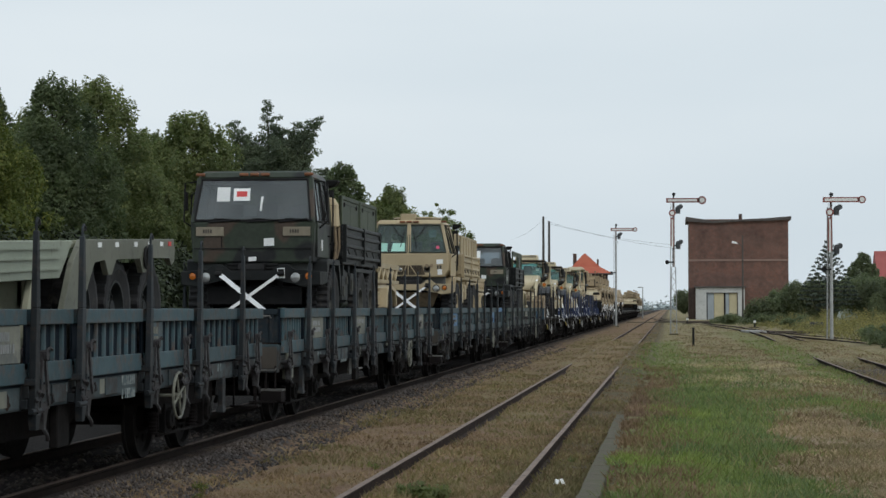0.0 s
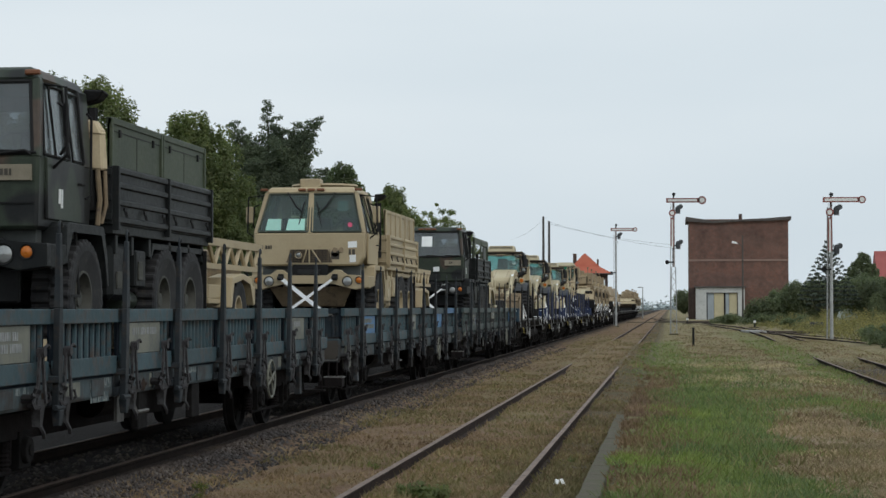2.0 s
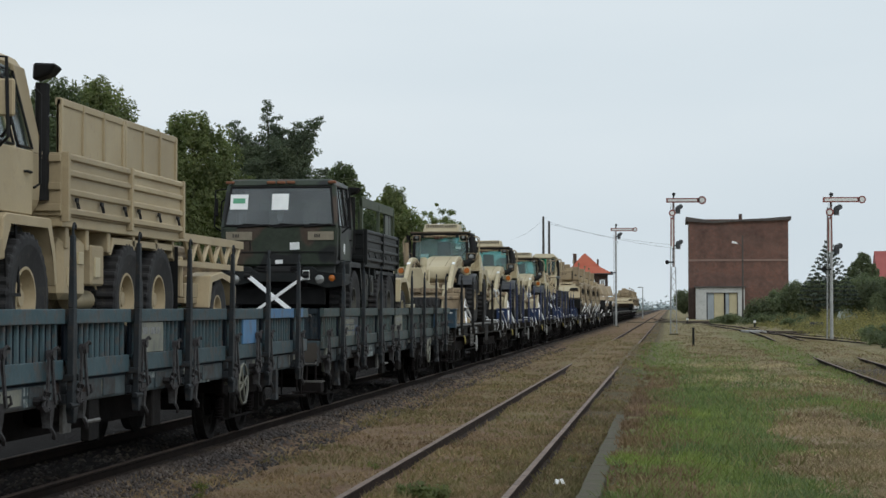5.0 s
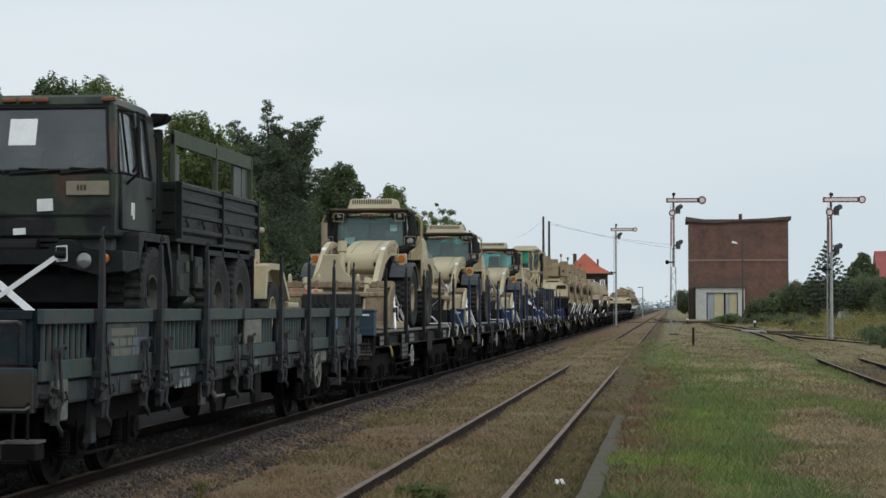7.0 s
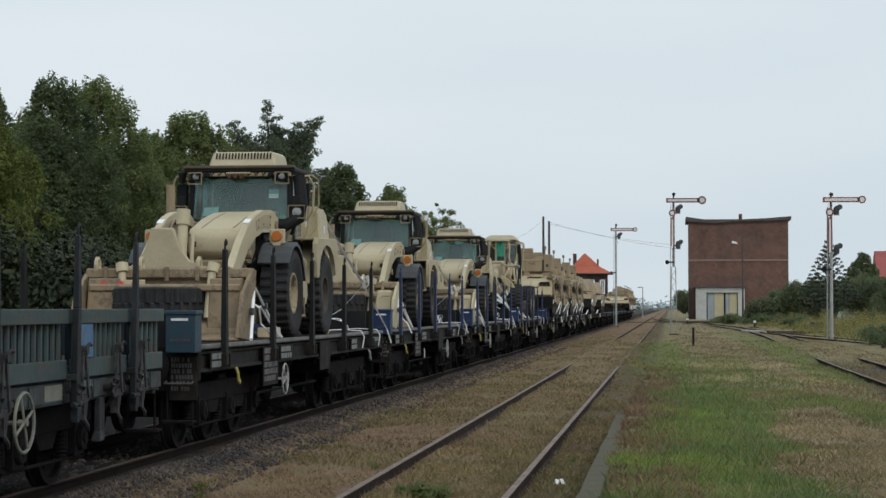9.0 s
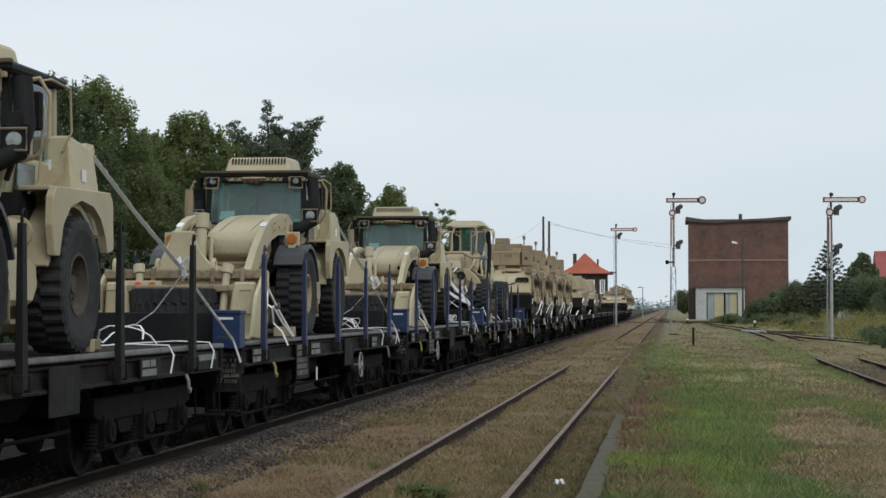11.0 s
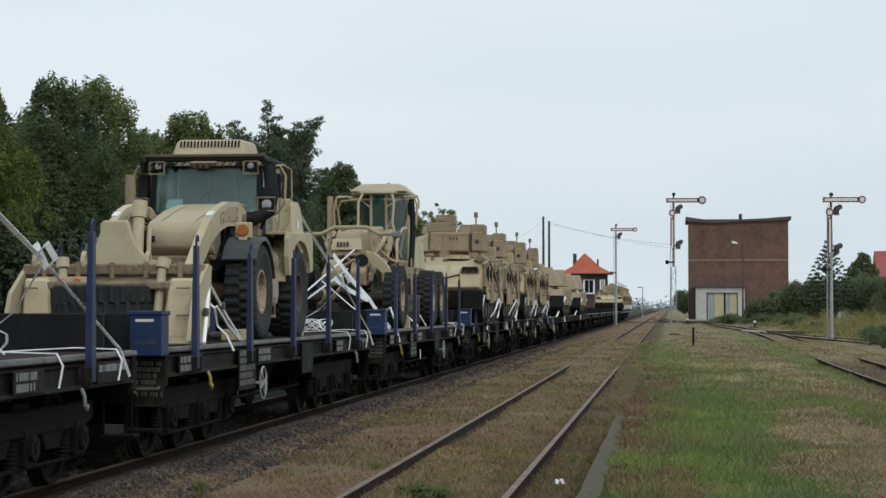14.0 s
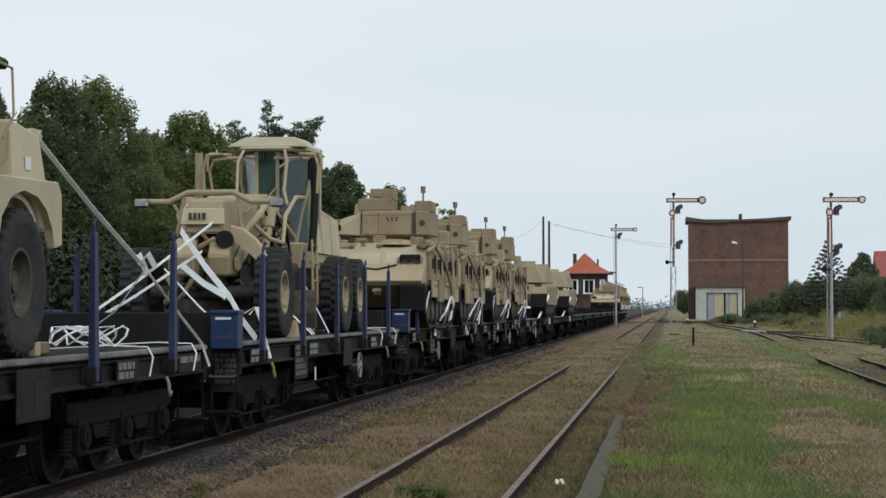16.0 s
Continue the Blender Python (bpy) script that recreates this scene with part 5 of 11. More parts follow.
def side_board_mesh(length, pitch=0.155):
    def fill(bm):
        h = length / 2
        box(bm, 1.325, -h, 1.575, 1.390, h, 1.71)                                   # top rail
        box(bm, 1.336, -h, 1.075, 1.374, h, 1.25)                                   # bottom rail over the hinges
        k = max(2, int(length / pitch))
        for i in range(k):
            y = -h + 0.05 + (length - 0.1) * (i + 0.5) / k
            hexa(bm, [(1.318, y - 0.036, 1.245), (1.350, y - 0.024, 1.245), (1.350, y + 0.024, 1.245), (1.318, y + 0.036, 1.245)], [(1.318, y - 0.036, 1.58), (1.350, y - 0.024, 1.58), (1.350, y + 0.024, 1.58), (1.318, y + 0.036, 1.58)])
    return fill


def stanchion_mesh(bm):
    hexa(bm, [(1.395, -0.062, 0.80), (1.455, -0.062, 0.80), (1.455, 0.062, 0.80), (1.395, 0.062, 0.80)], [(1.41, -0.052, 1.72), (1.465, -0.052, 1.72), (1.465, 0.052, 1.72), (1.41, 0.052, 1.72)])
    hexa(bm, [(1.41, -0.052, 1.72), (1.465, -0.052, 1.72), (1.465, 0.052, 1.72), (1.41, 0.052, 1.72)], [(1.42, -0.032, 2.38), (1.46, -0.032, 2.38), (1.46, 0.032, 2.38), (1.42, 0.032, 2.38)])
    tube(bm, [(1.44, 0, 2.36), (1.44, 0.0, 2.45), (1.44, 0.035, 2.49), (1.44, 0.075, 2.47), (1.44, 0.085, 2.43)], 0.014, 6)


def socket_mesh(bm):
    box(bm, 1.335, -0.10, 0.84, 1.345, 0.10, 1.13)
    box(bm, 1.335, -0.10, 0.86, 1.395, 0.10, 0.94)
    box(bm, 1.335, -0.095, 1.06, 1.47, -0.07, 1.12)
    box(bm, 1.335, 0.07, 1.06, 1.47, 0.095, 1.12)
    cyl(bm, (1.44, -0.12, 0.84), (1.44, 0.12, 0.84), 0.03, n=8)
    hexa(bm, [(1.40, -0.05, 0.68), (1.46, -0.05, 0.68), (1.46, 0.03, 0.68), (1.40, 0.03, 0.68)], [(1.39, -0.07, 0.82), (1.47, -0.07, 0.82), (1.47, 0.07, 0.82), (1.39, 0.07, 0.82)])


def latch_mesh(bm):
    """A board latch: pivot head, two bars leaning apart, a fingered wedge on the solebar and its hanging rod."""
    box(bm, 1.39, -0.05, 1.40, 1.44, 0.06, 1.46)
    cyl(bm, (1.385, 0.0, 1.44), (1.455, 0.0, 1.44), 0.045, n=8)
    tube(bm, [(1.43, 0.02, 1.47), (1.45, 0.07, 1.50), (1.45, 0.12, 1.48)], 0.016, 5)
    for y0, y1 in ((-0.035, -0.16), (0.035, 0.075)):
        hexa(bm, [(1.425, y1 - 0.024, 1.00), (1.447, y1 - 0.024, 1.00), (1.447, y1 + 0.024, 1.00), (1.425, y1 + 0.024, 1.00)], [(1.405, y0 - 0.022, 1.42), (1.427, y0 - 0.022, 1.42), (1.427, y0 + 0.022, 1.42), (1.405, y0 + 0.022, 1.42)])
    cyl(bm, (1.34, -0.26, 1.05), (1.45, -0.26, 1.05), 0.038, n=8)
    for a in (0.4, 1.5, 2.6, 3.7, 5.0):
        tube(bm, [(1.43, -0.26, 1.05), (1.455, -0.26 + 0.085 * math.cos(a), 1.05 + 0.085 * math.sin(a)), (1.475, -0.26 + 0.105 * math.cos(a + 0.4), 1.05 + 0.105 * math.sin(a + 0.4))], 0.016, 5)
    box(bm, 1.34, -0.14, 0.97, 1.43, 0.12, 1.03)
    hexa(bm, [(1.36, -0.06, 0.80), (1.43, -0.05, 0.80), (1.43, 0.0, 0.80), (1.36, 0.0, 0.80)], [(1.35, -0.10, 0.98), (1.44, -0.09, 0.98), (1.44, 0.04, 0.98), (1.35, 0.04, 0.98)])
    tube(bm, [(1.41, -0.02, 0.82), (1.44, 0.02, 0.74), (1.43, 0.05, 0.70)], 0.018, 5)
    tube(bm, [(1.345, 0.30, 1.06), (1.39, 0.31, 1.08), (1.40, 0.32, 1.02), (1.345, 0.31, 0.98)], 0.014, 5)


def stake_wagon(label, plates, missing=(), seed=1, stakes=STAKES, pitch=0.178, board=TEAL):
    """A bogie stake wagon with drop sides: plates are (bay, offset, width, material, bars)."""
    rnd = random.Random(seed)
    w = thing("stake_wagon", label, "freight wagon", "wagons of the train")
    L = STAKE_LEN
    piece("stake_floor", "floor", DECK_WOOD, w, lambda bm: [box(bm, -1.29, 0.06 + i * 0.23, 1.16, 1.29, 0.06 + i * 0.23 + 0.222, 1.22) for i in range(76)], Matrix(), "dirty plank floor")
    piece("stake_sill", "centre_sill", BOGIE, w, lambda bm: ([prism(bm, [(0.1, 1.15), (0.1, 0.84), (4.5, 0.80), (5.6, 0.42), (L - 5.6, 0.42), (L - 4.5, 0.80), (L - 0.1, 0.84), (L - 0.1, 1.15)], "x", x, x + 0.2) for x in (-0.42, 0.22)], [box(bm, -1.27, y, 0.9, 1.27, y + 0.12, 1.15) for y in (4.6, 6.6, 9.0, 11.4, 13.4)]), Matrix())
    for s in (-1, 1):
        flip = Matrix() if s > 0 else pose(0, L, 0) @ Matrix.Rotation(math.pi, 4, "Z")
        piece("solebar", "solebar", TEAL_LOW, w, lambda bm: prism(bm, [(1.20, 1.19), (1.322, 1.19), (1.332, 1.16), (1.332, 0.875), (1.322, 0.845), (1.20, 0.845)], "y", 0.05, L - 0.05), flip, "grimy teal solebar", bevel=0.006)
        bays = [0.02] + [y for y in stakes] + [L - 0.02]
        for i, (a, b) in enumerate(zip(bays, bays[1:])):
            lo, hi = a + (0.02 if i == 0 else 0.085), b - (0.02 if i == len(bays) - 2 else 0.085)
            ln = round(hi - lo, 2)
            brd = piece("side_board%.2f_%.2f" % (ln, pitch) + board.name, "side_board", board, w, side_board_mesh(ln, pitch), flip @ pose(0, (lo + hi) / 2, 0), "ribbed weathered teal drop side", bevel=0.006)
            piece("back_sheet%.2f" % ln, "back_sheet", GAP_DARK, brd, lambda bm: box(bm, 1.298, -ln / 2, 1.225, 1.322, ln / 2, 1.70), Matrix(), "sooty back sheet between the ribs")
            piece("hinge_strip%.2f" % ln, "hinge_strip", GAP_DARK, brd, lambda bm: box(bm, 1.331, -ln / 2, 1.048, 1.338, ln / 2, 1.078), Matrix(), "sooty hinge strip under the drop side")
            if s > 0:
                for off in ((0.28, ln - 0.42) if (i + seed) % 2 and hi - lo > 1.2 else (0.28,)):
                    piece("latch", "latch", LATCH_DARK, brd, latch_mesh, pose(0, -(hi - lo) / 2 + off + rnd.uniform(-0.08, 0.08), -0.10 + rnd.uniform(-0.03, 0.02)) @ Matrix.Rotation(radians(rnd.uniform(-2.5, 2.5)), 4, "X"))
                piece("door_stop%.1f" % 0, "hinge_plate", CREAM_PANEL if rnd.random() < 0.35 else TEAL_LOW, brd, lambda bm: box(bm, 1.335, -0.2, 0.87, 1.35, 0.2, 1.04), pose(0, rnd.uniform(-0.1, 0.5), 0), bevel=0.006)
        for i, y in enumerate(stakes):
            if not (i in missing and s > 0):
                lean = rnd.uniform(-0.7, 0.7)
                st = piece("stanchion", "stanchion", STAKE_TEAL, w, stanchion_mesh, flip @ pose(0, y, 0) @ Matrix.Rotation(radians(lean), 4, "X"), "dark steel stake with a hooked top", bevel=0.008)
            piece("socket", "stake_socket", STAKE_TEAL, w, socket_mesh, flip @ pose(0, y, 0), bevel=0.008)
    for i, (bay, off, width, mt, bars) in enumerate(plates):
        y0 = stakes[bay] + off
        proud = 0.004 * i
        pl = made("sign_plate", mt, w, lambda bm: box(bm, 1.352, y0, 1.255, 1.370 + proud, y0 + width, 1.57 if mt is not BLUE_LOW else 1.42), "faded painted plate with illegible lettering", bevel=0.005)
        if bars:
            text_bars("lettering", pl, 1.371 + proud, y0 + 0.12, 1.52, bars, width - 0.3, 0.075, CREAM_PANEL if mt is not CREAM_PANEL else PLATE_BAR, seed=seed * 7 + i)
    if seed == 3:
        for a, b in ((stakes[6] + 0.09, stakes[7] - 0.09), (stakes[7] + 0.09, L - 0.45)):
            made("blue_rail", BLUE_FADED, w, lambda bm: box(bm, 1.385, a, 1.578, 1.394, b, 1.707), "top rail repainted faded blue", bevel=0.004)
    for y in (0.5, 4.2, 7.2, 10.4, 13.9, 16.6):
        pl = made("data_plate", CREAM_PANEL, w, lambda bm: box(bm, 1.330, y, 0.89, 1.336, y + rnd.uniform(0.3, 0.7), 1.03))
    for y, yf in ((0.0, 0.03), (L, L - 0.13)):
        made("headstock", TEAL_LOW, w, lambda bm: box(bm, -1.30, yf, 0.80, 1.30, yf + 0.10, 1.20), "rust-stained end beam", bevel=0.012)
        e = made("end_board", TEAL_DARK, w, lambda bm: (box(bm, -1.29, yf + 0.02, 1.225, 1.29, yf + 0.06, 1.70), box(bm, -1.29, yf - 0.02, 1.62, 1.29, yf + 0.10, 1.70), [box(bm, x - 0.03, yf - 0.01, 1.225, x + 0.03, yf + 0.09, 1.62) for x in (-1.2, -0.7, -0.2, 0.2, 0.7, 1.2)]), "dark grimy end board", bevel=0.005)
        sgn = -1 if y == 0 else 1
        yy = y + sgn * 0.06 + (0.03 if y == 0 else -0.03)
        made("grab_handle", FLAT_LIP, e, lambda bm: tube(bm, [(0.95, yy, 1.58), (0.95, yy + sgn * 0.08, 1.60), (1.2, yy + sgn * 0.08, 1.60), (1.2, yy, 1.58)], 0.016, 5))
    made("rust_panel", paint("rust_stained_plate", (0.045, 0.040, 0.034), (0.070, 0.060, 0.050), 2.0, 12, 0.8), w, lambda bm: box(bm, 0.62, 0.005, 0.86, 1.28, 0.03, 1.16), "rust-brown end panel")
    for k, y in enumerate((2.4, 4.9, 8.9, 11.3, 15.1)):
        text_bars("stencil", w, 1.333, y + rnd.uniform(-0.3, 0.3), 1.04, 1 + k % 2, rnd.uniform(0.35, 0.8), rnd.uniform(0.06, 0.10), STENCIL, seed=seed * 11 + k)
    for k in range(7):
        y, z = rnd.uniform(0.8, L - 1.0), rnd.uniform(0.92, 1.0)
        made("rust_patch", RUST, w, lambda bm: prism(bm, [(y + 0.11 * math.cos(a) * rnd.uniform(0.6, 1.4), z + 0.06 * math.sin(a) * rnd.uniform(0.6, 1.4)) for a in np.linspace(0, 5.6, 9)], "x", 1.330, 1.3345), "patch of bare rusted steel")
    made("hand_wheel", CREAM_PANEL, w, lambda bm: (ring_wheel(bm, (1.44, 13.05, 0.76), "x", 0.25, 0.016), tube(bm, [(1.2, 13.05, 0.76), (1.44, 13.05, 0.76)], 0.02)), "pale brake hand wheel")
    made("brake_cylinder", BOGIE, w, lambda bm: (cyl(bm, (0.55, 7.6, 0.72), (0.55, 8.4, 0.72), 0.19, n=14), tube(bm, [(0.55, 8.4, 0.72), (0.3, 11.2, 0.62)], 0.025)))
    made("load_lever", FLAT_LIP, w, lambda bm: tube(bm, [(1.30, 6.5, 0.82), (1.40, 6.5, 0.66), (1.40, 6.9, 0.66)], 0.02))
    made("lever_plate", FLAT_LIP, w, lambda bm: box(bm, 1.30, 6.0, 0.58, 1.33, 6.25, 0.9))
    made("corner_bracket", CREAM_PANEL, w, lambda bm: (box(bm, 1.29, 0.35, 0.70, 1.37, 0.80, 1.12), cyl(bm, (1.37, 0.5, 0.95), (1.42, 0.5, 0.95), 0.05, n=10)), "pale grease-stained corner bracket", bevel=0.015)
    st = made("shunter_step", BOGIE, w, lambda bm: (box(bm, 1.08, -0.16, 0.40, 1.38, 0.10, 0.55), tube(bm, [(1.12, 0.0, 0.55), (1.12, 0.06, 0.86)], 0.02)), bevel=0.01)
    made("tread", FLAT_LIP, st, lambda bm: box(bm, 1.07, -0.17, 0.55, 1.39, 0.11, 0.575), "worn pale step tread")
    made("brake_hose", BLACK, w, lambda bm: tube(bm, [(0.5, 0.0, 0.9), (0.5, -0.2, 0.75), (0.5, -0.3, 0.5), (0.45, -0.2, 0.4)], 0.03, 8))
    for y in (1.55, 15.5):
        made("hook_strap", STAKE_TEAL, w, lambda bm: (box(bm, 1.30, y, 0.52, 1.36, y + 0.16, 0.86), hexa(bm, [(1.28, y - 0.05, 0.44), (1.38, y - 0.05, 0.44), (1.38, y + 0.1, 0.44), (1.28, y + 0.1, 0.44)], [(1.30, y, 0.54), (1.36, y, 0.54), (1.36, y + 0.16, 0.54), (1.30, y + 0.16, 0.54)])), bevel=0.008)
    for y in (6.9, 9.2):
        made("step_bracket", BOGIE_GREY, w, lambda bm: (box(bm, 1.22, y, 0.45, 1.30, y + 0.35, 0.88),), bevel=0.01)
    bogie(w, 3.0, (-0.9, 0.9))
    bogie(w, L - 3.0, (-0.9, 0.9))
    ends(w, L)
    return w


FLAT_LEN = 14.75
FLAT_STAKES = [1.2 + 2.95 * k for k in range(5)]


def flat_post_mesh(bm):
    hexa(bm, [(1.33, -0.075, 1.02), (1.405, -0.075, 1.02), (1.405, 0.075, 1.02), (1.33, 0.075, 1.02)], [(1.345, -0.055, 2.44), (1.395, -0.055, 2.44), (1.395, 0.055, 2.44), (1.345, 0.055, 2.44)])
    tube(bm, [(1.37, 0, 2.43), (1.37, 0.0, 2.52), (1.37, 0.04, 2.56), (1.37, 0.08, 2.54), (1.37, 0.09, 2.49)], 0.016, 6)


def flat_wagon(label, post_paint, seed=1, posts=True, far=False, brake_y=4.85, box_paint=None):
    """A six-axle flat wagon for heavy vehicles, with stakes, low end flaps and corner boxes."""
    rnd = random.Random(seed)
    w = thing("flat_wagon", label, "freight wagon", "wagons of the train")
    L = FLAT_LEN
    deck = piece("flat_deck_base", "deck", DECK_WOOD, w, lambda bm: box(bm, -1.24, 0.1, 1.20, 1.24, 14.65, 1.25), Matrix(), "dark dirty plank deck")
    for i in range(56):
        piece("flat_plank", "plank", DECK_WOOD, deck, lambda bm: box(bm, -1.25, 0.0, 1.21, 1.25, 0.252, 1.272), pose(0, 0.1 + i * 0.26, 0))
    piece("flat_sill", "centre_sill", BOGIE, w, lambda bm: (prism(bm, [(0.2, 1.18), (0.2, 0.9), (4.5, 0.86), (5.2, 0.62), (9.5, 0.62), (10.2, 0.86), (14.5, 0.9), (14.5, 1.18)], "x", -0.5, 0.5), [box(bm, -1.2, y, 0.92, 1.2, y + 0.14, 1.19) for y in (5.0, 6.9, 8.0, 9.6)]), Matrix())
    for s in (-1, 1):
        flip = Matrix() if s > 0 else pose(0, L, 0) @ Matrix.Rotation(math.pi, 4, "Z")
        piece("flat_side", "side_beam", FLAT_GREY, w, lambda bm: prism(bm, [(1.15, 1.20), (1.30, 1.20), (1.30, 1.17), (1.27, 1.155), (1.27, 1.0), (1.33, 0.985), (1.33, 0.955), (1.15, 0.955)], "y", 0.03, L - 0.03), flip, "grimy dark grey side beam", bevel=0.006)
        piece("flat_lip", "deck_edge", FLAT_LIP, w, lambda bm: prism(bm, [(1.25, 1.225), (1.335, 1.225), (1.345, 1.24), (1.335, 1.28), (1.25, 1.285)], "y", 0.02, L - 0.02), flip, "worn pale deck edge", bevel=0.006)
        if posts:
            for y in FLAT_STAKES:
                mt = post_paint
                st = new("stanchion", shared("flat_post" + mt.name, lambda: made_data("stanchion", mt, flat_post_mesh, 0.008)))
                st.parent = w
                st.matrix_basis = flip @ pose(0, y, 0) @ Matrix.Rotation(radians(rnd.uniform(-0.8, 0.8)), 4, "X")
                tagged(st, "dark blue steel stake with a hooked top" if mt is NAVY else "black steel stake with a hooked top")
                piece("flat_socket", "stake_socket", FLAT_GREY, w, lambda bm: (box(bm, 1.27, -0.12, 0.96, 1.33, 0.12, 1.19), box(bm, 1.33, -0.13, 1.0, 1.42, -0.085, 1.16), box(bm, 1.33, 0.085, 1.0, 1.42, 0.13, 1.16)), flip @ pose(0, y, 0), bevel=0.006)
    for y, turn in ((0.0, 0), (L, 180)):
        m = pose(0, y, 0, 0, 0, turn)
        piece("flat_head", "headstock", BOGIE, w, lambda bm: (box(bm, -1.33, 0.0, 0.86, 1.33, 0.14, 1.27), box(bm, 0.55, -0.03, 0.74, 1.25, 0.0, 1.2), box(bm, -1.25, -0.03, 0.74, -0.55, 0.0, 1.2)), m, "sooty end beam", bevel=0.012)
        if turn == 0 and not far:
            ep = piece("end_plate", "data_plate", FLAT_GREY, w, lambda bm: box(bm, 1.0, -0.05, 0.64, 1.33, -0.032, 1.16), m, "pale lettered data plate on the end beam", bevel=0.004)
            text_bars("lettering", ep, -0.053, 1.02, 1.14, 6, 0.28, 0.05, FLAT_LIP, seed=seed + 40, face="y")
        piece("flat_flap", "end_flap", BLACK, w, lambda bm: (box(bm, -1.02, 0.1, 1.275, 1.02, 0.18, 1.66), [box(bm, x - 0.03, 0.06, 1.275, x + 0.03, 0.1, 1.66) for x in (-0.6, 0.0, 0.6)]), m, "dark raised end flap", bevel=0.008)
        for x in ((-1.20, 1.20) if turn == 0 and not far else ()):
            cb = piece("corner_box" + (box_paint or BLUE_BOX).name, "corner_box", box_paint or BLUE_BOX, w, lambda bm: (box(bm, -0.175, 0.04, 1.20, 0.175, 0.36, 1.66), box(bm, -0.19, 0.02, 1.64, 0.19, 0.38, 1.69)), m @ pose(x, -0.38, 0), "blue steel corner box", bevel=0.01)
            piece("corner_slot", "slot", SIGNAL_WHITE, cb, lambda bm: box(bm, -0.11, 0.034, 1.57, 0.09, 0.04, 1.60), Matrix())
            piece("corner_line", "lettering", CHARCOAL, cb, lambda bm: [box(bm, -0.12 + k * 0.05, 0.034, 1.33, -0.085 + k * 0.05, 0.04, 1.36) for k in range(5)], Matrix())
    bogie(w, 2.65, (-1.5, 0.0, 1.5))
    bogie(w, L - 2.65, (-1.5, 0.0, 1.5))
    ends(w, L)
    if far:
        return w
    for y0, y1, z0, rows in ((0.55, 1.65, 0.98, 2), (3.6, 4.6, 0.66, 5), (4.75, 5.7, 0.98, 2), (7.9, 8.8, 0.74, 0), (10.9, 11.7, 0.98, 2), (13.3, 14.4, 0.99, 1)):
        pl = made("data_plate", FLAT_GREY, w, lambda bm: box(bm, 1.335, y0, z0, 1.35, y1, 1.19), "hanging dark data plate", bevel=0.005)
        if rows:
            text_bars("lettering", pl, 1.351, y0 + 0.05, 1.17, rows, y1 - y0 - 0.12, 0.07, PLATE_BAR if rows != 5 else FLAT_LIP, seed=seed * 5 + rows)
        else:
            made("slot", BLACK, pl, lambda bm: box(bm, 1.351, y0 + 0.45, 0.78, 1.353, y0 + 0.7, 1.1))
    for y in (1.85, 12.75):
        made("tow_hook", YELLOW if y < 5 else PLATE_BAR, w, lambda bm: tube(bm, [(1.36, y, 0.97), (1.39, y, 0.90), (1.39, y + 0.02, 0.81), (1.39, y + 0.07, 0.77), (1.39, y + 0.10, 0.81)], 0.020, 8), "yellow tow hook" if y < 5 else "grey tow hook")
    made("hand_wheel", PALE_STEEL, w, lambda bm: (ring_wheel(bm, (1.40, brake_y, 0.72), "x", 0.21, 0.012), tube(bm, [(1.28, brake_y, 0.72), (1.40, brake_y, 0.72)], 0.02)), "white brake hand wheel")
    made("brake_rod", BOGIE_GREY, w, lambda bm: tube(bm, [(0.9, 4.9, 0.5), (0.9, 9.9, 0.5)], 0.022))
    made("brake_tag", SIGNAL_WHITE, w, lambda bm: (box(bm, 1.33, 5.3, 0.60, 1.34, 5.38, 0.80),))
    made("air_reservoir", BOGIE, w, lambda bm: cyl(bm, (0.8, 6.2, 0.78), (0.8, 7.4, 0.78), 0.17, n=14), smooth=True)
    for y in (12.1, 14.0):
        made("rope_stay", STRAP, w, lambda bm: band(bm, [(0.4, y - 0.9, 1.30), (1.0, y - 0.3, 1.33), (1.33, y, 1.31), (1.39, y, 1.2), (1.36, y - 0.02, 1.0)], 0.032, 0.012), "slack white lashing webbing over the deck edge")
    return w


def made_data(name, material, make, bevel=0.0):
    bm = bmesh.new()
    make(bm)
    if bevel:
        bmesh.ops.bevel(bm, geom=list(bm.edges), offset=bevel, segments=1, affect="EDGES", clamp_overlap=True)
    bmesh.ops.recalc_face_normals(bm, faces=bm.faces)
    me = bpy.data.meshes.new(name)
    bm.to_mesh(me)
    bm.free()
    me.materials.append(material)
    return me


def roll(ob, y, z=0.0, x=TRACK_X):
    ob.matrix_basis = pose(x, y, z)
    ROLLING.append((ob, x, y, z))
    return ob


PALE_STEEL = paint("pale_worn_wheel_paint", (0.34, 0.35, 0.35), (0.46, 0.47, 0.46), 4.0, 20, 0.6, dirt=(0.10, 0.09, 0.085), dirt_at=0.56)
BOX_TEAL = paint("dark_teal_end_box_paint", (0.010, 0.032, 0.052), (0.020, 0.050, 0.075), 2.0, 18, 0.55, dirt=(0.04, 0.04, 0.045), dirt_at=0.6)
STAKE_Y = [7.94, 27.12, 46.42, 65.50]
STAKES_TWO = [1.67, 3.80, 5.92, 8.05, 10.18, 12.30, 14.34, 16.38]
STAKES_END = [1.60, 3.75, 5.85, 8.05, 10.25, 12.35, 14.50, 16.45]
FLAT_Y = [85.05, 100.85, 116.75, 133.3, 149.5, 165.6, 183.0, 201.0] + [218.5 + 16.2 * k for k in range(9)]

roll(stake_wagon("weathered teal stake wagon carrying a trailer", [(5, 0.15, 0.62, TEAL, 2), (2, 1.1, 0.9, CREAM_PANEL, 2)], seed=1, stakes=STAKES_FIRST, pitch=0.27), STAKE_Y[0])
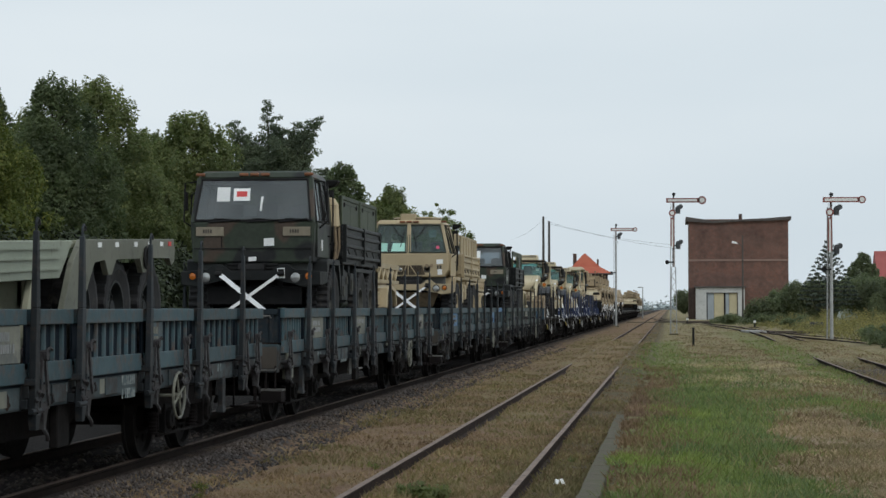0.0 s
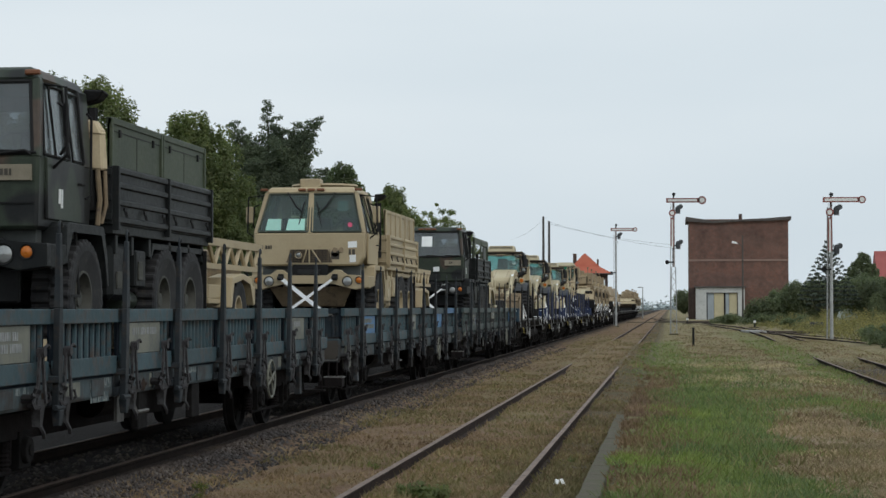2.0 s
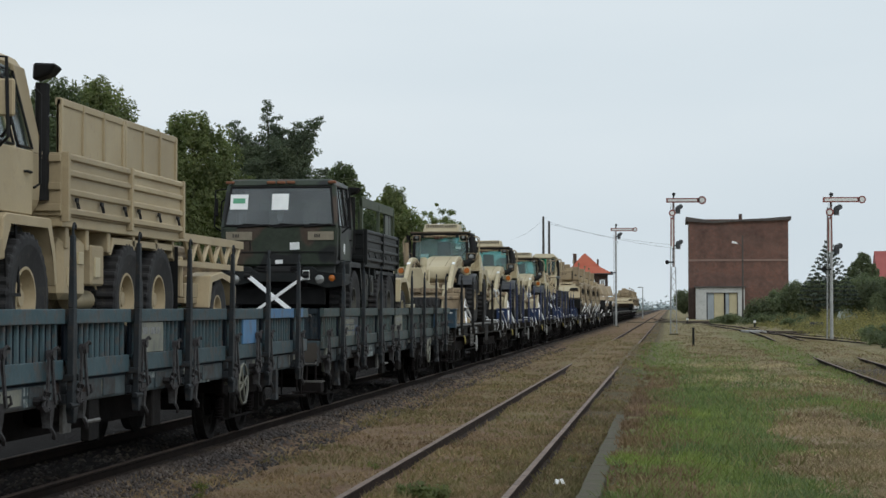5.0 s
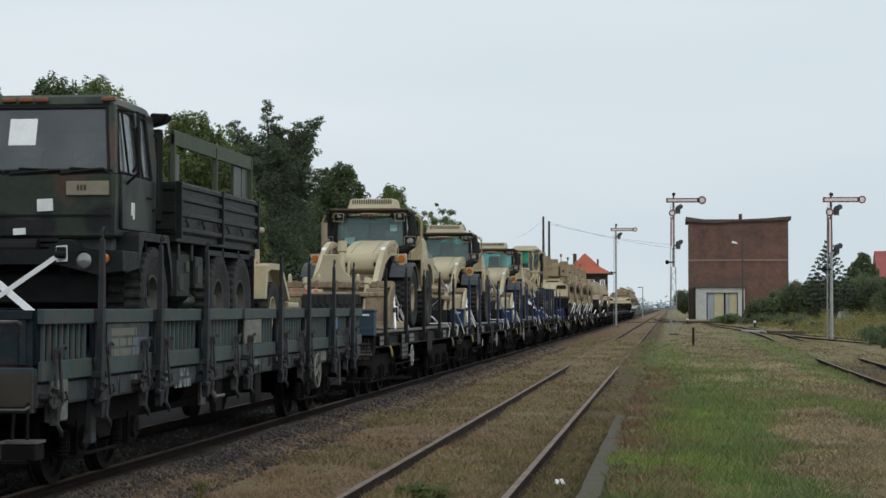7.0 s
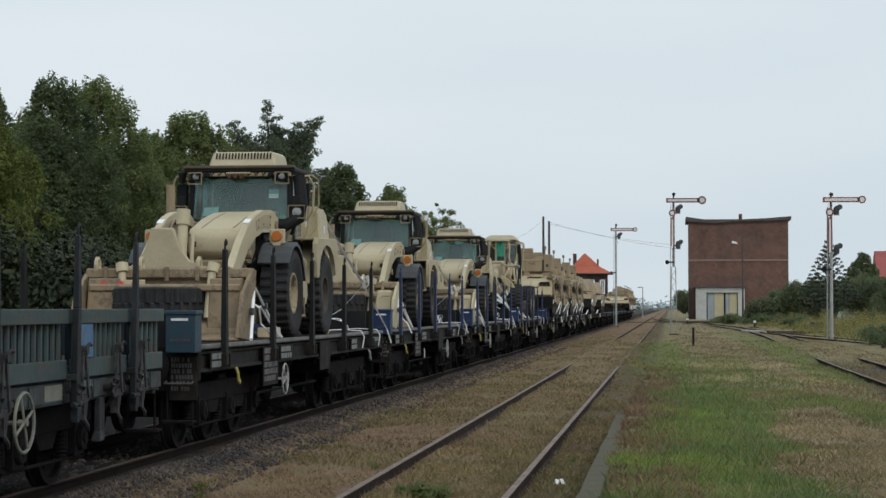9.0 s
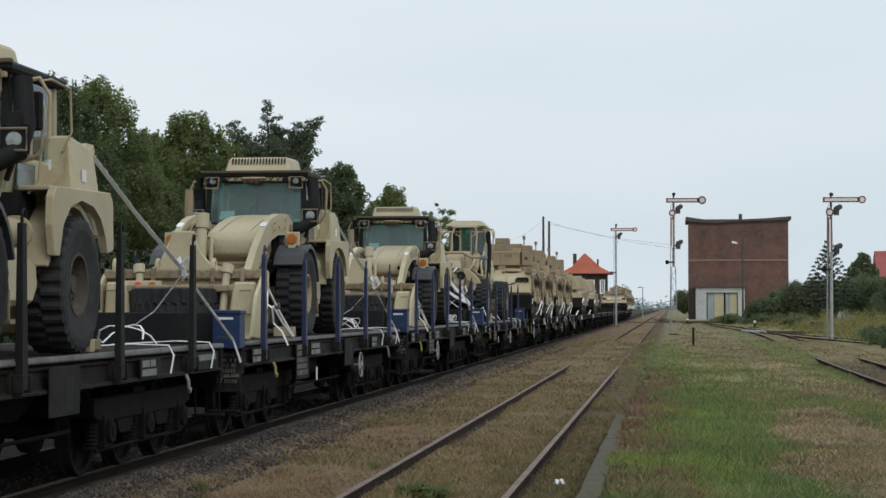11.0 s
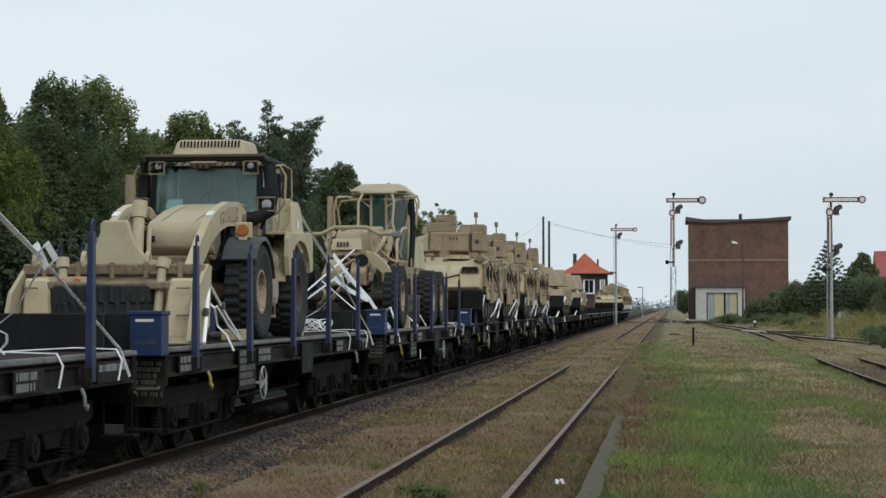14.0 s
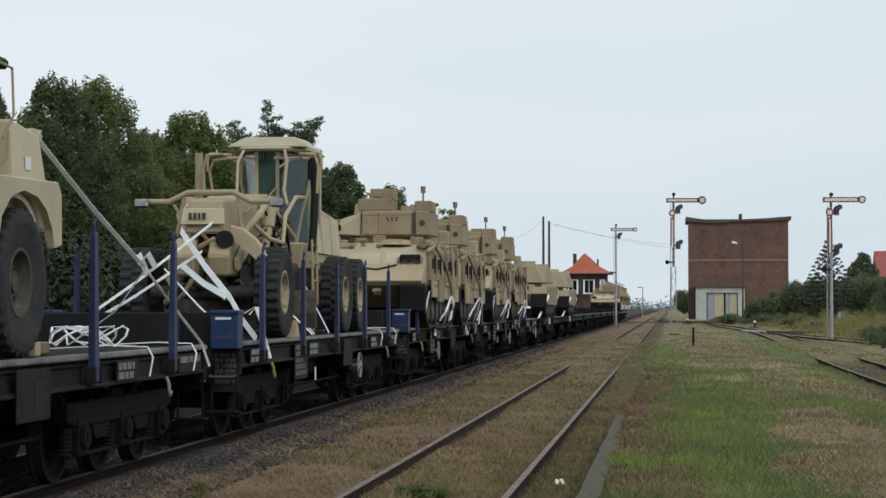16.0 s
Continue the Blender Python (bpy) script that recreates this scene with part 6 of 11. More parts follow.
roll(stake_wagon("weathered teal stake wagon carrying a camouflaged truck", [(0, 0.55, 1.0, CREAM_PANEL, 2), (2, 0.35, 1.2, CREAM_PANEL, 1), (6, 0.5, 0.9, CREAM_PANEL, 1)], seed=2, stakes=STAKES_TWO), STAKE_Y[1])
roll(stake_wagon("teal stake wagon with a bright blue panel carrying a tan truck", [(0, 0.45, 1.45, BLUE_FADED, 2), (3, 0.3, 0.95, CREAM_PANEL, 1), (5, 0.9, 0.8, BLUE_FADED, 0)], seed=3), STAKE_Y[2])
roll(stake_wagon("rust-streaked teal stake wagon with one stake missing", [(0, 0.45, 1.5, TEAL_LOW, 3), (0, 1.35, 0.5, BLUE_LOW, 0), (3, 0.15, 1.0, CREAM_PANEL, 1), (6, 0.2, 0.5, BLUE_FADED, 0)], missing=(3,), seed=4, stakes=STAKES_END, board=TEAL_GREEN), STAKE_Y[3])
for k, y in enumerate(FLAT_Y):
    lab = ("dark grey six-axle flat wagon with black stakes" if k == 0 else "dark grey six-axle flat wagon with navy blue stakes") if k < 8 else "empty dark six-axle flat wagon"
    roll(flat_wagon(lab, BLACK if k == 0 else NAVY, seed=20 + k, posts=k < 5, far=k > 6, brake_y=9.3 if k % 2 else 4.85, box_paint=BOX_TEAL if k == 0 else None), y)

# ---------------- vehicles on the train ----------------


def road_wheel(parent, key, at, r, width, rim_paint, side=1, hub=0.5, lugs=32, label=""):
    """A big-lugged tyre with its rim as a part of it. The outer face looks along +x (side 1) or -x."""
    def tyre(bm):
        h = width / 2
        n = lugs * 4
        rings = []
        for k in range(n):
            t = 2 * math.pi * k / n
            near, far = k % 4 < 2, (k + 2) % 4 < 2
            lo = r * 0.945
            prof = [(r * hub, -h * 0.8), (r * 0.80, -h), (r * 0.92 if near else r * 0.90, -h * 0.98), (r * 0.99 if near else lo, -h * 0.90), (r if near else lo, -h * 0.05), (r if far else lo, h * 0.05), (r * 0.99 if far else lo, h * 0.90), (r * 0.92 if far else r * 0.90, h * 0.98), (r * 0.80, h), (r * hub, h * 0.8)]
            rings.append([bm.verts.new((x, q * math.cos(t), q * math.sin(t))) for q, x in prof])
        for i in range(n):
            p, q = rings[i], rings[(i + 1) % n]
            for k in range(10):
                j = (k + 1) % 10
                bm.faces.new((p[k], p[j], q[j], q[k]))

    def rim(bm):
        h = width / 2
        q = r * hub
        lathe(bm, [(q * 1.02, h * 0.84), (q * 1.02, h * 0.55), (q * 0.90, h * 0.50), (q * 0.86, h * 0.15), (0.02, h * 0.22), (0.02, h * 0.30), (q * 0.55, h * 0.34), (q * 0.80, h * 0.30), (q * 0.93, h * 0.84)], 28)
        cyl(bm, (h * 0.2, 0, 0), (h * 0.62, 0, 0), q * 0.34, q * 0.28, 14)
        for k in range(8):
            t = k * math.pi / 4
            cyl(bm, (h * 0.3, q * 0.6 * math.cos(t), q * 0.6 * math.sin(t)), (h * 0.42, q * 0.6 * math.cos(t), q * 0.6 * math.sin(t)), q * 0.06, n=6)
    m = at if side > 0 else at @ Matrix.Rotation(math.pi, 4, "Z")
    t = piece(key + "tyre", "wheel", RUBBER, parent, tyre, m, label)
    piece(key + "rim" + rim_paint.name, "rim", rim_paint, t, rim, Matrix(), "painted steel rim", smooth=True)
    return t


def lamp_round(name, parent, at, r, lens, housing, depth=0.06):
    """A round lamp facing the front: housing ring and lens."""
    x, y, z = at
    h = made(name, housing, parent, lambda bm: lathe(bm, [(r, y), (r * 1.18, y - 0.01), (r * 1.18, y + depth), (r, y + depth)], 18, "y", (x, 0, z)), smooth=True)
    made("lens", lens, h, lambda bm: lathe(bm, [(0.003, y - 0.012), (r * 0.6, y - 0.004), (r, y + 0.012), (r, y + 0.03), (0.003, y + 0.03)], 16, "y", (x, 0, z)), smooth=True)
    return h


def slab(bm, quad, thick):
    """A sheet from four corners, with thickness along its normal."""
    q = [Vector(p) for p in quad]
    n = (q[1] - q[0]).cross(q[3] - q[0]).normalized() * thick
    hexa(bm, [p for p in q], [p + n for p in q])


def lash(name, parent, pts, width=0.055, side=(1, 0, 0), label="white lashing strap"):
    return made(name, STRAP, parent, lambda bm: band(bm, pts, width, 0.012, side), label)


GRILLE_BROWN = paint("brown_grille_mesh", (0.075, 0.056, 0.036), (0.11, 0.084, 0.056), 3.0, 30, 0.8)
# near-black olive for lower truck parts and trailer rims
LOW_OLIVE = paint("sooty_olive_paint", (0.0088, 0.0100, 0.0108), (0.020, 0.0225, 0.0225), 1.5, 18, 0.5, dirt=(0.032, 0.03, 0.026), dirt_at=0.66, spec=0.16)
UPPER_GREEN = paint("green_board_paint", (0.036, 0.050, 0.030), (0.056, 0.070, 0.042), 1.5, 18, 0.6, dirt=(0.09, 0.085, 0.06), dirt_at=0.66)


PLATE_DULL = paint("dusty_tan_plate", (0.20, 0.175, 0.130), (0.25, 0.22, 0.165), 6.0, 30, 0.8, bump=0)
MARKER_BROWN = paint("dark_brown_marker_lens", (0.075, 0.030, 0.020), (0.105, 0.046, 0.030), 8.0, 40, 0.4, bump=0)
DUSTY_RIM = paint("dusty_olive_rim_paint", (0.045, 0.048, 0.040), (0.085, 0.082, 0.070), 4.0, 18, 0.75, dirt=(0.03, 0.028, 0.025), dirt_at=0.6)


def cargo_truck(label, body, bed, desert, uppers="full", seed=1, long=1.0):
    """A cab-over six-wheel army cargo truck; the front is at y = 0 and looks along -y."""
    t = thing("army_truck", label, "truck", "army trucks")
    rim = TAN if desert else DUSTY_RIM
    gl = GLASS_TRUCK if desert else GLASS_DARK
    W, WT = (1.09, 0.885) if desert else (1.05, 0.96)                # half widths at the waist and the roof
    ZB, ZW, ZT, ZR = (1.30, 1.93, 2.69, 2.82) if desert else (1.24, 1.93, 2.65, 2.79)
    YB = 1.95
    # lower cab
    made("cab_body", body, t, lambda bm: (prism(bm, [(-W * 0.86, ZB), (W * 0.86, ZB), (W * 0.97, ZB + 0.16), (W, ZW), (-W, ZW), (-W * 0.97, ZB + 0.16)], "y", 0.0, YB),) if desert else hexa(bm, [(-W * 0.97, 0.06, ZB), (W * 0.97, 0.06, ZB), (W * 0.97, YB, ZB), (-W * 0.97, YB, ZB)], [(-W, 0.0, ZW), (W, 0.0, ZW), (W, YB, ZW), (-W, YB, ZW)]), bevel=0.03)
    made("cab_floor", INTERIOR, t, lambda bm: box(bm, -0.95, 0.25, 1.0, 0.95, YB - 0.1, ZB + 0.02))
    # roof
    made("roof", body, t, lambda bm: (
        hexa(bm, [(-WT - 0.02, 0.20, ZT), (WT + 0.02, 0.20, ZT), (WT + 0.02, YB, ZT), (-WT - 0.02, YB, ZT)], [(-WT + 0.06, 0.32, ZR), (WT - 0.06, 0.32, ZR), (WT - 0.06, YB - 0.05, ZR), (-WT + 0.06, YB - 0.05, ZR)]),), bevel=0.04)
    # pillars: front, middle of the doors, rear wall
    for s in (-1, 1):
        made("pillar", body, t, lambda bm: hexa(bm, [(s * W, 0.0, ZW - 0.02), (s * (W - 0.09), 0.0, ZW - 0.02), (s * (W - 0.09), 0.13, ZW - 0.02), (s * W, 0.13, ZW - 0.02)], [(s * (WT + 0.02), 0.24, ZT + 0.03), (s * (WT - 0.06), 0.24, ZT + 0.03), (s * (WT - 0.06), 0.36, ZT + 0.03), (s * (WT + 0.02), 0.36, ZT + 0.03)]), bevel=0.015)
        made("pillar", body, t, lambda bm: hexa(bm, [(s * W, 1.05, ZW - 0.02), (s * (W - 0.06), 1.05, ZW - 0.02), (s * (W - 0.06), 1.15, ZW - 0.02), (s * W, 1.15, ZW - 0.02)], [(s * (WT + 0.02), 1.05, ZT + 0.03), (s * (WT - 0.04), 1.05, ZT + 0.03), (s * (WT - 0.04), 1.15, ZT + 0.03), (s * (WT + 0.02), 1.15, ZT + 0.03)]), bevel=0.01)
        made("pillar", body, t, lambda bm: hexa(bm, [(s * W, 1.62, ZW - 0.02), (s * (W - 0.06), 1.62, ZW - 0.02), (s * (W - 0.06), YB, ZW - 0.02), (s * W, YB, ZW - 0.02)], [(s * (WT + 0.02), 1.62, ZT + 0.03), (s * (WT - 0.04), 1.62, ZT + 0.03), (s * (WT - 0.04), YB, ZT + 0.03), (s * (WT + 0.02), YB, ZT + 0.03)]), bevel=0.01)
        d = made("door", body, t, lambda bm: hexa(bm, [(s * (W - 0.02), 0.28, 1.34), (s * (W + 0.012), 0.28, 1.34), (s * (W + 0.012), 1.58, 1.34), (s * (W - 0.02), 1.58, 1.34)], [(s * (W - 0.02), 0.20, ZW - 0.01), (s * (W + 0.022), 0.20, ZW - 0.01), (s * (W + 0.022), 1.58, ZW - 0.01), (s * (W - 0.02), 1.58, ZW - 0.01)]), bevel=0.008)
        made("handle", BLACK, d, lambda bm: tube(bm, [(s * (W + 0.02), 1.30, 1.72), (s * (W + 0.05), 1.31, 1.72), (s * (W + 0.05), 1.44, 1.72), (s * (W + 0.02), 1.45, 1.72)], 0.012, 5))
        side = lambda y, f: (s * (W + 0.006 + (WT - W) * f), y + (0.22 * f if y < 0.3 else 0.0), ZW + (ZT - ZW) * f)
        made("window_frame", BLACK, d, lambda bm: [tube(bm, [side(y, f) for y, f in q], 0.013, 6) for q in (
            ((0.15, 0.02), (0.15, 0.97), (1.05, 0.97), (1.05, 0.02), (0.15, 0.02)), ((0.56, 0.02), (0.56, 0.97)), ((1.18, 0.02), (1.18, 0.95), (1.60, 0.95), (1.60, 0.02), (1.18, 0.02)))], "black window frame")
        made("side_window", gl, t, lambda bm: slab(bm, [(s * (W - 0.03), 0.14, ZW), (s * (W - 0.03), 1.62, ZW), (s * (WT - 0.02), 1.62, ZT), (s * (WT - 0.02), 0.36, ZT)], 0.008)).visible_shadow = False
    made("rear_wall", body, t, lambda bm: (box(bm, -W + 0.03, YB - 0.05, ZW, W - 0.03, YB, 2.1), box(bm, -WT, YB - 0.05, 2.1, -0.7, YB, ZT + 0.02), box(bm, 0.7, YB - 0.05, 2.1, WT, YB, ZT + 0.02), box(bm, -0.7, YB - 0.05, 2.5, 0.7, YB, ZT + 0.02)))
    # windscreen
    def pane(a, b):
        f = WT / W
        return [(a, 0.035, ZW + 0.02), (b, 0.035, ZW + 0.02), (b * f, 0.255, ZT - 0.01), (a * f, 0.255, ZT - 0.01)]
    rubber = BLACK if not desert else OLIVE
    for a, b in (((-W + 0.09, -0.03), (0.03, W - 0.09)) if desert else ((-W + 0.07, W - 0.07),)):
        ws = made("windscreen", gl, t, lambda bm: slab(bm, pane(a, b), 0.012), "dark greenish windscreen")
        ws.visible_shadow = False
        q = [Vector(p) + Vector((0, -0.012, 0)) for p in pane(a, b)]
        made("gasket", rubber, ws, lambda bm: [tube(bm, [q[i], q[(i + 1) % 4]], 0.022, 6) for i in range(4)])
    if desert:
        made("pillar", body, t, lambda bm: hexa(bm, [(-0.06, 0.0, ZW - 0.02), (0.06, 0.0, ZW - 0.02), (0.06, 0.07, ZW - 0.02), (-0.06, 0.07, ZW - 0.02)], [(-0.05, 0.23, ZT + 0.03), (0.05, 0.23, ZT + 0.03), (0.05, 0.30, ZT + 0.03), (-0.05, 0.30, ZT + 0.03)]), bevel=0.012)
    # inside
    for x in (-0.62, 0.0, 0.62):
        made("seat", INTERIOR, t, lambda bm: (box(bm, x - 0.22, 0.95, 1.5, x + 0.22, 1.45, 1.72), hexa(bm, [(x - 0.21, 1.38, 1.7), (x + 0.21, 1.38, 1.7), (x + 0.21, 1.52, 1.7), (x - 0.21, 1.52, 1.7)], [(x - 0.19, 1.5, 2.28), (x + 0.19, 1.5, 2.28), (x + 0.19, 1.6, 2.28), (x - 0.19, 1.6, 2.28)])), bevel=0.02)
    made("steering_wheel", BLACK, t, lambda bm: ring_wheel(bm, (0.6, 0.75, 1.98), "y", 0.22, 0.016, 3))
    made("dashboard", INTERIOR, t, lambda bm: box(bm, -W + 0.1, 0.12, 1.85, W - 0.1, 0.42, 1.95), bevel=0.02)
    # papers behind the screen
    if desert:
        for x0, x1 in ((-0.86, -0.56), (-0.46, -0.10)):
            made("paper", MINT, t, lambda bm: slab(bm, [(x0, 0.020, ZW + 0.05), (x1, 0.020, ZW + 0.05), (x1, 0.085, ZW + 0.27), (x0 + 0.04, 0.085, ZW + 0.27)], -0.003), "pale green paper sheet")
        made("sticker", PINK, t, lambda bm: cyl(bm, (0.78, 0.045, 2.08), (0.78, 0.03, 2.08), 0.045, n=14), "round pink sticker")
        made("paper", paint("grey_sheet", (0.30, 0.36, 0.35), (0.34, 0.40, 0.38), 6, 30, 0.7), t, lambda bm: slab(bm, [(0.52, 0.16, ZW + 0.42), (0.72, 0.16, ZW + 0.42), (0.72, 0.22, ZW + 0.62), (0.52, 0.22, ZW + 0.62)], -0.003))
    else:
        spots = ((-0.62, -0.40, 0.34, 0.58), (-0.34, -0.06, 0.35, 0.56)) if seed == 1 else ((-0.90, -0.58, 0.31, 0.58), (-0.15, 0.15, 0.30, 0.59))
        for i, (x0, x1, z0, z1) in enumerate(spots):
            k = 0.22 / 0.7
            p = made("paper", WHITE, t, lambda bm: slab(bm, [(x0, 0.02 + k * z0 - 0.012, ZW + z0), (x1, 0.02 + k * z0 - 0.012, ZW + z0), (x1, 0.02 + k * z1 - 0.012, ZW + z1), (x0, 0.02 + k * z1 - 0.012, ZW + z1)], 0.003), "white paper sheet taped to the screen")
            if i == (1 if seed == 1 else 0):
                made("print_block", RED_MARK if seed == 1 else GREEN_MARK, p, lambda bm: slab(bm, [(x0 + 0.05, 0.004 + k * 0.42, ZW + 0.42), (x1 - 0.05, 0.004 + k * 0.42, ZW + 0.42), (x1 - 0.05, 0.004 + k * 0.51, ZW + 0.51), (x0 + 0.05, 0.004 + k * 0.51, ZW + 0.51)], 0.003))
        if seed == 1:
            made("tape", WHITE, t, lambda bm: slab(bm, [(0.12, 0.055, ZW + 0.18), (0.15, 0.055, ZW + 0.18), (0.17, 0.14, ZW + 0.42), (0.13, 0.14, ZW + 0.42)], 0.003))
    # wipers
    for x0, x1, zt in (((-0.12, -0.28, 0.45), (0.12, 0.30, 0.40)) if desert else ((-0.75, -0.20, 0.03), (-0.1, 0.45, 0.03), (0.45, 0.92, 0.04))):
        if desert:
            made("wiper", BLACK, t, lambda bm: (tube(bm, [(x1 * 1.6, 0.16, ZT + 0.02), (x1, 0.12, ZT - 0.25), (x0 * 1.2, 0.09, ZW + zt - 0.05)], 0.014, 5), tube(bm, [(x1 * 0.4, 0.12, ZT - 0.16), (x0 * 1.8, 0.06, ZW + 0.16)], 0.012, 5)))
        else:
            made("wiper", BLACK, t, lambda bm: (tube(bm, [(x0, -0.01, ZW - 0.01), (x1, -0.01, ZW + zt), (x1 + 0.05, -0.01, ZW + zt - 0.04)], 0.015, 5), tube(bm, [(x0 + 0.1, 0.0, ZW + 0.05), (x1 + 0.1, 0.0, ZW + 0.02)], 0.012, 5)))
    # front face: seam, vents, grille, marker lights
    made("front_panel", body, t, lambda bm: hexa(bm, [(-0.98, 0.075, 1.36), (0.98, 0.075, 1.36), (0.98, 0.12, 1.36), (-0.98, 0.12, 1.36)], [(-1.0, 0.028, 1.60), (1.0, 0.028, 1.60), (1.0, 0.06, 1.60), (-1.0, 0.06, 1.60)]), bevel=0.01)
    if desert:
        g = made("grille", GRILLE_BROWN, t, lambda bm: (hexa(bm, [(-0.45, -0.010, 1.36), (0.45, -0.010, 1.36), (0.45, 0.05, 1.36), (-0.45, 0.05, 1.36)], [(-0.36, -0.010, 1.61), (0.36, -0.010, 1.61), (0.36, 0.05, 1.61), (-0.36, 0.05, 1.61)]),), "brown mesh radiator grille")
        made("grille_mesh", BLACK, g, lambda bm: ([box(bm, -0.36, -0.015, 1.38 + 0.035 * k, 0.36, -0.010, 1.390 + 0.035 * k) for k in range(7)], [box(bm, -0.38 + 0.07 * k, -0.014, 1.36, -0.372 + 0.07 * k, -0.010, 1.61) for k in range(12)]))
        for a, b in ((-0.05, -0.13), (0.0, 0.0), (0.05, 0.22)):
            made("grille_bar", TAN, g, lambda bm: tube(bm, [(a, -0.022, 1.61), (b, -0.022, 1.36)], 0.016, 5))
        made("lower_grille", BLACK, t, lambda bm: box(bm, -0.32, -0.005, 1.12, 0.36, 0.05, 1.32), "dark opening below the grille")
        lamp_round("spot_lamp", t, (-0.20, -0.09, 1.50), 0.055, LAMP, TAN)
        for x in (0.50, 0.62):
            made("lifting_eye", TAN_GRIME, t, lambda bm: cyl(bm, (x, -0.03, 1.60), (x, 0.04, 1.60), 0.05, n=10))
        made("hatch_ring", body, t, lambda bm: (cyl(bm, (0.12, 1.1, ZR - 0.02), (0.12, 1.1, ZR + 0.05), 0.60, 0.58, 22), cyl(bm, (0.12, 1.1, ZR + 0.05), (0.12, 1.1, ZR + 0.085), 0.66, 0.64, 24)), "round roof hatch", smooth=True)
        made("roof_box", body, t, lambda bm: box(bm, -0.26, 0.42, ZR - 0.02, 0.14, 0.75, ZR + 0.17), bevel=0.015)
    else:
        made("vent_slot", BLACK, t, lambda bm: (box(bm, -0.38, 0.055, 1.55, 0.12, 0.07, 1.575),))
        made("grille", BLACK, t, lambda bm: [box(bm, -0.42, 0.07, 1.30 - 0.06 * k - 0.035, 0.42, 0.13, 1.30 - 0.06 * k) for k in range(4)])
        for x0, x1 in ((-0.95, -0.48), (0.52, 0.98)):
            p = made("id_plate", PLATE_DULL, t, lambda bm: box(bm, x0, -0.012, 1.69, x1, 0.02, 1.84), "pale tan plate with a dark marking", bevel=0.004)
            text_bars("marking", p, -0.016, x0 + 0.12, 1.80, 1, 0.15, 0.06, MARK, seed=seed + int(x0 * 10) + 20, face="y")
        made("front_seam", BLACK, t, lambda bm: (box(bm, -0.99, 0.018, 1.475, 0.99, 0.04, 1.49), box(bm, -0.52, 0.0, 1.50, -0.51, 0.03, 1.68)))
    if desert:
        text_bars("marking", t, -0.006, -1.02, 1.69, 1, 0.34, 0.07, MARK, seed=4, face="y")
        text_bars("marking", t, -0.006, 0.76, 1.61, 1, 0.17, 0.10, MARK, seed=9, face="y")
        made("emblem", MARK, t, lambda bm: (box(bm, 0.42, -0.006, 1.42, 0.58, 0.02, 1.54), cyl(bm, (0.5, -0.006, 1.54), (0.5, 0.02, 1.54), 0.08, n=14)), "dark stencilled emblem")
    for x0, z0, w, h in ((0.75, 1.64, 0.17, 0.12), (0.78, 1.36, 0.12, 0.14)) if desert else ((0.20, 1.52, 0.17, 0.13), (-0.06, 1.27, 0.13, 0.07), (0.46, 0.98, 0.12, 0.17)):
        y = -0.16 if z0 < 1.0 else (0.01 if not desert else -0.008)
        made("paper_label", WHITE, t, lambda bm: hexa(bm, [(x0, y, z0), (x0 + w, y, z0 + 0.008), (x0 + w, y + 0.03, z0 + 0.008), (x0, y + 0.03, z0)], [(x0 - 0.004, y, z0 + h), (x0 + w - 0.004, y, z0 + h + 0.008), (x0 + w - 0.004, y + 0.03, z0 + h + 0.008), (x0 - 0.004, y + 0.03, z0 + h)]), "white paper label")
    if not desert:
        for y in (0.62, 0.70):
            made("door_label", WHITE, t, lambda bm: box(bm, W + 0.010, y, 1.50 if y < 0.65 else 1.46, W + 0.026, y + 0.05, 1.64), "white paper label on the door")
    for x in (-0.92, -0.18, 0.0, 0.18, 0.92):
        made("marker_light", AMBER_DULL, t, lambda bm: box(bm, x - 0.075, 0.19, ZT + 0.05, x + 0.075, 0.26, ZT + 0.10), bevel=0.012)
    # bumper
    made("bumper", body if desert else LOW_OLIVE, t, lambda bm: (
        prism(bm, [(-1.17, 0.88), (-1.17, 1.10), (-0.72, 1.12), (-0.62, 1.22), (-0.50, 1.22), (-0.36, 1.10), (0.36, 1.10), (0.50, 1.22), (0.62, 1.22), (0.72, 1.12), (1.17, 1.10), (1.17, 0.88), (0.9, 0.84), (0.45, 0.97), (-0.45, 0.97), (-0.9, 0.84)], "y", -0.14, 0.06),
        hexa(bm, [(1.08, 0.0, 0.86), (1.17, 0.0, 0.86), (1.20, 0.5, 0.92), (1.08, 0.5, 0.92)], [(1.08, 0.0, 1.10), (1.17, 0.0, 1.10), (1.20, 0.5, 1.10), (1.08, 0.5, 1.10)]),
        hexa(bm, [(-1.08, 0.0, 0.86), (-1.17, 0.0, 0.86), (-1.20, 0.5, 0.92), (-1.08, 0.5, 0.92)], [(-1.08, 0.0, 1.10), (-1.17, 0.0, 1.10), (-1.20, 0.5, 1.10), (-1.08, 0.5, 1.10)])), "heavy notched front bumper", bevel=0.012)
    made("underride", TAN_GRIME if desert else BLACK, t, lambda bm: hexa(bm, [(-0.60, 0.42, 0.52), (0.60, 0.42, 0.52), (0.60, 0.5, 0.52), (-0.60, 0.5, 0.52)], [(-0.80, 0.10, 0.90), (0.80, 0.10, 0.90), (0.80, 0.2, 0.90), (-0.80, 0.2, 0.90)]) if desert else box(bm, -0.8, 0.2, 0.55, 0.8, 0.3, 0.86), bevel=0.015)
    for x in (-0.86, 0.86):
        lamp_round("headlight", t, (x * 0.88, -0.15, 1.0), 0.085, LAMP, BLACK)
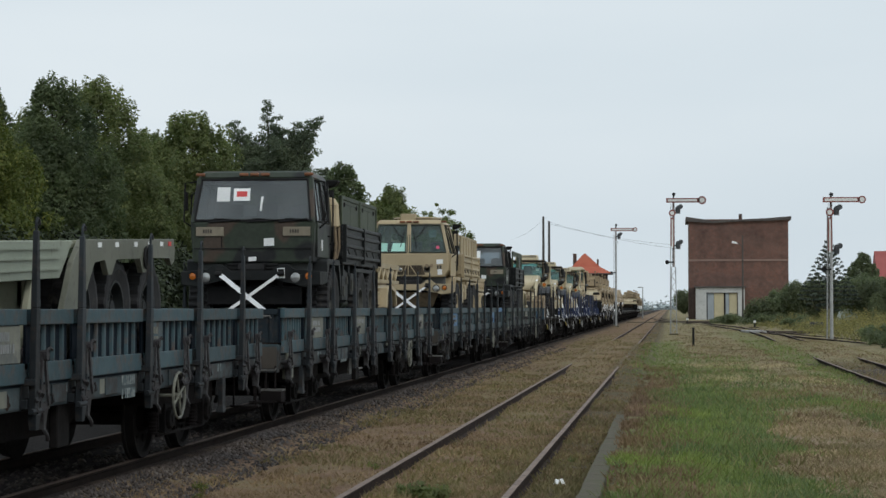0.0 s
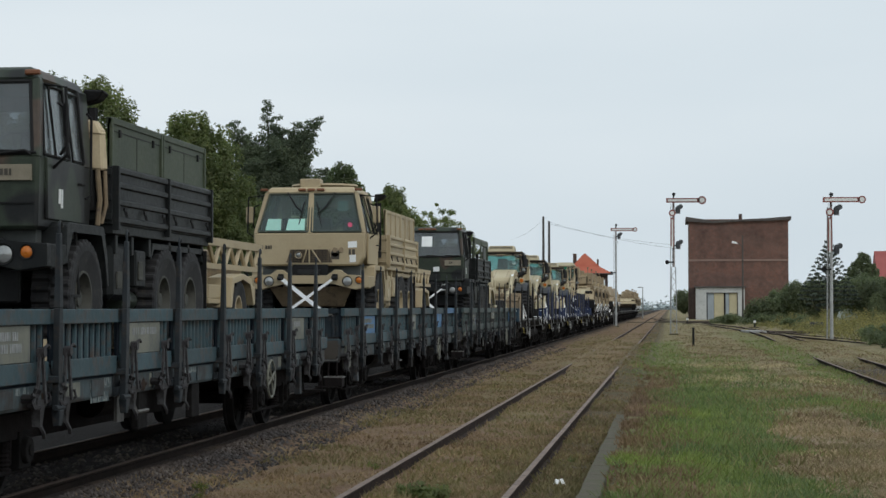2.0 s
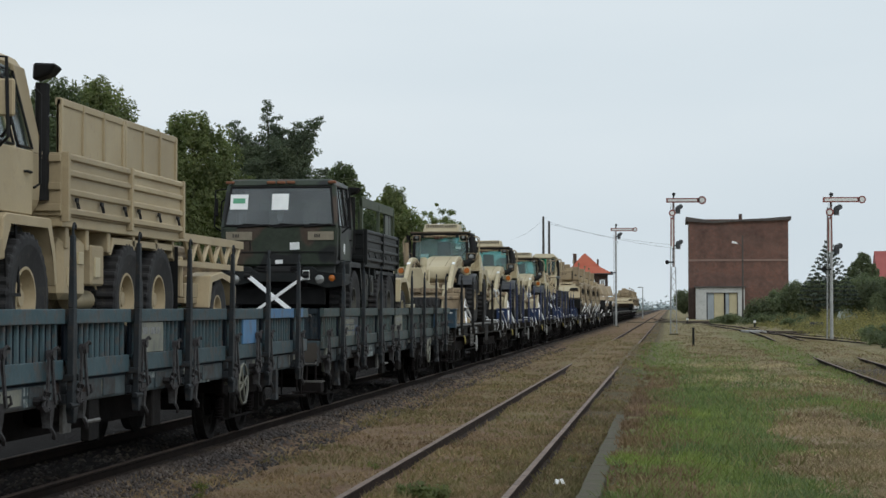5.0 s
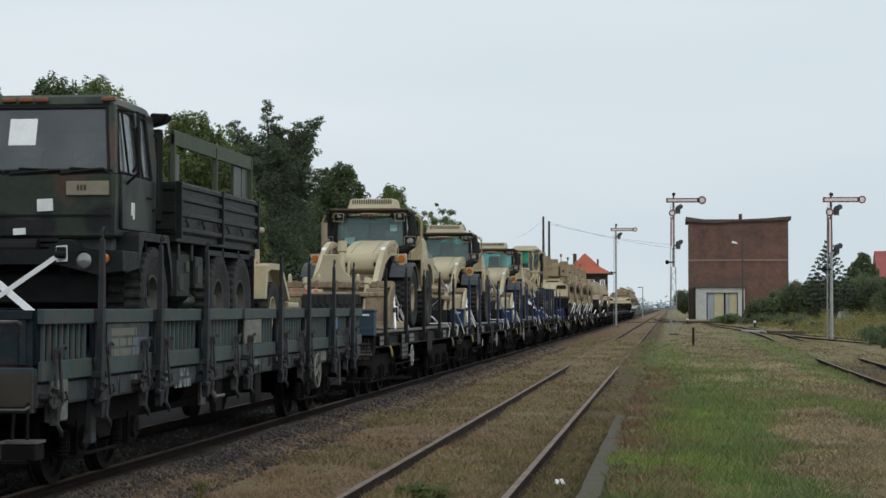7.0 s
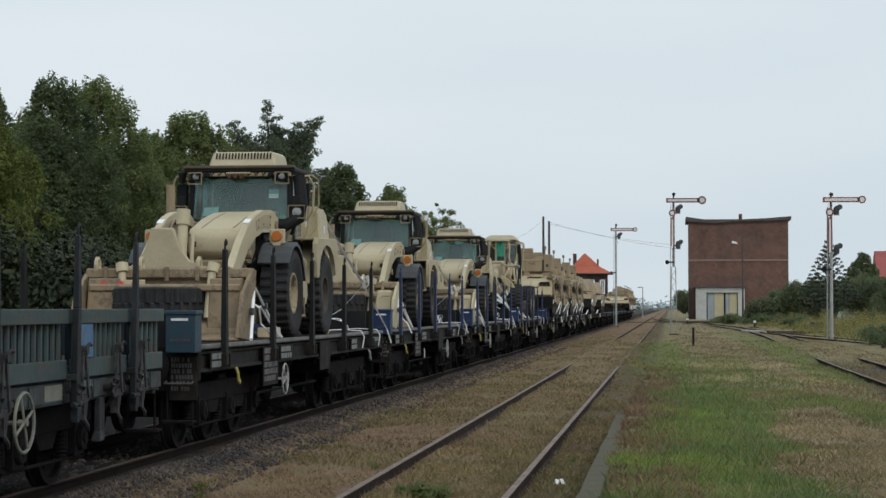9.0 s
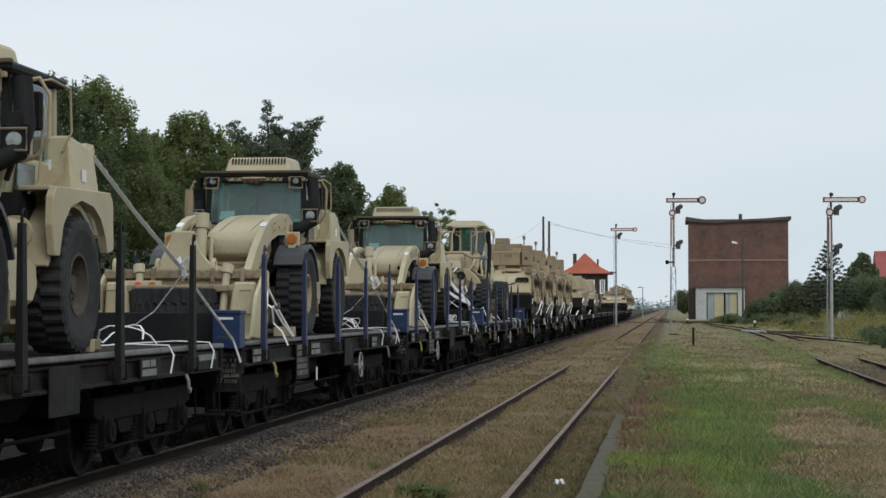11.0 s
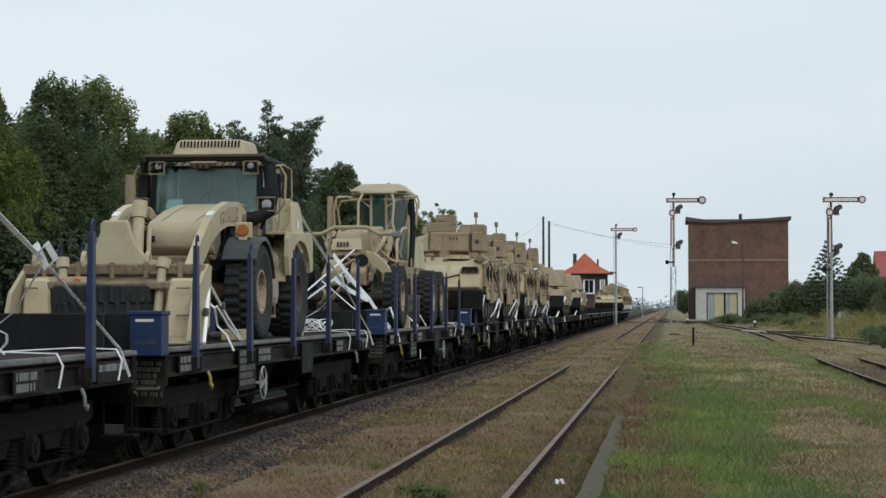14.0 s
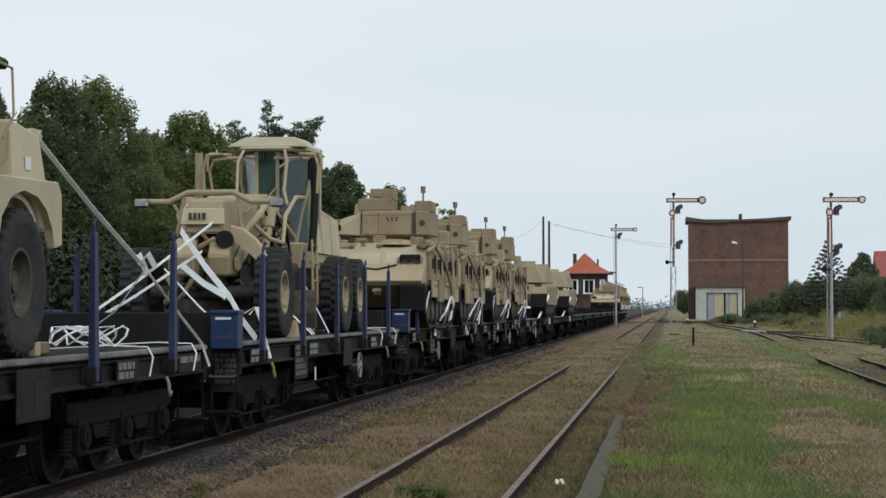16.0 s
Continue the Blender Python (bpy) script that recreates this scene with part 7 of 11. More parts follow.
    for x in (-1.06, 1.06):
        lamp_round("indicator", t, (x * 0.92, -0.15, 1.02), 0.06, AMBER, BLACK)
    for x in (-0.52, 0.52):
        made("tow_eye", BLACK, t, lambda bm: (box(bm, x - 0.05, -0.20, 1.02, x + 0.05, -0.12, 1.14), cyl(bm, (x - 0.06, -0.22, 1.06), (x + 0.06, -0.22, 1.06), 0.04, n=10)), bevel=0.008)
    made("winch", BLACK, t, lambda bm: cyl(bm, (-0.22, 0.0, 1.14), (0.22, 0.0, 1.14), 0.09, n=12))
    for s, low_y in ((-1, -0.55), (1, -0.60)):
        made("lashing_strap", STRAP, t, lambda bm: band(bm, [(s * 0.5, -0.22, 1.05), (s * -0.02, (low_y - 0.22) / 2, 0.66), (s * -0.56, low_y, 0.26)], 0.075, 0.02, (0.3, 0, 1)), "white strap crossed under the bumper")
    # mirrors
    for s in (-1, 1):
        mr = made("mirror_arm", BLACK, t, lambda bm: (tube(bm, [(s * (W + 0.0), 0.62, ZT - 0.18), (s * (W + 0.10), 0.60, ZT - 0.24), (s * (W + 0.12), 0.60, ZW + 0.16), (s * (W + 0.03), 0.62, ZW + 0.04)], 0.015, 6), tube(bm, [(s * (WT + 0.02), 0.42, ZT - 0.02), (s * (W + 0.16), 0.34, ZT - 0.06), (s * (W + 0.18), 0.34, ZW + 0.02), (s * (W + 0.02), 0.42, ZW - 0.10)], 0.016, 6),))
        made("grab_rail", BLACK, t, lambda bm: tube(bm, [(s * (W + 0.02), 1.62, ZT - 0.2), (s * (W + 0.06), 1.66, ZT - 0.25), (s * (W + 0.06), 1.66, ZW - 0.3), (s * (W + 0.02), 1.6, ZW - 0.34)], 0.014, 6))
        made("mirror", BLACK if not desert else TAN, mr, lambda bm: box(bm, s * (W + 0.15) - (0.07 if desert else 0.025), 0.36, ZW + 0.20, s * (W + 0.15) + (0.07 if desert else 0.025), 0.42, ZW + 0.52), bevel=0.015)
    made("air_intake", BLACK, t, lambda bm: hexa(bm, [(W - 0.12, YB + 0.02, ZT - 0.08), (W + 0.05, YB + 0.02, ZT - 0.03), (W + 0.05, YB + 0.24, ZT - 0.03), (W - 0.12, YB + 0.24, ZT - 0.08)], [(W - 0.10, YB - 0.02, ZT + 0.08), (W + 0.12, YB - 0.02, ZT + 0.07), (W + 0.12, YB + 0.24, ZT + 0.05), (W - 0.10, YB + 0.24, ZT + 0.07)]), "black intake snorkel", bevel=0.02)
    made("intake_pipe", BLACK, t, lambda bm: tube(bm, [(W - 0.06, YB + 0.16, ZT - 0.1), (W - 0.06, YB + 0.16, 1.5)], 0.07, 8))
    # chassis, tanks, fenders, wheels
    for x in (-0.42, 0.42):
        made("chassis_rail", BLACK, t, lambda bm: box(bm, x - 0.05, 0.3, 0.78, x + 0.05, 6.85, 1.02))
    made("engine_block", BLACK, t, lambda bm: (box(bm, -0.36, 0.4, 0.7, 0.36, 1.9, 1.3), box(bm, -0.3, 2.0, 0.6, 0.3, 3.1, 1.0)), bevel=0.03)
    for y in (1.2, 4.72, 6.12):
        made("axle", BLACK, t, lambda bm: (cyl(bm, (-0.9, y, 0.59), (0.9, y, 0.59), 0.09, n=10), cyl(bm, (-0.2, y, 0.6), (0.2, y, 0.6), 0.2, n=12)))
        for s in (-1, 1):
            road_wheel(t, "truck", pose(s * 1.0, y, 0.59), 0.59, 0.40, rim, s, 0.46)
    for s in (-1, 1):
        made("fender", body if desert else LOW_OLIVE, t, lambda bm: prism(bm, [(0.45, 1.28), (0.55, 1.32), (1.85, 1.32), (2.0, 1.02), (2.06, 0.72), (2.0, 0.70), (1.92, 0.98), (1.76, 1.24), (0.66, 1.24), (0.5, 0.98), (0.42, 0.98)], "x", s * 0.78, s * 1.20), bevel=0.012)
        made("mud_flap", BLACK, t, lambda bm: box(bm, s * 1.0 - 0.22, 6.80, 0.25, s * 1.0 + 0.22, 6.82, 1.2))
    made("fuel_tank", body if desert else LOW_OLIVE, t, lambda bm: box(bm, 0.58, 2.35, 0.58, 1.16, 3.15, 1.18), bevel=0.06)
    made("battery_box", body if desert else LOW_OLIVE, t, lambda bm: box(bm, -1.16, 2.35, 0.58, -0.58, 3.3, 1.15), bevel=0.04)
    for k in range(9):
        y, z = 2.2 + 0.2 * k, 0.75 + 0.07 * (k % 4)
        made("air_line", (BLACK, DUSTY_RIM, RUBBER)[k % 3] if not desert else (BLACK, TAN_GRIME, TAN)[k % 3], t, lambda bm: tube(bm, [(0.5, y, z + 0.3), (0.9 + 0.04 * (k % 3), y + 0.1, z + 0.2), (1.0, y + 0.35, z - 0.1), (0.6, y + 0.7, z)], 0.016 + 0.006 * (k % 2), 5), smooth=True)
    for x0, y0, z0, w, h in ((1.165, 2.5, 0.70, 0.22, 0.18), (1.185, 3.38, 0.80, 0.18, 0.20), (1.168, 2.85, 0.92, 0.16, 0.12)):
        made("tank_plate", DUSTY_RIM if not desert else TAN_PALE, t, lambda bm: box(bm, x0 - 0.01, y0, z0, x0 + 0.012, y0 + w, z0 + h), bevel=0.005)
    for s in (-1, 1):
        made("rear_guard", LOW_OLIVE if not desert else body, t, lambda bm: prism(bm, [(3.98, 1.04), (4.10, 1.22), (6.75, 1.22), (6.84, 1.04), (6.80, 1.03), (6.70, 1.16), (4.14, 1.16), (4.02, 1.03)], "x", s * 0.80, s * 1.18), bevel=0.008)
    for k in range(2):
        made("air_tank", OLIVE if not desert else TAN, t, lambda bm: cyl(bm, (0.95 - 0.22 * k, 3.25, 0.58), (0.95 - 0.22 * k, 3.9, 0.58), 0.10, n=12), smooth=True)
    made("tool_box", LOW_OLIVE if not desert else TAN, t, lambda bm: box(bm, 0.95, 3.3, 0.72, 1.18, 3.75, 1.12), bevel=0.02)
    made("foot_step", BLACK, t, lambda bm: (tube(bm, [(1.14, 0.62, 1.3), (1.18, 0.62, 0.62), (1.18, 0.95, 0.62), (1.14, 0.95, 1.3)], 0.016, 5), box(bm, 1.06, 0.62, 0.60, 1.2, 0.95, 0.63)))
    if seed == 1:
        made("canvas_roll", TARP, t, lambda bm: (hexa(bm, [(0.84, 1.98, 1.93), (1.15, 1.97, 1.90), (1.17, 2.12, 1.91), (0.84, 2.12, 1.93)], [(0.86, 1.98, 2.36), (1.13, 1.98, 2.33), (1.14, 2.12, 2.34), (0.85, 2.12, 2.38)]), hexa(bm, [(0.86, 1.965, 2.28), (1.15, 1.96, 2.26), (1.16, 2.13, 2.27), (0.85, 2.13, 2.30)], [(0.93, 1.99, 2.43), (1.07, 1.99, 2.40), (1.08, 2.11, 2.41), (0.92, 2.11, 2.45)])), "bundled buff canvas", bevel=0.02)
        made("hose_bundle", TAN_GRIME, t, lambda bm: (tube(bm, [(1.09, 1.99, 1.92), (1.11, 2.02, 1.6), (1.09, 2.0, 1.34)], 0.028, 7), tube(bm, [(1.15, 2.06, 1.90), (1.16, 2.08, 1.55), (1.12, 2.04, 1.36)], 0.022, 7)), "tan hoses behind the cab", smooth=True)
    # cargo bed
    Y0, Y1, X = 2.16, 6.95, 1.21
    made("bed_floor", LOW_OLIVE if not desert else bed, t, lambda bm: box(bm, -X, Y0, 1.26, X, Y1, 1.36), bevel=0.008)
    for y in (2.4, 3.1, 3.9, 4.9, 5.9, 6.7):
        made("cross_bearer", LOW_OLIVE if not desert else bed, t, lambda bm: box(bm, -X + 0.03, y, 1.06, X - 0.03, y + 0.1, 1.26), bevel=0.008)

    def drop_side(bm, s, a, b):
        box(bm, s * X - 0.02, a, 1.36, s * X + 0.02, b, 1.93)
        for z in (1.37, 1.55, 1.73, 1.88):
            hexa(bm, [(s * X, a, z), (s * (X + 0.05), a, z + 0.01), (s * (X + 0.05), b, z + 0.01), (s * X, b, z)], [(s * X, a, z + 0.085), (s * (X + 0.05), a, z + 0.06), (s * (X + 0.05), b, z + 0.06), (s * X, b, z + 0.085)])
    for s in (-1, 1):
        mid = (Y0 + Y1) / 2
        for a, b in ((Y0 + 0.07, mid - 0.045), (mid + 0.045, Y1 - 0.07)):
            made("drop_side", LOW_OLIVE if not desert else bed, t, lambda bm: drop_side(bm, s, a, b), "ribbed drop side", bevel=0.006)
            if s > 0:
                for y in np.linspace(a + 0.25, b - 0.25, 3):
                    made("lash_ring", BLACK, t, lambda bm: (box(bm, X + 0.04, y - 0.04, 1.50, X + 0.06, y + 0.04, 1.54), tube(bm, [(X + 0.055, y - 0.03, 1.50), (X + 0.07, y - 0.03, 1.44), (X + 0.07, y + 0.03, 1.44), (X + 0.055, y + 0.03, 1.50)], 0.008, 5)))
        for y in (Y0, mid - 0.035, Y1 - 0.07):
            made("side_post", LOW_OLIVE if not desert else bed, t, lambda bm: box(bm, s * X - 0.03, y, 1.30, s * X + 0.065, y + 0.07, 1.96), bevel=0.008)
        if uppers == "full":
            for a, b in ((Y0 + 0.05, (Y0 + Y1) / 2 - 0.02), ((Y0 + Y1) / 2 + 0.02, Y1 - 0.05)):
                made("upper_board", UPPER_GREEN if not desert else bed, t, lambda bm: (box(bm, s * (X - 0.06) - 0.015, a, 1.95, s * (X - 0.06) + 0.015, b, 2.46), box(bm, s * (X - 0.06) - 0.03, a, 2.40, s * (X - 0.06) + 0.03, b, 2.47)), "raised upper side board", bevel=0.006)
                for y in (np.linspace(a, b - 0.06, 4) if desert else (a, b - 0.06)):
                    made("board_post", UPPER_GREEN if not desert else bed, t, lambda bm: box(bm, s * (X - 0.05) - 0.025, y, 1.93, s * (X - 0.05) + 0.03, y + 0.06, 2.46), bevel=0.006)
                if not desert:
                    made("board_seam", BLACK, t, lambda bm: (box(bm, s * (X - 0.06) - 0.018, (a + b) / 2 - 0.006, 1.97, s * (X - 0.06) + 0.018, (a + b) / 2 + 0.006, 2.33), box(bm, s * (X - 0.06) - 0.018, a + 0.06, 2.325, s * (X - 0.06) + 0.018, b - 0.06, 2.335)))
                    for y in (a + 0.35, b - 0.45):
                        made("board_catch", BLACK, t, lambda bm: box(bm, s * (X - 0.04) - 0.01, y, 2.28, s * (X - 0.04) + 0.015, y + 0.06, 2.36), bevel=0.004)
        else:
            made("rack_rail", UPPER_GREEN if not desert else bed, t, lambda bm: (box(bm, s * (X - 0.06) - 0.02, Y0 + 0.05, 2.38, s * (X - 0.06) + 0.02, Y1 - 0.05, 2.56), [box(bm, s * (X - 0.06) - 0.03, y, 1.93, s * (X - 0.06) + 0.03, y + 0.07, 2.52) for y in (Y0 + 0.05, (Y0 + Y1) / 2, Y1 - 0.12)]), "open rack rail above the drop side", bevel=0.006)
            for a, b, z in ((Y1 - 1.1, Y1 - 0.6, 2.42), (Y1 - 0.55, Y1 - 0.15, 2.42), (Y0 + 0.1, Y0 + 0.5, 2.30)):
                made("rack_seat", bed, t, lambda bm: box(bm, s * (X - 0.1) - 0.02, a, 1.95, s * (X - 0.1) + 0.02, b, z), bevel=0.008)
    made("bed_front", LOW_OLIVE if not desert else bed, t, lambda bm: (box(bm, -X, Y0 - 0.03, 1.36, X, Y0 + 0.02, 1.95), [box(bm, -X, Y0 - 0.06, z, X, Y0 - 0.02, z + 0.07) for z in (1.40, 1.6, 1.86)]), bevel=0.006)
    made("tailgate", LOW_OLIVE if not desert else bed, t, lambda bm: (box(bm, -X, Y1 - 0.02, 1.36, X, Y1 + 0.02, 1.95), [box(bm, -X, Y1 + 0.02, z, X, Y1 + 0.05, z + 0.07) for z in (1.40, 1.6, 1.86)]), bevel=0.006)
    made("chock", TARP, t, lambda bm: prism(bm, [(0.42, 0.0), (0.78, 0.0), (0.62, 0.2)], "x", 0.82, 1.18), "timber wheel chock")
    # shorten the whole truck but for its round wheels
    def shorten(ob):
        ob.matrix_basis.translation.y *= long
        if ob.name.split(".")[0] in ("wheel", "spare_tyre"):
            return
        ob.data.transform(Matrix.Diagonal((1, long, 1, 1)))
        for c in ob.children:
            shorten(c)
    for c in t.children:
        shorten(c)
    return t


GUARD_OLIVE = paint("olive_guard_paint", (0.120, 0.128, 0.098), (0.170, 0.176, 0.138), 1.5, 18, 0.6, dirt=(0.05, 0.045, 0.035), dirt_at=0.64)
RAMP_GREEN = paint("pale_green_panel_paint", (0.235, 0.27, 0.215), (0.30, 0.335, 0.27), 1.5, 18, 0.6, dirt=(0.12, 0.12, 0.09), dirt_at=0.66)


def load_trailer():
    """The low load trailer seen at the start: wheels under a scalloped mudguard; its rear is at y = 0, it reaches forward."""
    t = thing("army_trailer", "faded olive tandem load trailer with large tyres", "trailer", "trailers on the train")
    made("frame", OLIVE_GREY, t, lambda bm: (box(bm, 0.50, -8.0, 0.62, 0.70, 0.0, 0.95), box(bm, -0.70, -8.0, 0.62, -0.50, 0.0, 0.95), [box(bm, -0.7, y, 0.65, 0.7, y + 0.15, 0.92) for y in (-7.8, -5.6, -3.8, -2.0, -0.2)]), bevel=0.01)
    made("deck_plate", OLIVE_GREY, t, lambda bm: (box(bm, -1.15, -3.9, 1.20, 1.15, 0.0, 1.25), [box(bm, -1.1, y, 1.25, 1.1, y + 0.06, 1.27) for y in np.arange(-3.7, -0.1, 0.5)]), bevel=0.006)
    for s in (-1, 1):
        def guard(bm):
            prism(bm, [(-3.45, 1.28), (0.0, 1.28), (0.05, 1.16), (0.02, 1.02), (-0.10, 0.98), (-0.20, 1.07), (-1.02, 1.08), (-1.18, 0.92), (-1.30, 0.92), (-1.42, 1.08), (-2.3, 1.08), (-2.46, 0.92), (-2.58, 0.92), (-2.7, 1.08), (-3.05, 1.06), (-3.5, 0.6), (-3.95, 0.15), (-4.35, 0.15), (-3.75, 1.06)], "x", s * 1.17, s * 1.23)
        made("mudguard", GUARD_OLIVE, t, guard, "scalloped side mudguard", bevel=0.006)
        for y in (-0.62, -1.86, -3.05):
            road_wheel(t, "trailer", pose(s * 0.95, y, 0.50), 0.50, 0.36, LOW_OLIVE, s, 0.56, 20)
        for k, y in enumerate((-0.2, -0.55, -1.05, -1.6, -2.3, -2.9)):
            made("reflector", WHITE if k else RED_MARK, t, lambda bm: box(bm, s * 1.235 - 0.003, y - 0.06, 1.20, s * 1.235 + 0.003, y + 0.06, 1.25))
        made("ramp_side", RAMP_GREEN, t, lambda bm: prism(bm, [(-3.55, 1.27), (-3.95, 0.92), (-8.0, 0.92), (-8.0, 1.27)], "x", s * 1.12, s * 1.165), "faded pale green side panel", bevel=0.006)
        for z in (1.0, 1.10, 1.19):
            made("panel_rib", RAMP_GREEN, t, lambda bm: box(bm, s * 1.172 - 0.012, -7.9, z, s * 1.172 + 0.012, -4.0, z + 0.025))
        made("brace", OLIVE_GREY, t, lambda bm: (tube(bm, [(s * 1.1, -4.6, 0.9), (s * 1.12, -4.9, 0.4), (s * 1.1, -5.3, 0.15)], 0.05), tube(bm, [(s * 1.05, -5.6, 0.9), (s * 1.1, -5.2, 0.5)], 0.035), box(bm, s * 1.0 - 0.05, -6.4, 0.3, s * 1.0 + 0.05, -6.1, 0.9)))
        made("hook_ring", BLACK, t, lambda bm: tube(bm, [(s * 1.25, -1.24 + 0.06 * math.cos(a), 1.08 + 0.11 * math.sin(a)) for a in np.linspace(0, 6.283, 13)], 0.016, 6))
        for y in (-5.2, -7.4):
            made("support_leg", OLIVE_GREY, t, lambda bm: box(bm, s * 0.6 - 0.08, y, 0.0, s * 0.6 + 0.08, y + 0.16, 0.64))
    made("front_bed", OLIVE_GREY, t, lambda bm: (box(bm, -1.12, -8.0, 1.12, 1.12, -4.0, 1.24), [box(bm, -1.1, y, 1.24, 1.1, y + 0.08, 1.27) for y in np.arange(-7.9, -4.1, 0.4)]), "ribbed faded olive bed", bevel=0.006)
    made("tow_bar", OLIVE_GREY, t, lambda bm: (tube(bm, [(-0.6, -8.0, 0.8), (0, -9.6, 0.7)], 0.07), tube(bm, [(0.6, -8.0, 0.8), (0, -9.6, 0.7)], 0.07)))
    lean = Matrix.Shear("XY", 4, (0.0, 0.0))
    lean[2][1] = 0.036
    for c in t.children:
        if c.name.split(".")[0] != "wheel":
            c.data.transform(lean)
    return t


def flatbed_trailer(label, front_y, kind):
    """Small two-wheel trailers parked behind the trucks; front at y = 0."""
    t = thing("army_trailer", label, "trailer", "trailers on the train")
    if kind == "lattice":
        made("body", TAN, t, lambda bm: (box(bm, -0.95, 0.4, 0.62, 0.95, 3.2, 0.80), box(bm, -0.95, 0.4, 0.55, -0.75, 3.2, 0.62), box(bm, 0.75, 0.4, 0.55, 0.95, 3.2, 0.62)), bevel=0.01)
        for s in (-1, 1):
            def lattice(bm):
                box(bm, s * 0.98 - 0.03, -0.2, 1.30, s * 0.98 + 0.03, 3.4, 1.40)
                box(bm, s * 0.98 - 0.03, -0.2, 1.00, s * 0.98 + 0.03, 3.4, 1.07)
                n = 10
                for i in range(n):
                    y = 0.25 + 3.0 * i / n
                    tube(bm, [(s * 0.98, y, 1.05 if i % 2 else 1.32), (s * 0.98, y + 3.0 / n, 1.32 if i % 2 else 1.05)], 0.03, 5)
            made("lattice_side", TAN, t, lattice, "tan lattice side rail", bevel=0.0)
            made("fender", TAN, t, lambda bm: prism(bm, [(1.0, 0.5), (1.12, 0.90), (1.75, 0.96), (2.3, 0.90), (2.5, 0.55), (2.42, 0.53), (2.2, 0.83), (1.75, 0.89), (1.2, 0.83), (1.08, 0.5)], "x", s * 0.75, s * 1.1), bevel=0.01)
            road_wheel(t, "small", pose(s * 0.92, 1.75, 0.44), 0.44, 0.28, TAN, s, 0.5, 18)
        made("generator", TAN_GRIME, t, lambda bm: (box(bm, -0.7, 0.3, 0.80, 0.7, 1.2, 1.22), box(bm, -0.8, 1.9, 0.80, 0.8, 3.0, 1.10), cyl(bm, (0.75, 0.4, 1.15), (0.75, 1.1, 1.15), 0.12, n=12)), "dusty equipment box", bevel=0.03)
        made("head_plate", TAN, t, lambda bm: box(bm, 0.45, 0.12, 0.62, 0.98, 0.2, 1.12), bevel=0.02)
        lamp_round("lamp", t, (0.82, 0.10, 0.72), 0.09, BLACK, TAN)
        made("tow_bar", TAN, t, lambda bm: (tube(bm, [(-0.7, 0.4, 0.7), (0, -1.0, 0.6)], 0.05), tube(bm, [(0.7, 0.4, 0.7), (0, -1.0, 0.6)], 0.05)))
        made("jack_leg", TAN, t, lambda bm: cyl(bm, (0, -0.8, 0.0), (0, -0.8, 0.7), 0.05, n=8))
        made("rear_leg", TAN, t, lambda bm: cyl(bm, (0, 3.0, 0.0), (0, 3.0, 0.7), 0.05, n=8))
    else:
        made("body", TAN_PALE, t, lambda bm: (prism(bm, [(0.25, 0.78), (0.25, 1.06), (0.4, 1.12), (2.6, 1.12), (2.6, 0.70), (0.5, 0.70)], "x", -0.95, 0.95),), "pale tan box body", bevel=0.02)
        made("tall_case", TAN_PALE, t, lambda bm: (box(bm, -0.92, -0.3, 1.0, 0.92, 1.65, 1.62), box(bm, -0.98, -0.1, 1.58, 0.98, 1.70, 1.66)), "wide pale equipment case", bevel=0.02)
        made("vent", BLACK, t, lambda bm: (box(bm, 0.915, 0.9, 1.2, 0.925, 1.3, 1.42), box(bm, 0.915, 0.2, 1.15, 0.925, 0.6, 1.5)))
        made("red_mark", RED_MARK, t, lambda bm: cyl(bm, (0.92, 1.45, 1.12), (0.926, 1.45, 1.12), 0.05, n=12))
        for s in (-1, 1):
            made("fender", TAN_PALE, t, lambda bm: prism(bm, [(1.1, 0.62), (1.2, 1.10), (1.5, 1.14), (2.2, 1.14), (2.5, 0.98), (2.9, 0.62), (2.82, 0.60), (2.42, 0.92), (2.15, 1.06), (1.5, 1.06), (1.28, 1.02), (1.18, 0.62)], "x", s * 0.8, s * 1.12), bevel=0.01)
            road_wheel(t, "small", pose(s * 0.94, 1.9, 0.44), 0.44, 0.28, TAN_PALE, s, 0.5, 18)
        made("step", TAN_PALE, t, lambda bm: box(bm, 0.6, 2.9, 0.50, 1.1, 3.7, 0.58), bevel=0.01)
        made("reflector", RED_MARK, t, lambda bm: box(bm, 1.0, 3.68, 0.36, 1.06, 3.7, 0.5))
        made("under_frame", BLACK, t, lambda bm: (box(bm, -0.5, 0.2, 0.4, 0.5, 3.7, 0.68), box(bm, -0.06, 0.25, 0.0, 0.06, 0.4, 0.5), box(bm, 0.6, 3.5, 0.0, 0.7, 3.6, 0.5)))
    return t


roll(load_trailer(), 21.55, 1.22)
roll(cargo_truck("green and black camouflaged army cargo truck with upper boards", CAMO, OLIVE, False, "full", 1, 0.87), 31.75, 1.22, TRACK_X - 0.08)
roll(flatbed_trailer("dusty tan trailer with lattice side rails behind a truck", 0.0, "lattice"), 38.2, 1.22)
roll(cargo_truck("desert tan army cargo truck with a ribbed bed", TAN, TAN, True, "full", 2, 0.92), 50.85, 1.22, TRACK_X - 0.03)
roll(flatbed_trailer("dusty tan trailer with lattice side rails behind a truck", 0.0, "lattice"), 58.0, 1.22)
roll(cargo_truck("green and black camouflaged army cargo truck with an open rack", CAMO, OLIVE, False, "rack", 3, 0.90), 69.05, 1.22, TRACK_X - 0.05)
roll(flatbed_trailer("pale tan box trailer behind a camouflaged truck", 0.0, "box"), 75.1, 1.22)


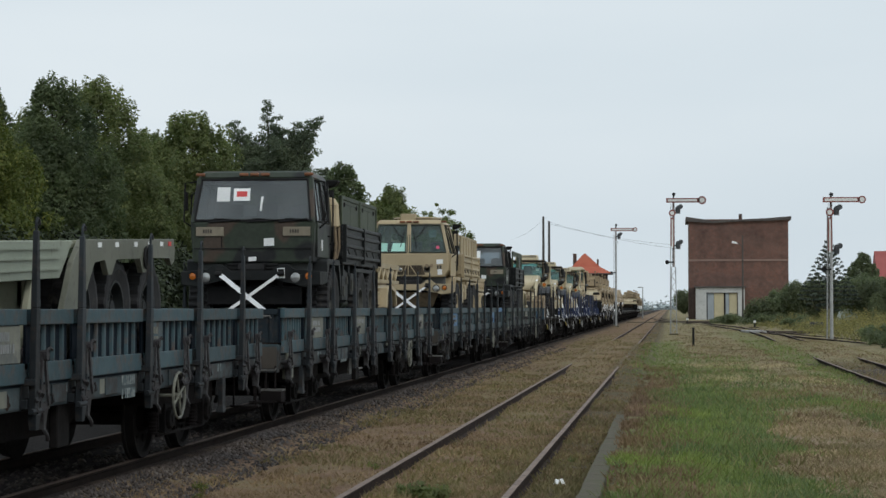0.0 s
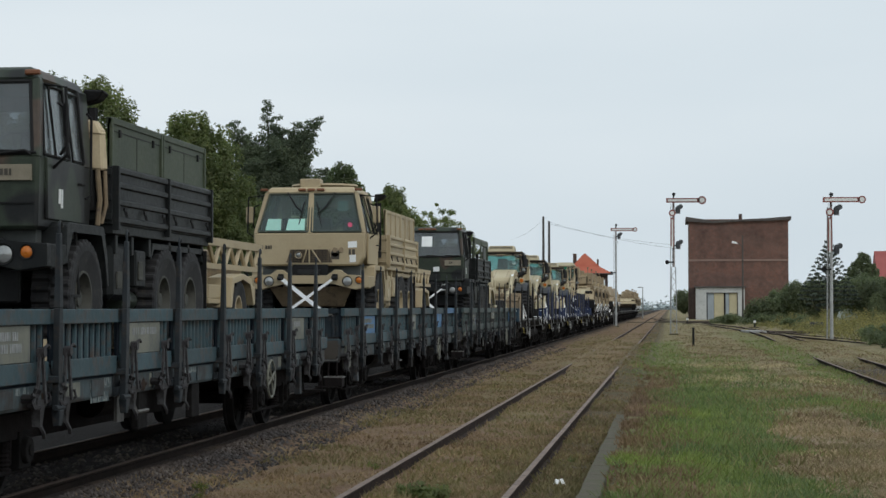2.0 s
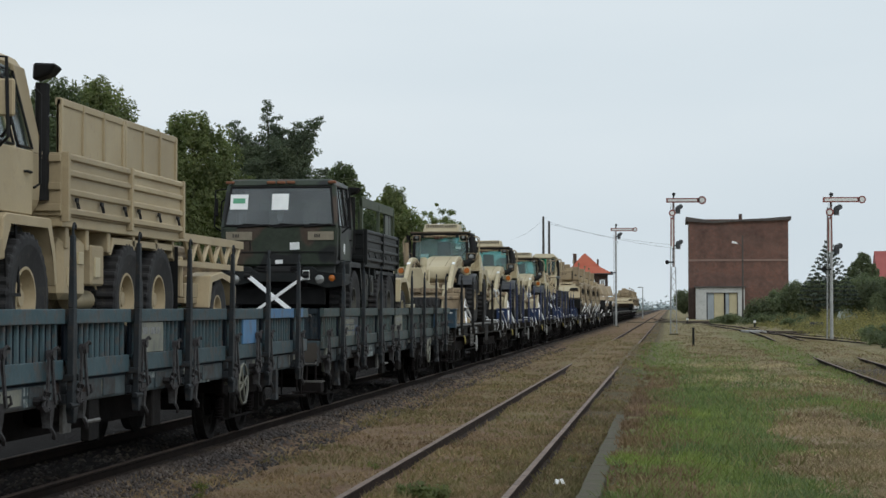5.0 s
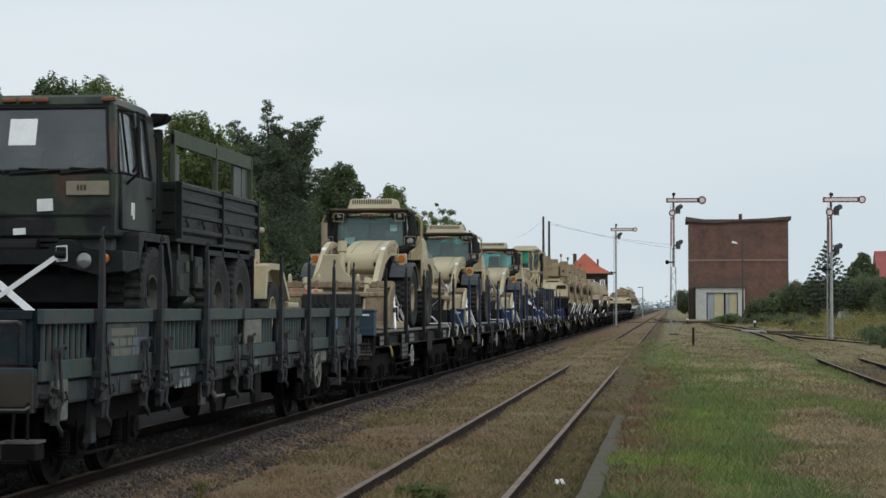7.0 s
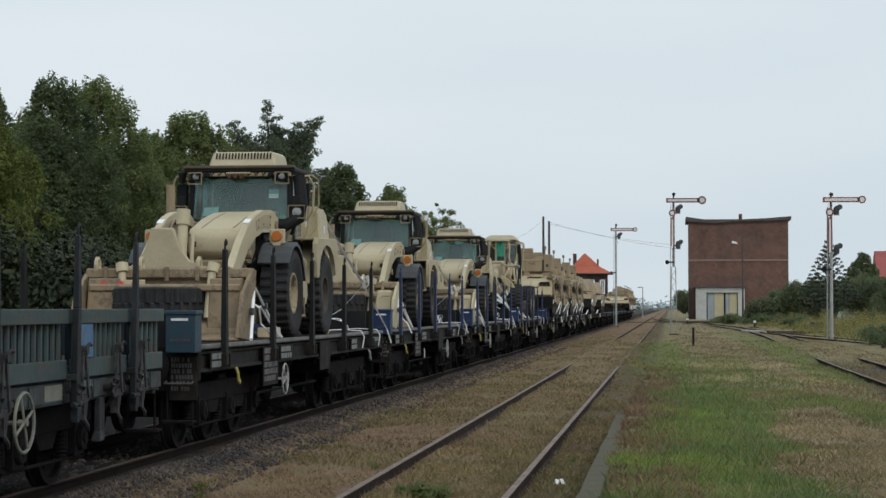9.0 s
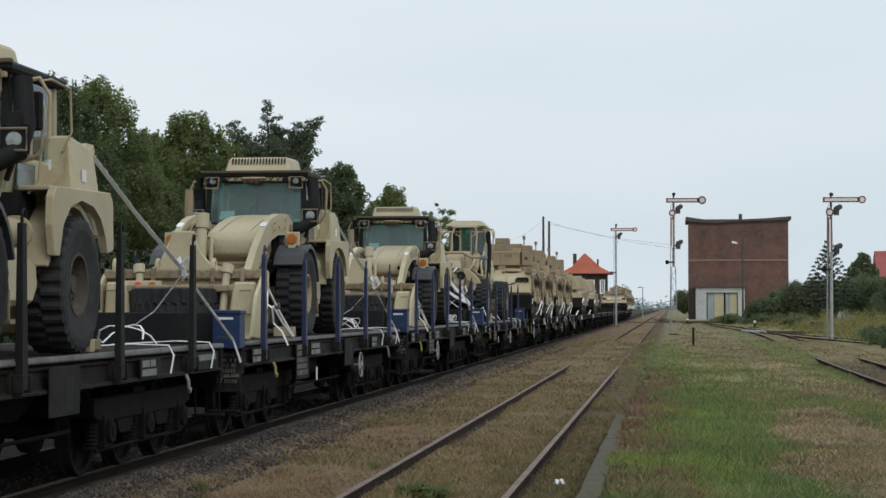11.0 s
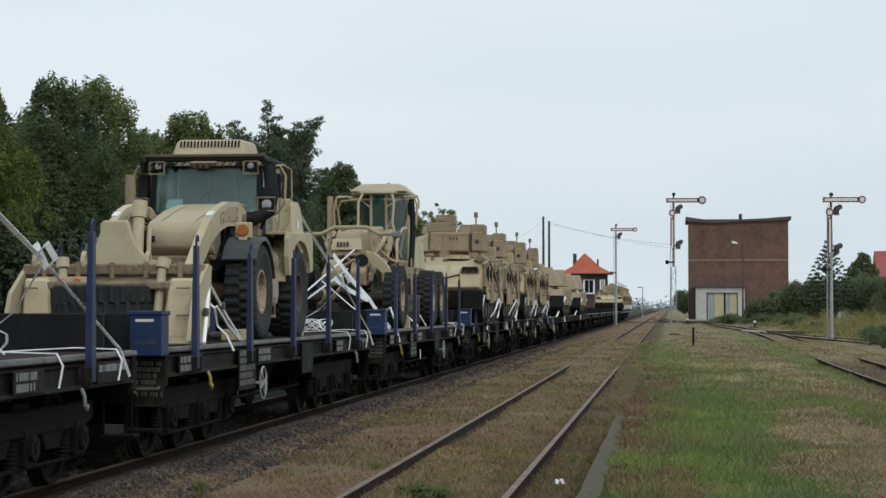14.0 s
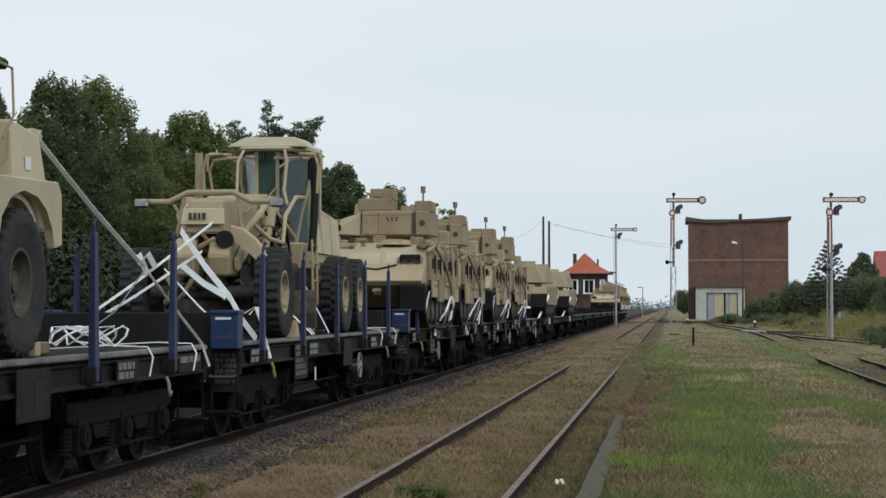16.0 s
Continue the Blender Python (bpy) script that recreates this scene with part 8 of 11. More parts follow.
CAB_PARTS = {"door_glass", "cab_base", "cab_pillar", "side_window", "mirror_frame", "mirror", "work_lamp", "roof_lamp", "roof_lens", "rear_window", "windscreen", "paper", "seat", "steering_wheel", "cab_roof", "roof_fringe", "lamp_rail", "marker_lamp", "lamp_bracket", "roof_tab", "wiper", "screen_gasket", "roof_cooler", "air_hose", "beacon"}
BUCKET_PARTS = {"bucket", "bucket_side", "clam_panel", "clam_cylinder", "bucket_beam", "stowed_tyre", "tail_lamp", "shackle", "lamp_board", "bucket_rib"}
ARM_PARTS = {"lift_arm": 0.25, "lift_cylinder": 0.25, "cross_plate": -0.05, "tilt_cylinder": 0.1, "hose": 0.2, "hood": 0.15}
REAR_PARTS = {"rear_body", "lift_lug", "locker_label", "boom", "stabiliser"}


# dusty rim tone taken darker for shade in recesses, behind skirts and underneath
RIM_DARK = paint("dark_dusty_rim_paint", (0.040, 0.036, 0.030), (0.085, 0.072, 0.055), 2.5, 18, 0.7, dirt=(0.16, 0.13, 0.09), dirt_at=0.62)
RIM_TAN = paint("dusty_rim_paint", (0.30, 0.24, 0.15), (0.42, 0.35, 0.24), 2.5, 18, 0.7, dirt=(0.10, 0.085, 0.065), dirt_at=0.54)


def wheel_loader(label, lift=0.0, seed=1, strap_end=True):
    """An articulated engineer loader facing -y: bucket, lift arms, hood, glazed cab with roof cooler, rear body. y = 0 is the front axle."""
    t = thing("wheel_loader", label, "wheel loader", "wheel loaders")
    for y in (0.0, 2.70):
        made("axle", TAN_GRIME, t, lambda bm: (cyl(bm, (-0.9, y, 0.66), (0.9, y, 0.66), 0.12, n=12), cyl(bm, (-0.24, y, 0.66), (0.24, y, 0.66), 0.24, n=14)), smooth=True)
        for s in (-1, 1):
            road_wheel(t, "loader" + ("f" if y < 1 else "r"), pose(s * 0.99, y, 0.66), 0.66, 0.44, RIM_TAN if y < 1 else RIM_DARK, s, 0.46, 30)
    made("chassis", TAN_GRIME, t, lambda bm: (box(bm, -0.45, -0.7, 0.55, 0.45, 3.6, 1.15), box(bm, -0.6, 0.6, 0.5, 0.6, 2.3, 0.9)), bevel=0.03)
    # hood
    prof = [(-0.74, 1.20), (-0.82, 1.27), (-0.80, 1.50), (-0.70, 1.62), (0.10, 1.80), (0.9, 1.93), (1.85, 2.0), (1.85, 1.10), (-0.5, 1.08)]
    h = made("hood", TAN_PALE, t, lambda bm: prism(bm, prof, "x", -0.30, 0.54), "sloping pale engine hood with a blunt front", bevel=0.03, smooth=True)
    for k in range(8):
        made("front_rib", TAN, h, lambda bm: box(bm, -0.26 + 0.1 * k, -0.74, 0.86, -0.21 + 0.1 * k, -0.66, 1.14), bevel=0.008)
    made("hood_seam", TAN_GRIME, h, lambda bm: (box(bm, -0.28, -0.700, 1.16, 0.46, -0.60, 1.20)))
    # added black boxes stand for the shaded gap between hood and arms
    made("side_housing", BLACK, t, lambda bm: (box(bm, -0.60, 0.2, 0.85, -0.46, 1.7, 1.62), box(bm, 0.46, 0.2, 0.85, 0.60, 1.7, 1.62)), "dark machinery beside the hood")
    for k in range(5):
        made("hydraulic_hose", BLACK, t, lambda bm: tube(bm, [(0.52 + 0.03 * k, 0.9, 1.70), (0.58 + 0.03 * k, 0.45 - 0.06 * k, 1.60 - 0.04 * k), (0.56 + 0.04 * k, 0.1, 1.25 - 0.05 * k), (0.5, -0.2, 1.0)], 0.02, 6))
    for x, y, z in ((0.62, 0.75, 1.55), (0.70, 0.55, 1.35), (0.66, 0.95, 1.2)):
        made("valve_block", TAN_GRIME, t, lambda bm: box(bm, x - 0.07, y - 0.1, z - 0.08, x + 0.08, y + 0.1, z + 0.08), bevel=0.015)
    made("warning_label", WHITE, h, lambda bm: (box(bm, 0.45, -0.45, 1.52, 0.458, -0.3, 1.68), box(bm, 0.45, -0.45, 1.3, 0.458, -0.32, 1.44)))
    # lift arms
    for s in (-1, 1):
        a = made("lift_arm", TAN_PALE, t, lambda bm: prism(bm, [(0.95, 1.56), (0.35, 1.60), (-0.25, 1.58), (-0.75, 1.50), (-1.2, 1.34), (-1.6, 1.08), (-2.0, 0.80), (-2.5, 0.58), (-3.05, 0.50), (-3.12, 0.74), (-2.6, 0.84), (-2.2, 1.04), (-1.75, 1.36), (-1.3, 1.64), (-0.8, 1.82), (-0.2, 1.92), (0.5, 1.95), (0.95, 1.86)] if s > 0 else [(0.95, 1.46), (0.1, 1.42), (-0.75, 1.12), (-1.45, 0.70), (-3.05, 0.50), (-3.12, 0.78), (-2.4, 0.94), (-1.9, 1.28), (-1.4, 1.60), (-0.95, 1.78), (-0.60, 1.86), (-0.2, 1.90), (0.5, 1.88), (0.95, 1.70)], "x", s * 0.64 - 0.055, s * 0.64 + 0.055), "curved pale lift arm", bevel=0.02)
        made("lift_cylinder", TAN_GRIME, t, lambda bm: (cyl(bm, (s * 0.46, -0.2, 0.9), (s * 0.46, -1.0, 1.12), 0.075, n=12), cyl(bm, (s * 0.46, -1.0, 1.12), (s * 0.46, -1.6, 1.02), 0.045, n=10)), smooth=True)
        for y, z in ((-3.0, 0.64), (-1.2, 1.22), (0.7, 1.72)):
            made("arm_pin", TAN_GRIME, a, lambda bm: cyl(bm, (s * 0.64 - 0.09, y, z), (s * 0.64 + 0.09, y, z), 0.07, n=12))
        made("arm_plate", TAN, a, lambda bm: prism(bm, [(0.30, 1.66), (-0.30, 1.66), (-0.72, 1.58), (-0.76, 1.74), (-0.2, 1.85), (0.34, 1.88)], "x", s * 0.64 - 0.068, s * 0.64 + 0.068), "bolted side plate", bevel=0.008)
        made("bolt", TAN_GRIME, a, lambda bm: [cyl(bm, (s * 0.64 - 0.08, y, z), (s * 0.64 + 0.08, y, z), 0.018, n=8) for y, z in ((0.22, 1.71), (0.24, 1.83), (-0.25, 1.70), (-0.62, 1.64), (-0.62, 1.75))])
        made("warning_label", WHITE, a, lambda bm: (slab(bm, [(s * 0.65 - 0.045, -1.22, 1.675), (s * 0.65 + 0.045, -1.22, 1.675), (s * 0.65 + 0.045, -1.06, 1.738), (s * 0.65 - 0.045, -1.06, 1.738)], 0.01),))
    made("cross_plate", TAN_PALE, t, lambda bm: prism(bm, [(-1.02, 0.86), (0.50, 0.86), (0.52, 0.95), (0.16, 0.99), (-0.08, 1.07), (-0.22, 1.24), (-0.30, 1.56), (-0.62, 1.56), (-0.68, 1.24), (-0.80, 1.06), (-1.02, 0.97)], "y", -2.26, -2.12), "flared pale cross plate", bevel=0.02)
    made("tilt_cylinder", TAN_PALE, t, lambda bm: (cyl(bm, (-0.42, -1.9, 1.0), (-0.44, -1.75, 1.62), 0.075, n=12), cyl(bm, (-0.44, -1.75, 1.62), (-0.44, -1.70, 1.84), 0.10, n=12), cyl(bm, (-0.28, -1.9, 0.98), (-0.28, -1.8, 1.5), 0.03, n=8)), smooth=True)
    for k in range(3):
        made("hose", TAN_GRIME, t, lambda bm: tube(bm, [(-0.36 + 0.06 * k, -0.75, 1.5), (-0.38 + 0.06 * k, -1.2, 1.55), (-0.36 + 0.06 * k, -1.8, 1.4), (-0.34 + 0.05 * k, -1.9, 1.0)], 0.016, 6))
    # seams, catches, wipers, hoses and rails
    for x in (-0.12, 0.36):
        made("hood_seam", TAN_GRIME, h, lambda bm: [slab(bm, [(x, a[0], a[1]), (x + 0.012, a[0], a[1]), (x + 0.012, b[0], b[1]), (x, b[0], b[1])], 0.004) for a, b in (((-0.69, 1.626), (0.10, 1.803)), ((0.10, 1.803), (0.9, 1.932)))])
    for x in (-0.2, 0.44):
        made("hood_catch", BLACK, h, lambda bm: (box(bm, x - 0.03, -0.845, 1.34, x + 0.03, -0.81, 1.42), tube(bm, [(x, -0.84, 1.40), (x, -0.87, 1.37), (x, -0.85, 1.33)], 0.008, 5)), bevel=0.005)
    made("wiper", BLACK, t, lambda bm: tube(bm, [(0.0, 1.15, 1.90), (0.30, 1.16, 1.97), (0.5, 1.165, 2.0)], 0.007, 5))
    made("screen_gasket", BLACK, t, lambda bm: tube(bm, [(-0.78, 1.16, 1.84), (0.78, 1.16, 1.84), (0.76, 1.245, 2.6), (-0.76, 1.245, 2.6), (-0.78, 1.16, 1.84)], 0.022, 6), "black windscreen gasket")
    for k in range(6):
        made("hydraulic_hose", BLACK if k % 2 else TAN_GRIME, t, lambda bm: tube(bm, [(-0.42 - 0.03 * k, 0.5, 1.55 - 0.03 * k), (-0.54 - 0.02 * k, 0.0, 1.80 - 0.05 * k), (-0.50 - 0.03 * k, -0.7 - 0.05 * k, 1.72 - 0.06 * k), (-0.46 - 0.02 * k, -1.5, 1.35), (-0.44, -1.75, 1.02 - 0.03 * k)], 0.017, 6), smooth=True)
    for k in range(4):
        made("hydraulic_hose", BLACK, t, lambda bm: tube(bm, [(0.56, 0.75 - 0.1 * k, 1.5), (0.76 + 0.03 * k, 0.35 - 0.1 * k, 1.44 - 0.06 * k), (0.74, 0.05, 1.12 - 0.06 * k), (0.60, -0.4 - 0.08 * k, 0.95)], 0.019, 6), smooth=True)
    for q in ([(0.90, 2.0, 1.5), (1.0, 2.0, 1.62), (1.02, 2.1, 2.3), (0.94, 2.2, 2.45)], [(0.90, 2.72, 1.6), (1.02, 2.76, 1.75), (1.02, 2.80, 2.0)]):
        made("door_rail", TAN, t, lambda bm: tube(bm, q, 0.013, 6), "bent tan grab rail by the door", smooth=True)
    made("roof_rail", TAN, t, lambda bm: tube(bm, [(0.9, 2.3, 2.58), (1.0, 2.35, 2.60), (1.03, 2.85, 2.56), (1.03, 2.9, 2.15), (0.95, 2.85, 1.95)], 0.013, 6), "thin tan rail behind the cab door", smooth=True)
    for x in np.arange(-0.86, 0.82, 0.12):
        piece("cable_loop", "cable_loop", BLACK, t, lambda bm: tube(bm, [(0, 1.62, 2.60), (0.02, 1.58, 2.55), (0.07, 1.60, 2.60)], 0.012, 5), pose(float(x), 0, 0))
    lb = made("lamp_board", TAN_PALE, t, lambda bm: box(bm, -0.98, -2.34 - 0.55, 0.70, -0.30, -2.30 - 0.55, 0.82), "pale lamp board hung on the bucket", bevel=0.01)
    for k, x in enumerate((-0.86, -0.62, -0.42)):
        made("lamp_lens", RED_MARK if k != 2 else AMBER, lb, lambda bm: lathe(bm, [(0.003, -2.915), (0.04, -2.91), (0.05, -2.89), (0.003, -2.885)], 12, "y", (x, 0, 0.76)))
    made("side_flap", BLACK, t, lambda bm: (box(bm, 0.78, 3.44, 0.42, 1.16, 3.46, 0.98), box(bm, -1.16, 3.44, 0.42, -0.78, 3.46, 0.98)), bevel=0.004)
    for x in (-0.9, -0.45, 0.0, 0.45, 0.9):
        made("bucket_rib", TAN_GRIME, t, lambda bm: box(bm, x - 0.03, -2.83, 0.80, x + 0.03, -2.77, 1.0), bevel=0.008)
    # bucket with its split clam and side plates
    made("bucket", TAN_GRIME if seed == 1 else TAN, t, lambda bm: prism(bm, [(-2.45, 0.95), (-2.62, 0.98), (-2.70, 0.80), (-2.75, 0.35), (-3.05, 0.10), (-3.55, 0.04), (-3.55, 0.0), (-2.95, 0.0), (-2.55, 0.22), (-2.45, 0.6)], "x", -1.2, 1.2), "worn steel loader bucket", bevel=0.012)
    for s in (-1, 1):
        made("bucket_side", TAN_GRIME if seed == 1 else TAN_PALE, t, lambda bm: prism(bm, [(-2.45, 0.95), (-2.62, 0.98), (-3.25, 0.62), (-3.55, 0.04), (-2.95, 0.0), (-2.55, 0.22)], "x", s * 1.2 - 0.03, s * 1.2 + 0.03), bevel=0.008)
        if seed == 1:
            made("clam_panel", TAN_GRIME, t, lambda bm: hexa(bm, [(s * 0.62, -2.98, 0.06), (s * 1.15, -2.98, 0.06), (s * 1.15, -2.86, 0.06), (s * 0.62, -2.86, 0.06)], [(s * 0.66, -2.90, 0.84), (s * 1.12, -2.90, 0.84), (s * 1.12, -2.78, 0.84), (s * 0.66, -2.78, 0.84)]), bevel=0.015)
        else:
            p = made("clam_panel", TAN_PALE, t, lambda bm: hexa(bm, [(s * 0.70, -3.05, 0.0), (s * 1.14, -3.05, 0.0), (s * 1.14, -2.86, 0.0), (s * 0.70, -2.86, 0.0)], [(s * 0.80, -2.95, 0.80), (s * 1.12, -2.95, 0.80), (s * 1.12, -2.80, 0.80), (s * 0.80, -2.80, 0.80)]), "pale boxed side panel", bevel=0.03)
            made("grip", TAN_GRIME, p, lambda bm: [tube(bm, [(s * 0.88, -3.0, z), (s * 0.88, -3.06, z), (s * 1.02, -3.06, z), (s * 1.02, -3.0, z)], 0.012, 5) for z in (0.35, 0.68)])
        made("clam_cylinder", TAN_PALE, t, lambda bm: (cyl(bm, (s * 0.62, -2.9, 0.30), (s * 0.66, -2.78, 0.92), 0.06, n=12), cyl(bm, (s * 0.66, -2.78, 0.92), (s * 0.68, -2.74, 1.04), 0.09, n=12)), smooth=True)
    made("bucket_beam", TAN_GRIME, t, lambda bm: (box(bm, -1.2, -2.78, 0.84, 1.2, -2.56, 0.98), box(bm, -1.1, -2.95, 0.66, 1.1, -2.8, 0.76)), bevel=0.02)
    spare = new("stowed_tyre", SHARED["loaderftyre"])
    spare.parent = t
    tagged(spare, "spare tyre lying in the bucket")
    for x in (-1.05, -0.4, 0.45):
        made("shackle", TAN_PALE, t, lambda bm: tube(bm, [(x, -2.7 + 0.08 * math.cos(a), 1.02 + 0.10 * math.sin(a)) for a in np.linspace(0, 6.283, 11)], 0.03, 6))
    # fenders, indicator lights
    for s in (-1, 1):
        def arc(bm, yc, r0, r1, a0, a1, x0, x1):
            k = 9
            ang = [radians(a0 + (a1 - a0) * i / k) for i in range(k + 1)]
            prism(bm, [(yc - r1 * math.cos(a), 0.66 + r1 * math.sin(a)) for a in ang] + [(yc - r0 * math.cos(a), 0.66 + r0 * math.sin(a)) for a in ang[::-1]], "x", x0, x1)
        made("front_fender", CHARCOAL, t, lambda bm: arc(bm, 0.0, 0.72, 0.77, 35, 165, s * 0.74, s * 1.22), "charcoal plastic fender", bevel=0.01)
        made("rear_fender", TAN_PALE, t, lambda bm: (prism(bm, [(1.88, 0.92), (1.80, 1.20), (1.83, 1.47), (1.93, 1.565), (3.66, 1.60), (3.76, 1.50), (3.78, 1.02), (3.56, 0.98), (3.49, 1.16), (3.33, 1.33), (3.08, 1.44), (2.70, 1.48), (2.36, 1.41), (2.12, 1.22), (2.03, 0.92)], "x", s * 1.12, s * 1.20), arc(bm, 2.70, 0.76, 0.815, 12, 152, s * 0.70, s * 1.12), box(bm, s * 0.78, 1.95, 1.53, s * 1.12, 3.65, 1.575)), "pale rear fender", bevel=0.01)
        im = made("indicator_mount", TAN_PALE, t, lambda bm: (box(bm, s * 0.96 - 0.06, -0.28, 1.36, s * 0.96 + 0.06, -0.20, 1.42), box(bm, s * 0.96 - 0.11, -0.24, 1.40, s * 0.96 + 0.11, -0.12, 1.62)), bevel=0.012)
        made("indicator", AMBER, im, lambda bm: cyl(bm, (s * 0.96, -0.29, 1.51), (s * 0.96, -0.22, 1.51), 0.075, 0.085, 14), "amber indicator", smooth=True)
        made("fuel_tank", TAN_PALE, t, lambda bm: prism(bm, [(0.85, 0.98), (0.82, 0.60), (0.95, 0.46), (1.75, 0.46), (1.90, 0.62), (1.86, 0.86), (1.5, 0.98)], "x", s * 0.55, s * 1.04), "moulded pale side tank", bevel=0.05)
        made("side_cylinder", TAN, t, lambda bm: (cyl(bm, (s * 0.92, 0.75, 1.12), (s * 0.92, 1.55, 1.12), 0.13, n=14), cyl(bm, (s * 0.92, 1.55, 1.12), (s * 0.92, 1.62, 1.12), 0.16, n=14)), smooth=True)
        # added black box fills the space under the cab with shade
        made("dark_bay", BLACK, t, lambda bm: box(bm, s * 0.60, 1.75, 0.55, s * 0.86, 2.35, 1.5), "dark engine bay")
        made("step", TAN_GRIME, t, lambda bm: (box(bm, s * 0.85 - 0.25, 0.95, 0.30, s * 0.85 + 0.25, 1.35, 0.34), tube(bm, [(s * 1.08, 0.96, 0.32), (s * 1.08, 0.96, 0.6)], 0.015, 5), tube(bm, [(s * 1.08, 1.34, 0.32), (s * 1.08, 1.34, 0.6)], 0.015, 5)))
    # cab
    X0, Y0, Y1, ZC, ZR = 0.86, 1.15, 2.55, 1.85, 2.60
    made("cab_base", TAN_PALE, t, lambda bm: (hexa(bm, [(-0.72, 1.25, 1.05), (0.72, 1.25, 1.05), (0.72, 2.6, 1.05), (-0.72, 2.6, 1.05)], [(-X0, Y0, ZC), (X0, Y0, ZC), (X0, Y1, ZC), (-X0, Y1, ZC)]),), bevel=0.03)
    for s in (-1, 1):
        for y, b in ((Y0, 0.10), (1.75, 0.07), (Y1 - 0.09, 0.09)):
            made("cab_pillar", BLACK if y == Y0 else TAN, t, lambda bm: hexa(bm, [(s * X0, y, ZC - 0.02), (s * (X0 - 0.08), y, ZC - 0.02), (s * (X0 - 0.08), y + b, ZC - 0.02), (s * X0, y + b, ZC - 0.02)], [(s * (X0 - 0.03), y + 0.08, ZR + 0.02), (s * (X0 - 0.11), y + 0.08, ZR + 0.02), (s * (X0 - 0.11), y + b + 0.08, ZR + 0.02), (s * (X0 - 0.03), y + b + 0.08, ZR + 0.02)]), bevel=0.01)
        made("door_glass", GLASS_DARK, t, lambda bm: box(bm, s * (X0 - 0.02), Y0 + 0.22, 1.30, s * (X0 + 0.006), Y0 + 0.72, ZC - 0.06), "dark lower door glass")
        g = made("side_window", GLASS_CAB, t, lambda bm: slab(bm, [(s * (X0 - 0.02), Y0 + 0.08, ZC), (s * (X0 - 0.02), Y1, ZC), (s * (X0 - 0.05), Y1, ZR), (s * (X0 - 0.05), Y0 + 0.15, ZR)], 0.008))
        g.visible_shadow = False
        made("mirror_frame", TAN, t, lambda bm: tube(bm, [(s * X0, 1.3, 2.52), (s * 1.08, 1.35, 2.56), (s * 1.16, 1.4, 2.40), (s * 1.14, 1.42, 2.0), (s * 1.04, 1.45, 1.86), (s * X0, 1.5, 1.80)], 0.022, 6), "bent tan mirror frame")
        made("mirror", BLACK, t, lambda bm: box(bm, s * 1.0 - 0.09, 1.36, 2.08, s * 1.0 + 0.09, 1.44, 2.44), bevel=0.02)
        lm = made("work_lamp", BLACK, t, lambda bm: (box(bm, s * 0.96 - 0.12, 0.98, 1.87, s * 0.96 + 0.12, 1.10, 2.05), box(bm, s * 0.94 - 0.05, 1.0, 2.07, s * 0.94 + 0.07, 1.1, 2.22), tube(bm, [(s * 0.96, 1.06, 1.86), (s * 0.85, 1.1, 1.6)], 0.03), tube(bm, [(s * 1.08, 1.04, 1.84), (s * 1.09, 1.04, 2.1), (s * 0.84, 1.04, 2.1)], 0.012, 5)), "black work lamp cluster", bevel=0.012)
        made("lamp_lens", LAMP, lm, lambda bm: lathe(bm, [(0.003, 0.97), (0.07, 0.972), (0.085, 0.99), (0.003, 0.99)], 14, "y", (s * 0.96, 0, 1.96)))
        made("roof_lamp", BLACK, t, lambda bm: (box(bm, s * 0.70 - 0.09, 1.06, 2.47, s * 0.70 + 0.09, 1.16, 2.60), box(bm, s * 0.52 - 0.05, 1.04, 2.52, s * 0.52 + 0.05, 1.12, 2.60)), bevel=0.02)
        made("roof_lens", LAMP, t, lambda bm: lathe(bm, [(0.003, 1.045), (0.045, 1.047), (0.055, 1.06), (0.003, 1.06)], 12, "y", (s * 0.70, 0, 2.54)))
    made("rear_window", GLASS_CAB, t, lambda bm: box(bm, -X0 + 0.1, Y1 - 0.04, ZC, X0 - 0.1, Y1 - 0.03, ZR)).visible_shadow = False
    ws = made("windscreen", GLASS_CAB, t, lambda bm: slab(bm, [(-X0 + 0.09, Y0 + 0.03, ZC - 0.02), (X0 - 0.09, Y0 + 0.03, ZC - 0.02), (X0 - 0.11, Y0 + 0.11, ZR), (-X0 + 0.11, Y0 + 0.11, ZR)], 0.01), "greenish cab windscreen")
    ws.visible_shadow = False
    made("paper", WHITE, t, lambda bm: slab(bm, [(-0.62, Y0 + 0.06, 1.92), (-0.38, Y0 + 0.06, 1.90), (-0.36, Y0 + 0.1, 2.06), (-0.60, Y0 + 0.1, 2.05)], 0.003), "sheet of paper inside the screen")
    if seed == 1:
        made("paper", WHITE, t, lambda bm: slab(bm, [(0.46, Y0 + 0.06, 2.20), (0.62, Y0 + 0.06, 2.20), (0.62, Y0 + 0.1, 2.34), (0.46, Y0 + 0.1, 2.34)], 0.003))
    made("seat", INTERIOR, t, lambda bm: (box(bm, -0.25, 1.75, 1.7, 0.25, 2.2, 1.9), hexa(bm, [(-0.24, 2.12, 1.88), (0.24, 2.12, 1.88), (0.24, 2.25, 1.88), (-0.24, 2.25, 1.88)], [(-0.2, 2.22, 2.45), (0.2, 2.22, 2.45), (0.2, 2.32, 2.45), (-0.2, 2.32, 2.45)])), bevel=0.03)
    made("steering_wheel", BLACK, t, lambda bm: (ring_wheel(bm, (0.0, 1.55, 2.0), "y", 0.18, 0.014, 3), tube(bm, [(0, 1.55, 2.0), (0, 1.4, 1.7)], 0.03)))
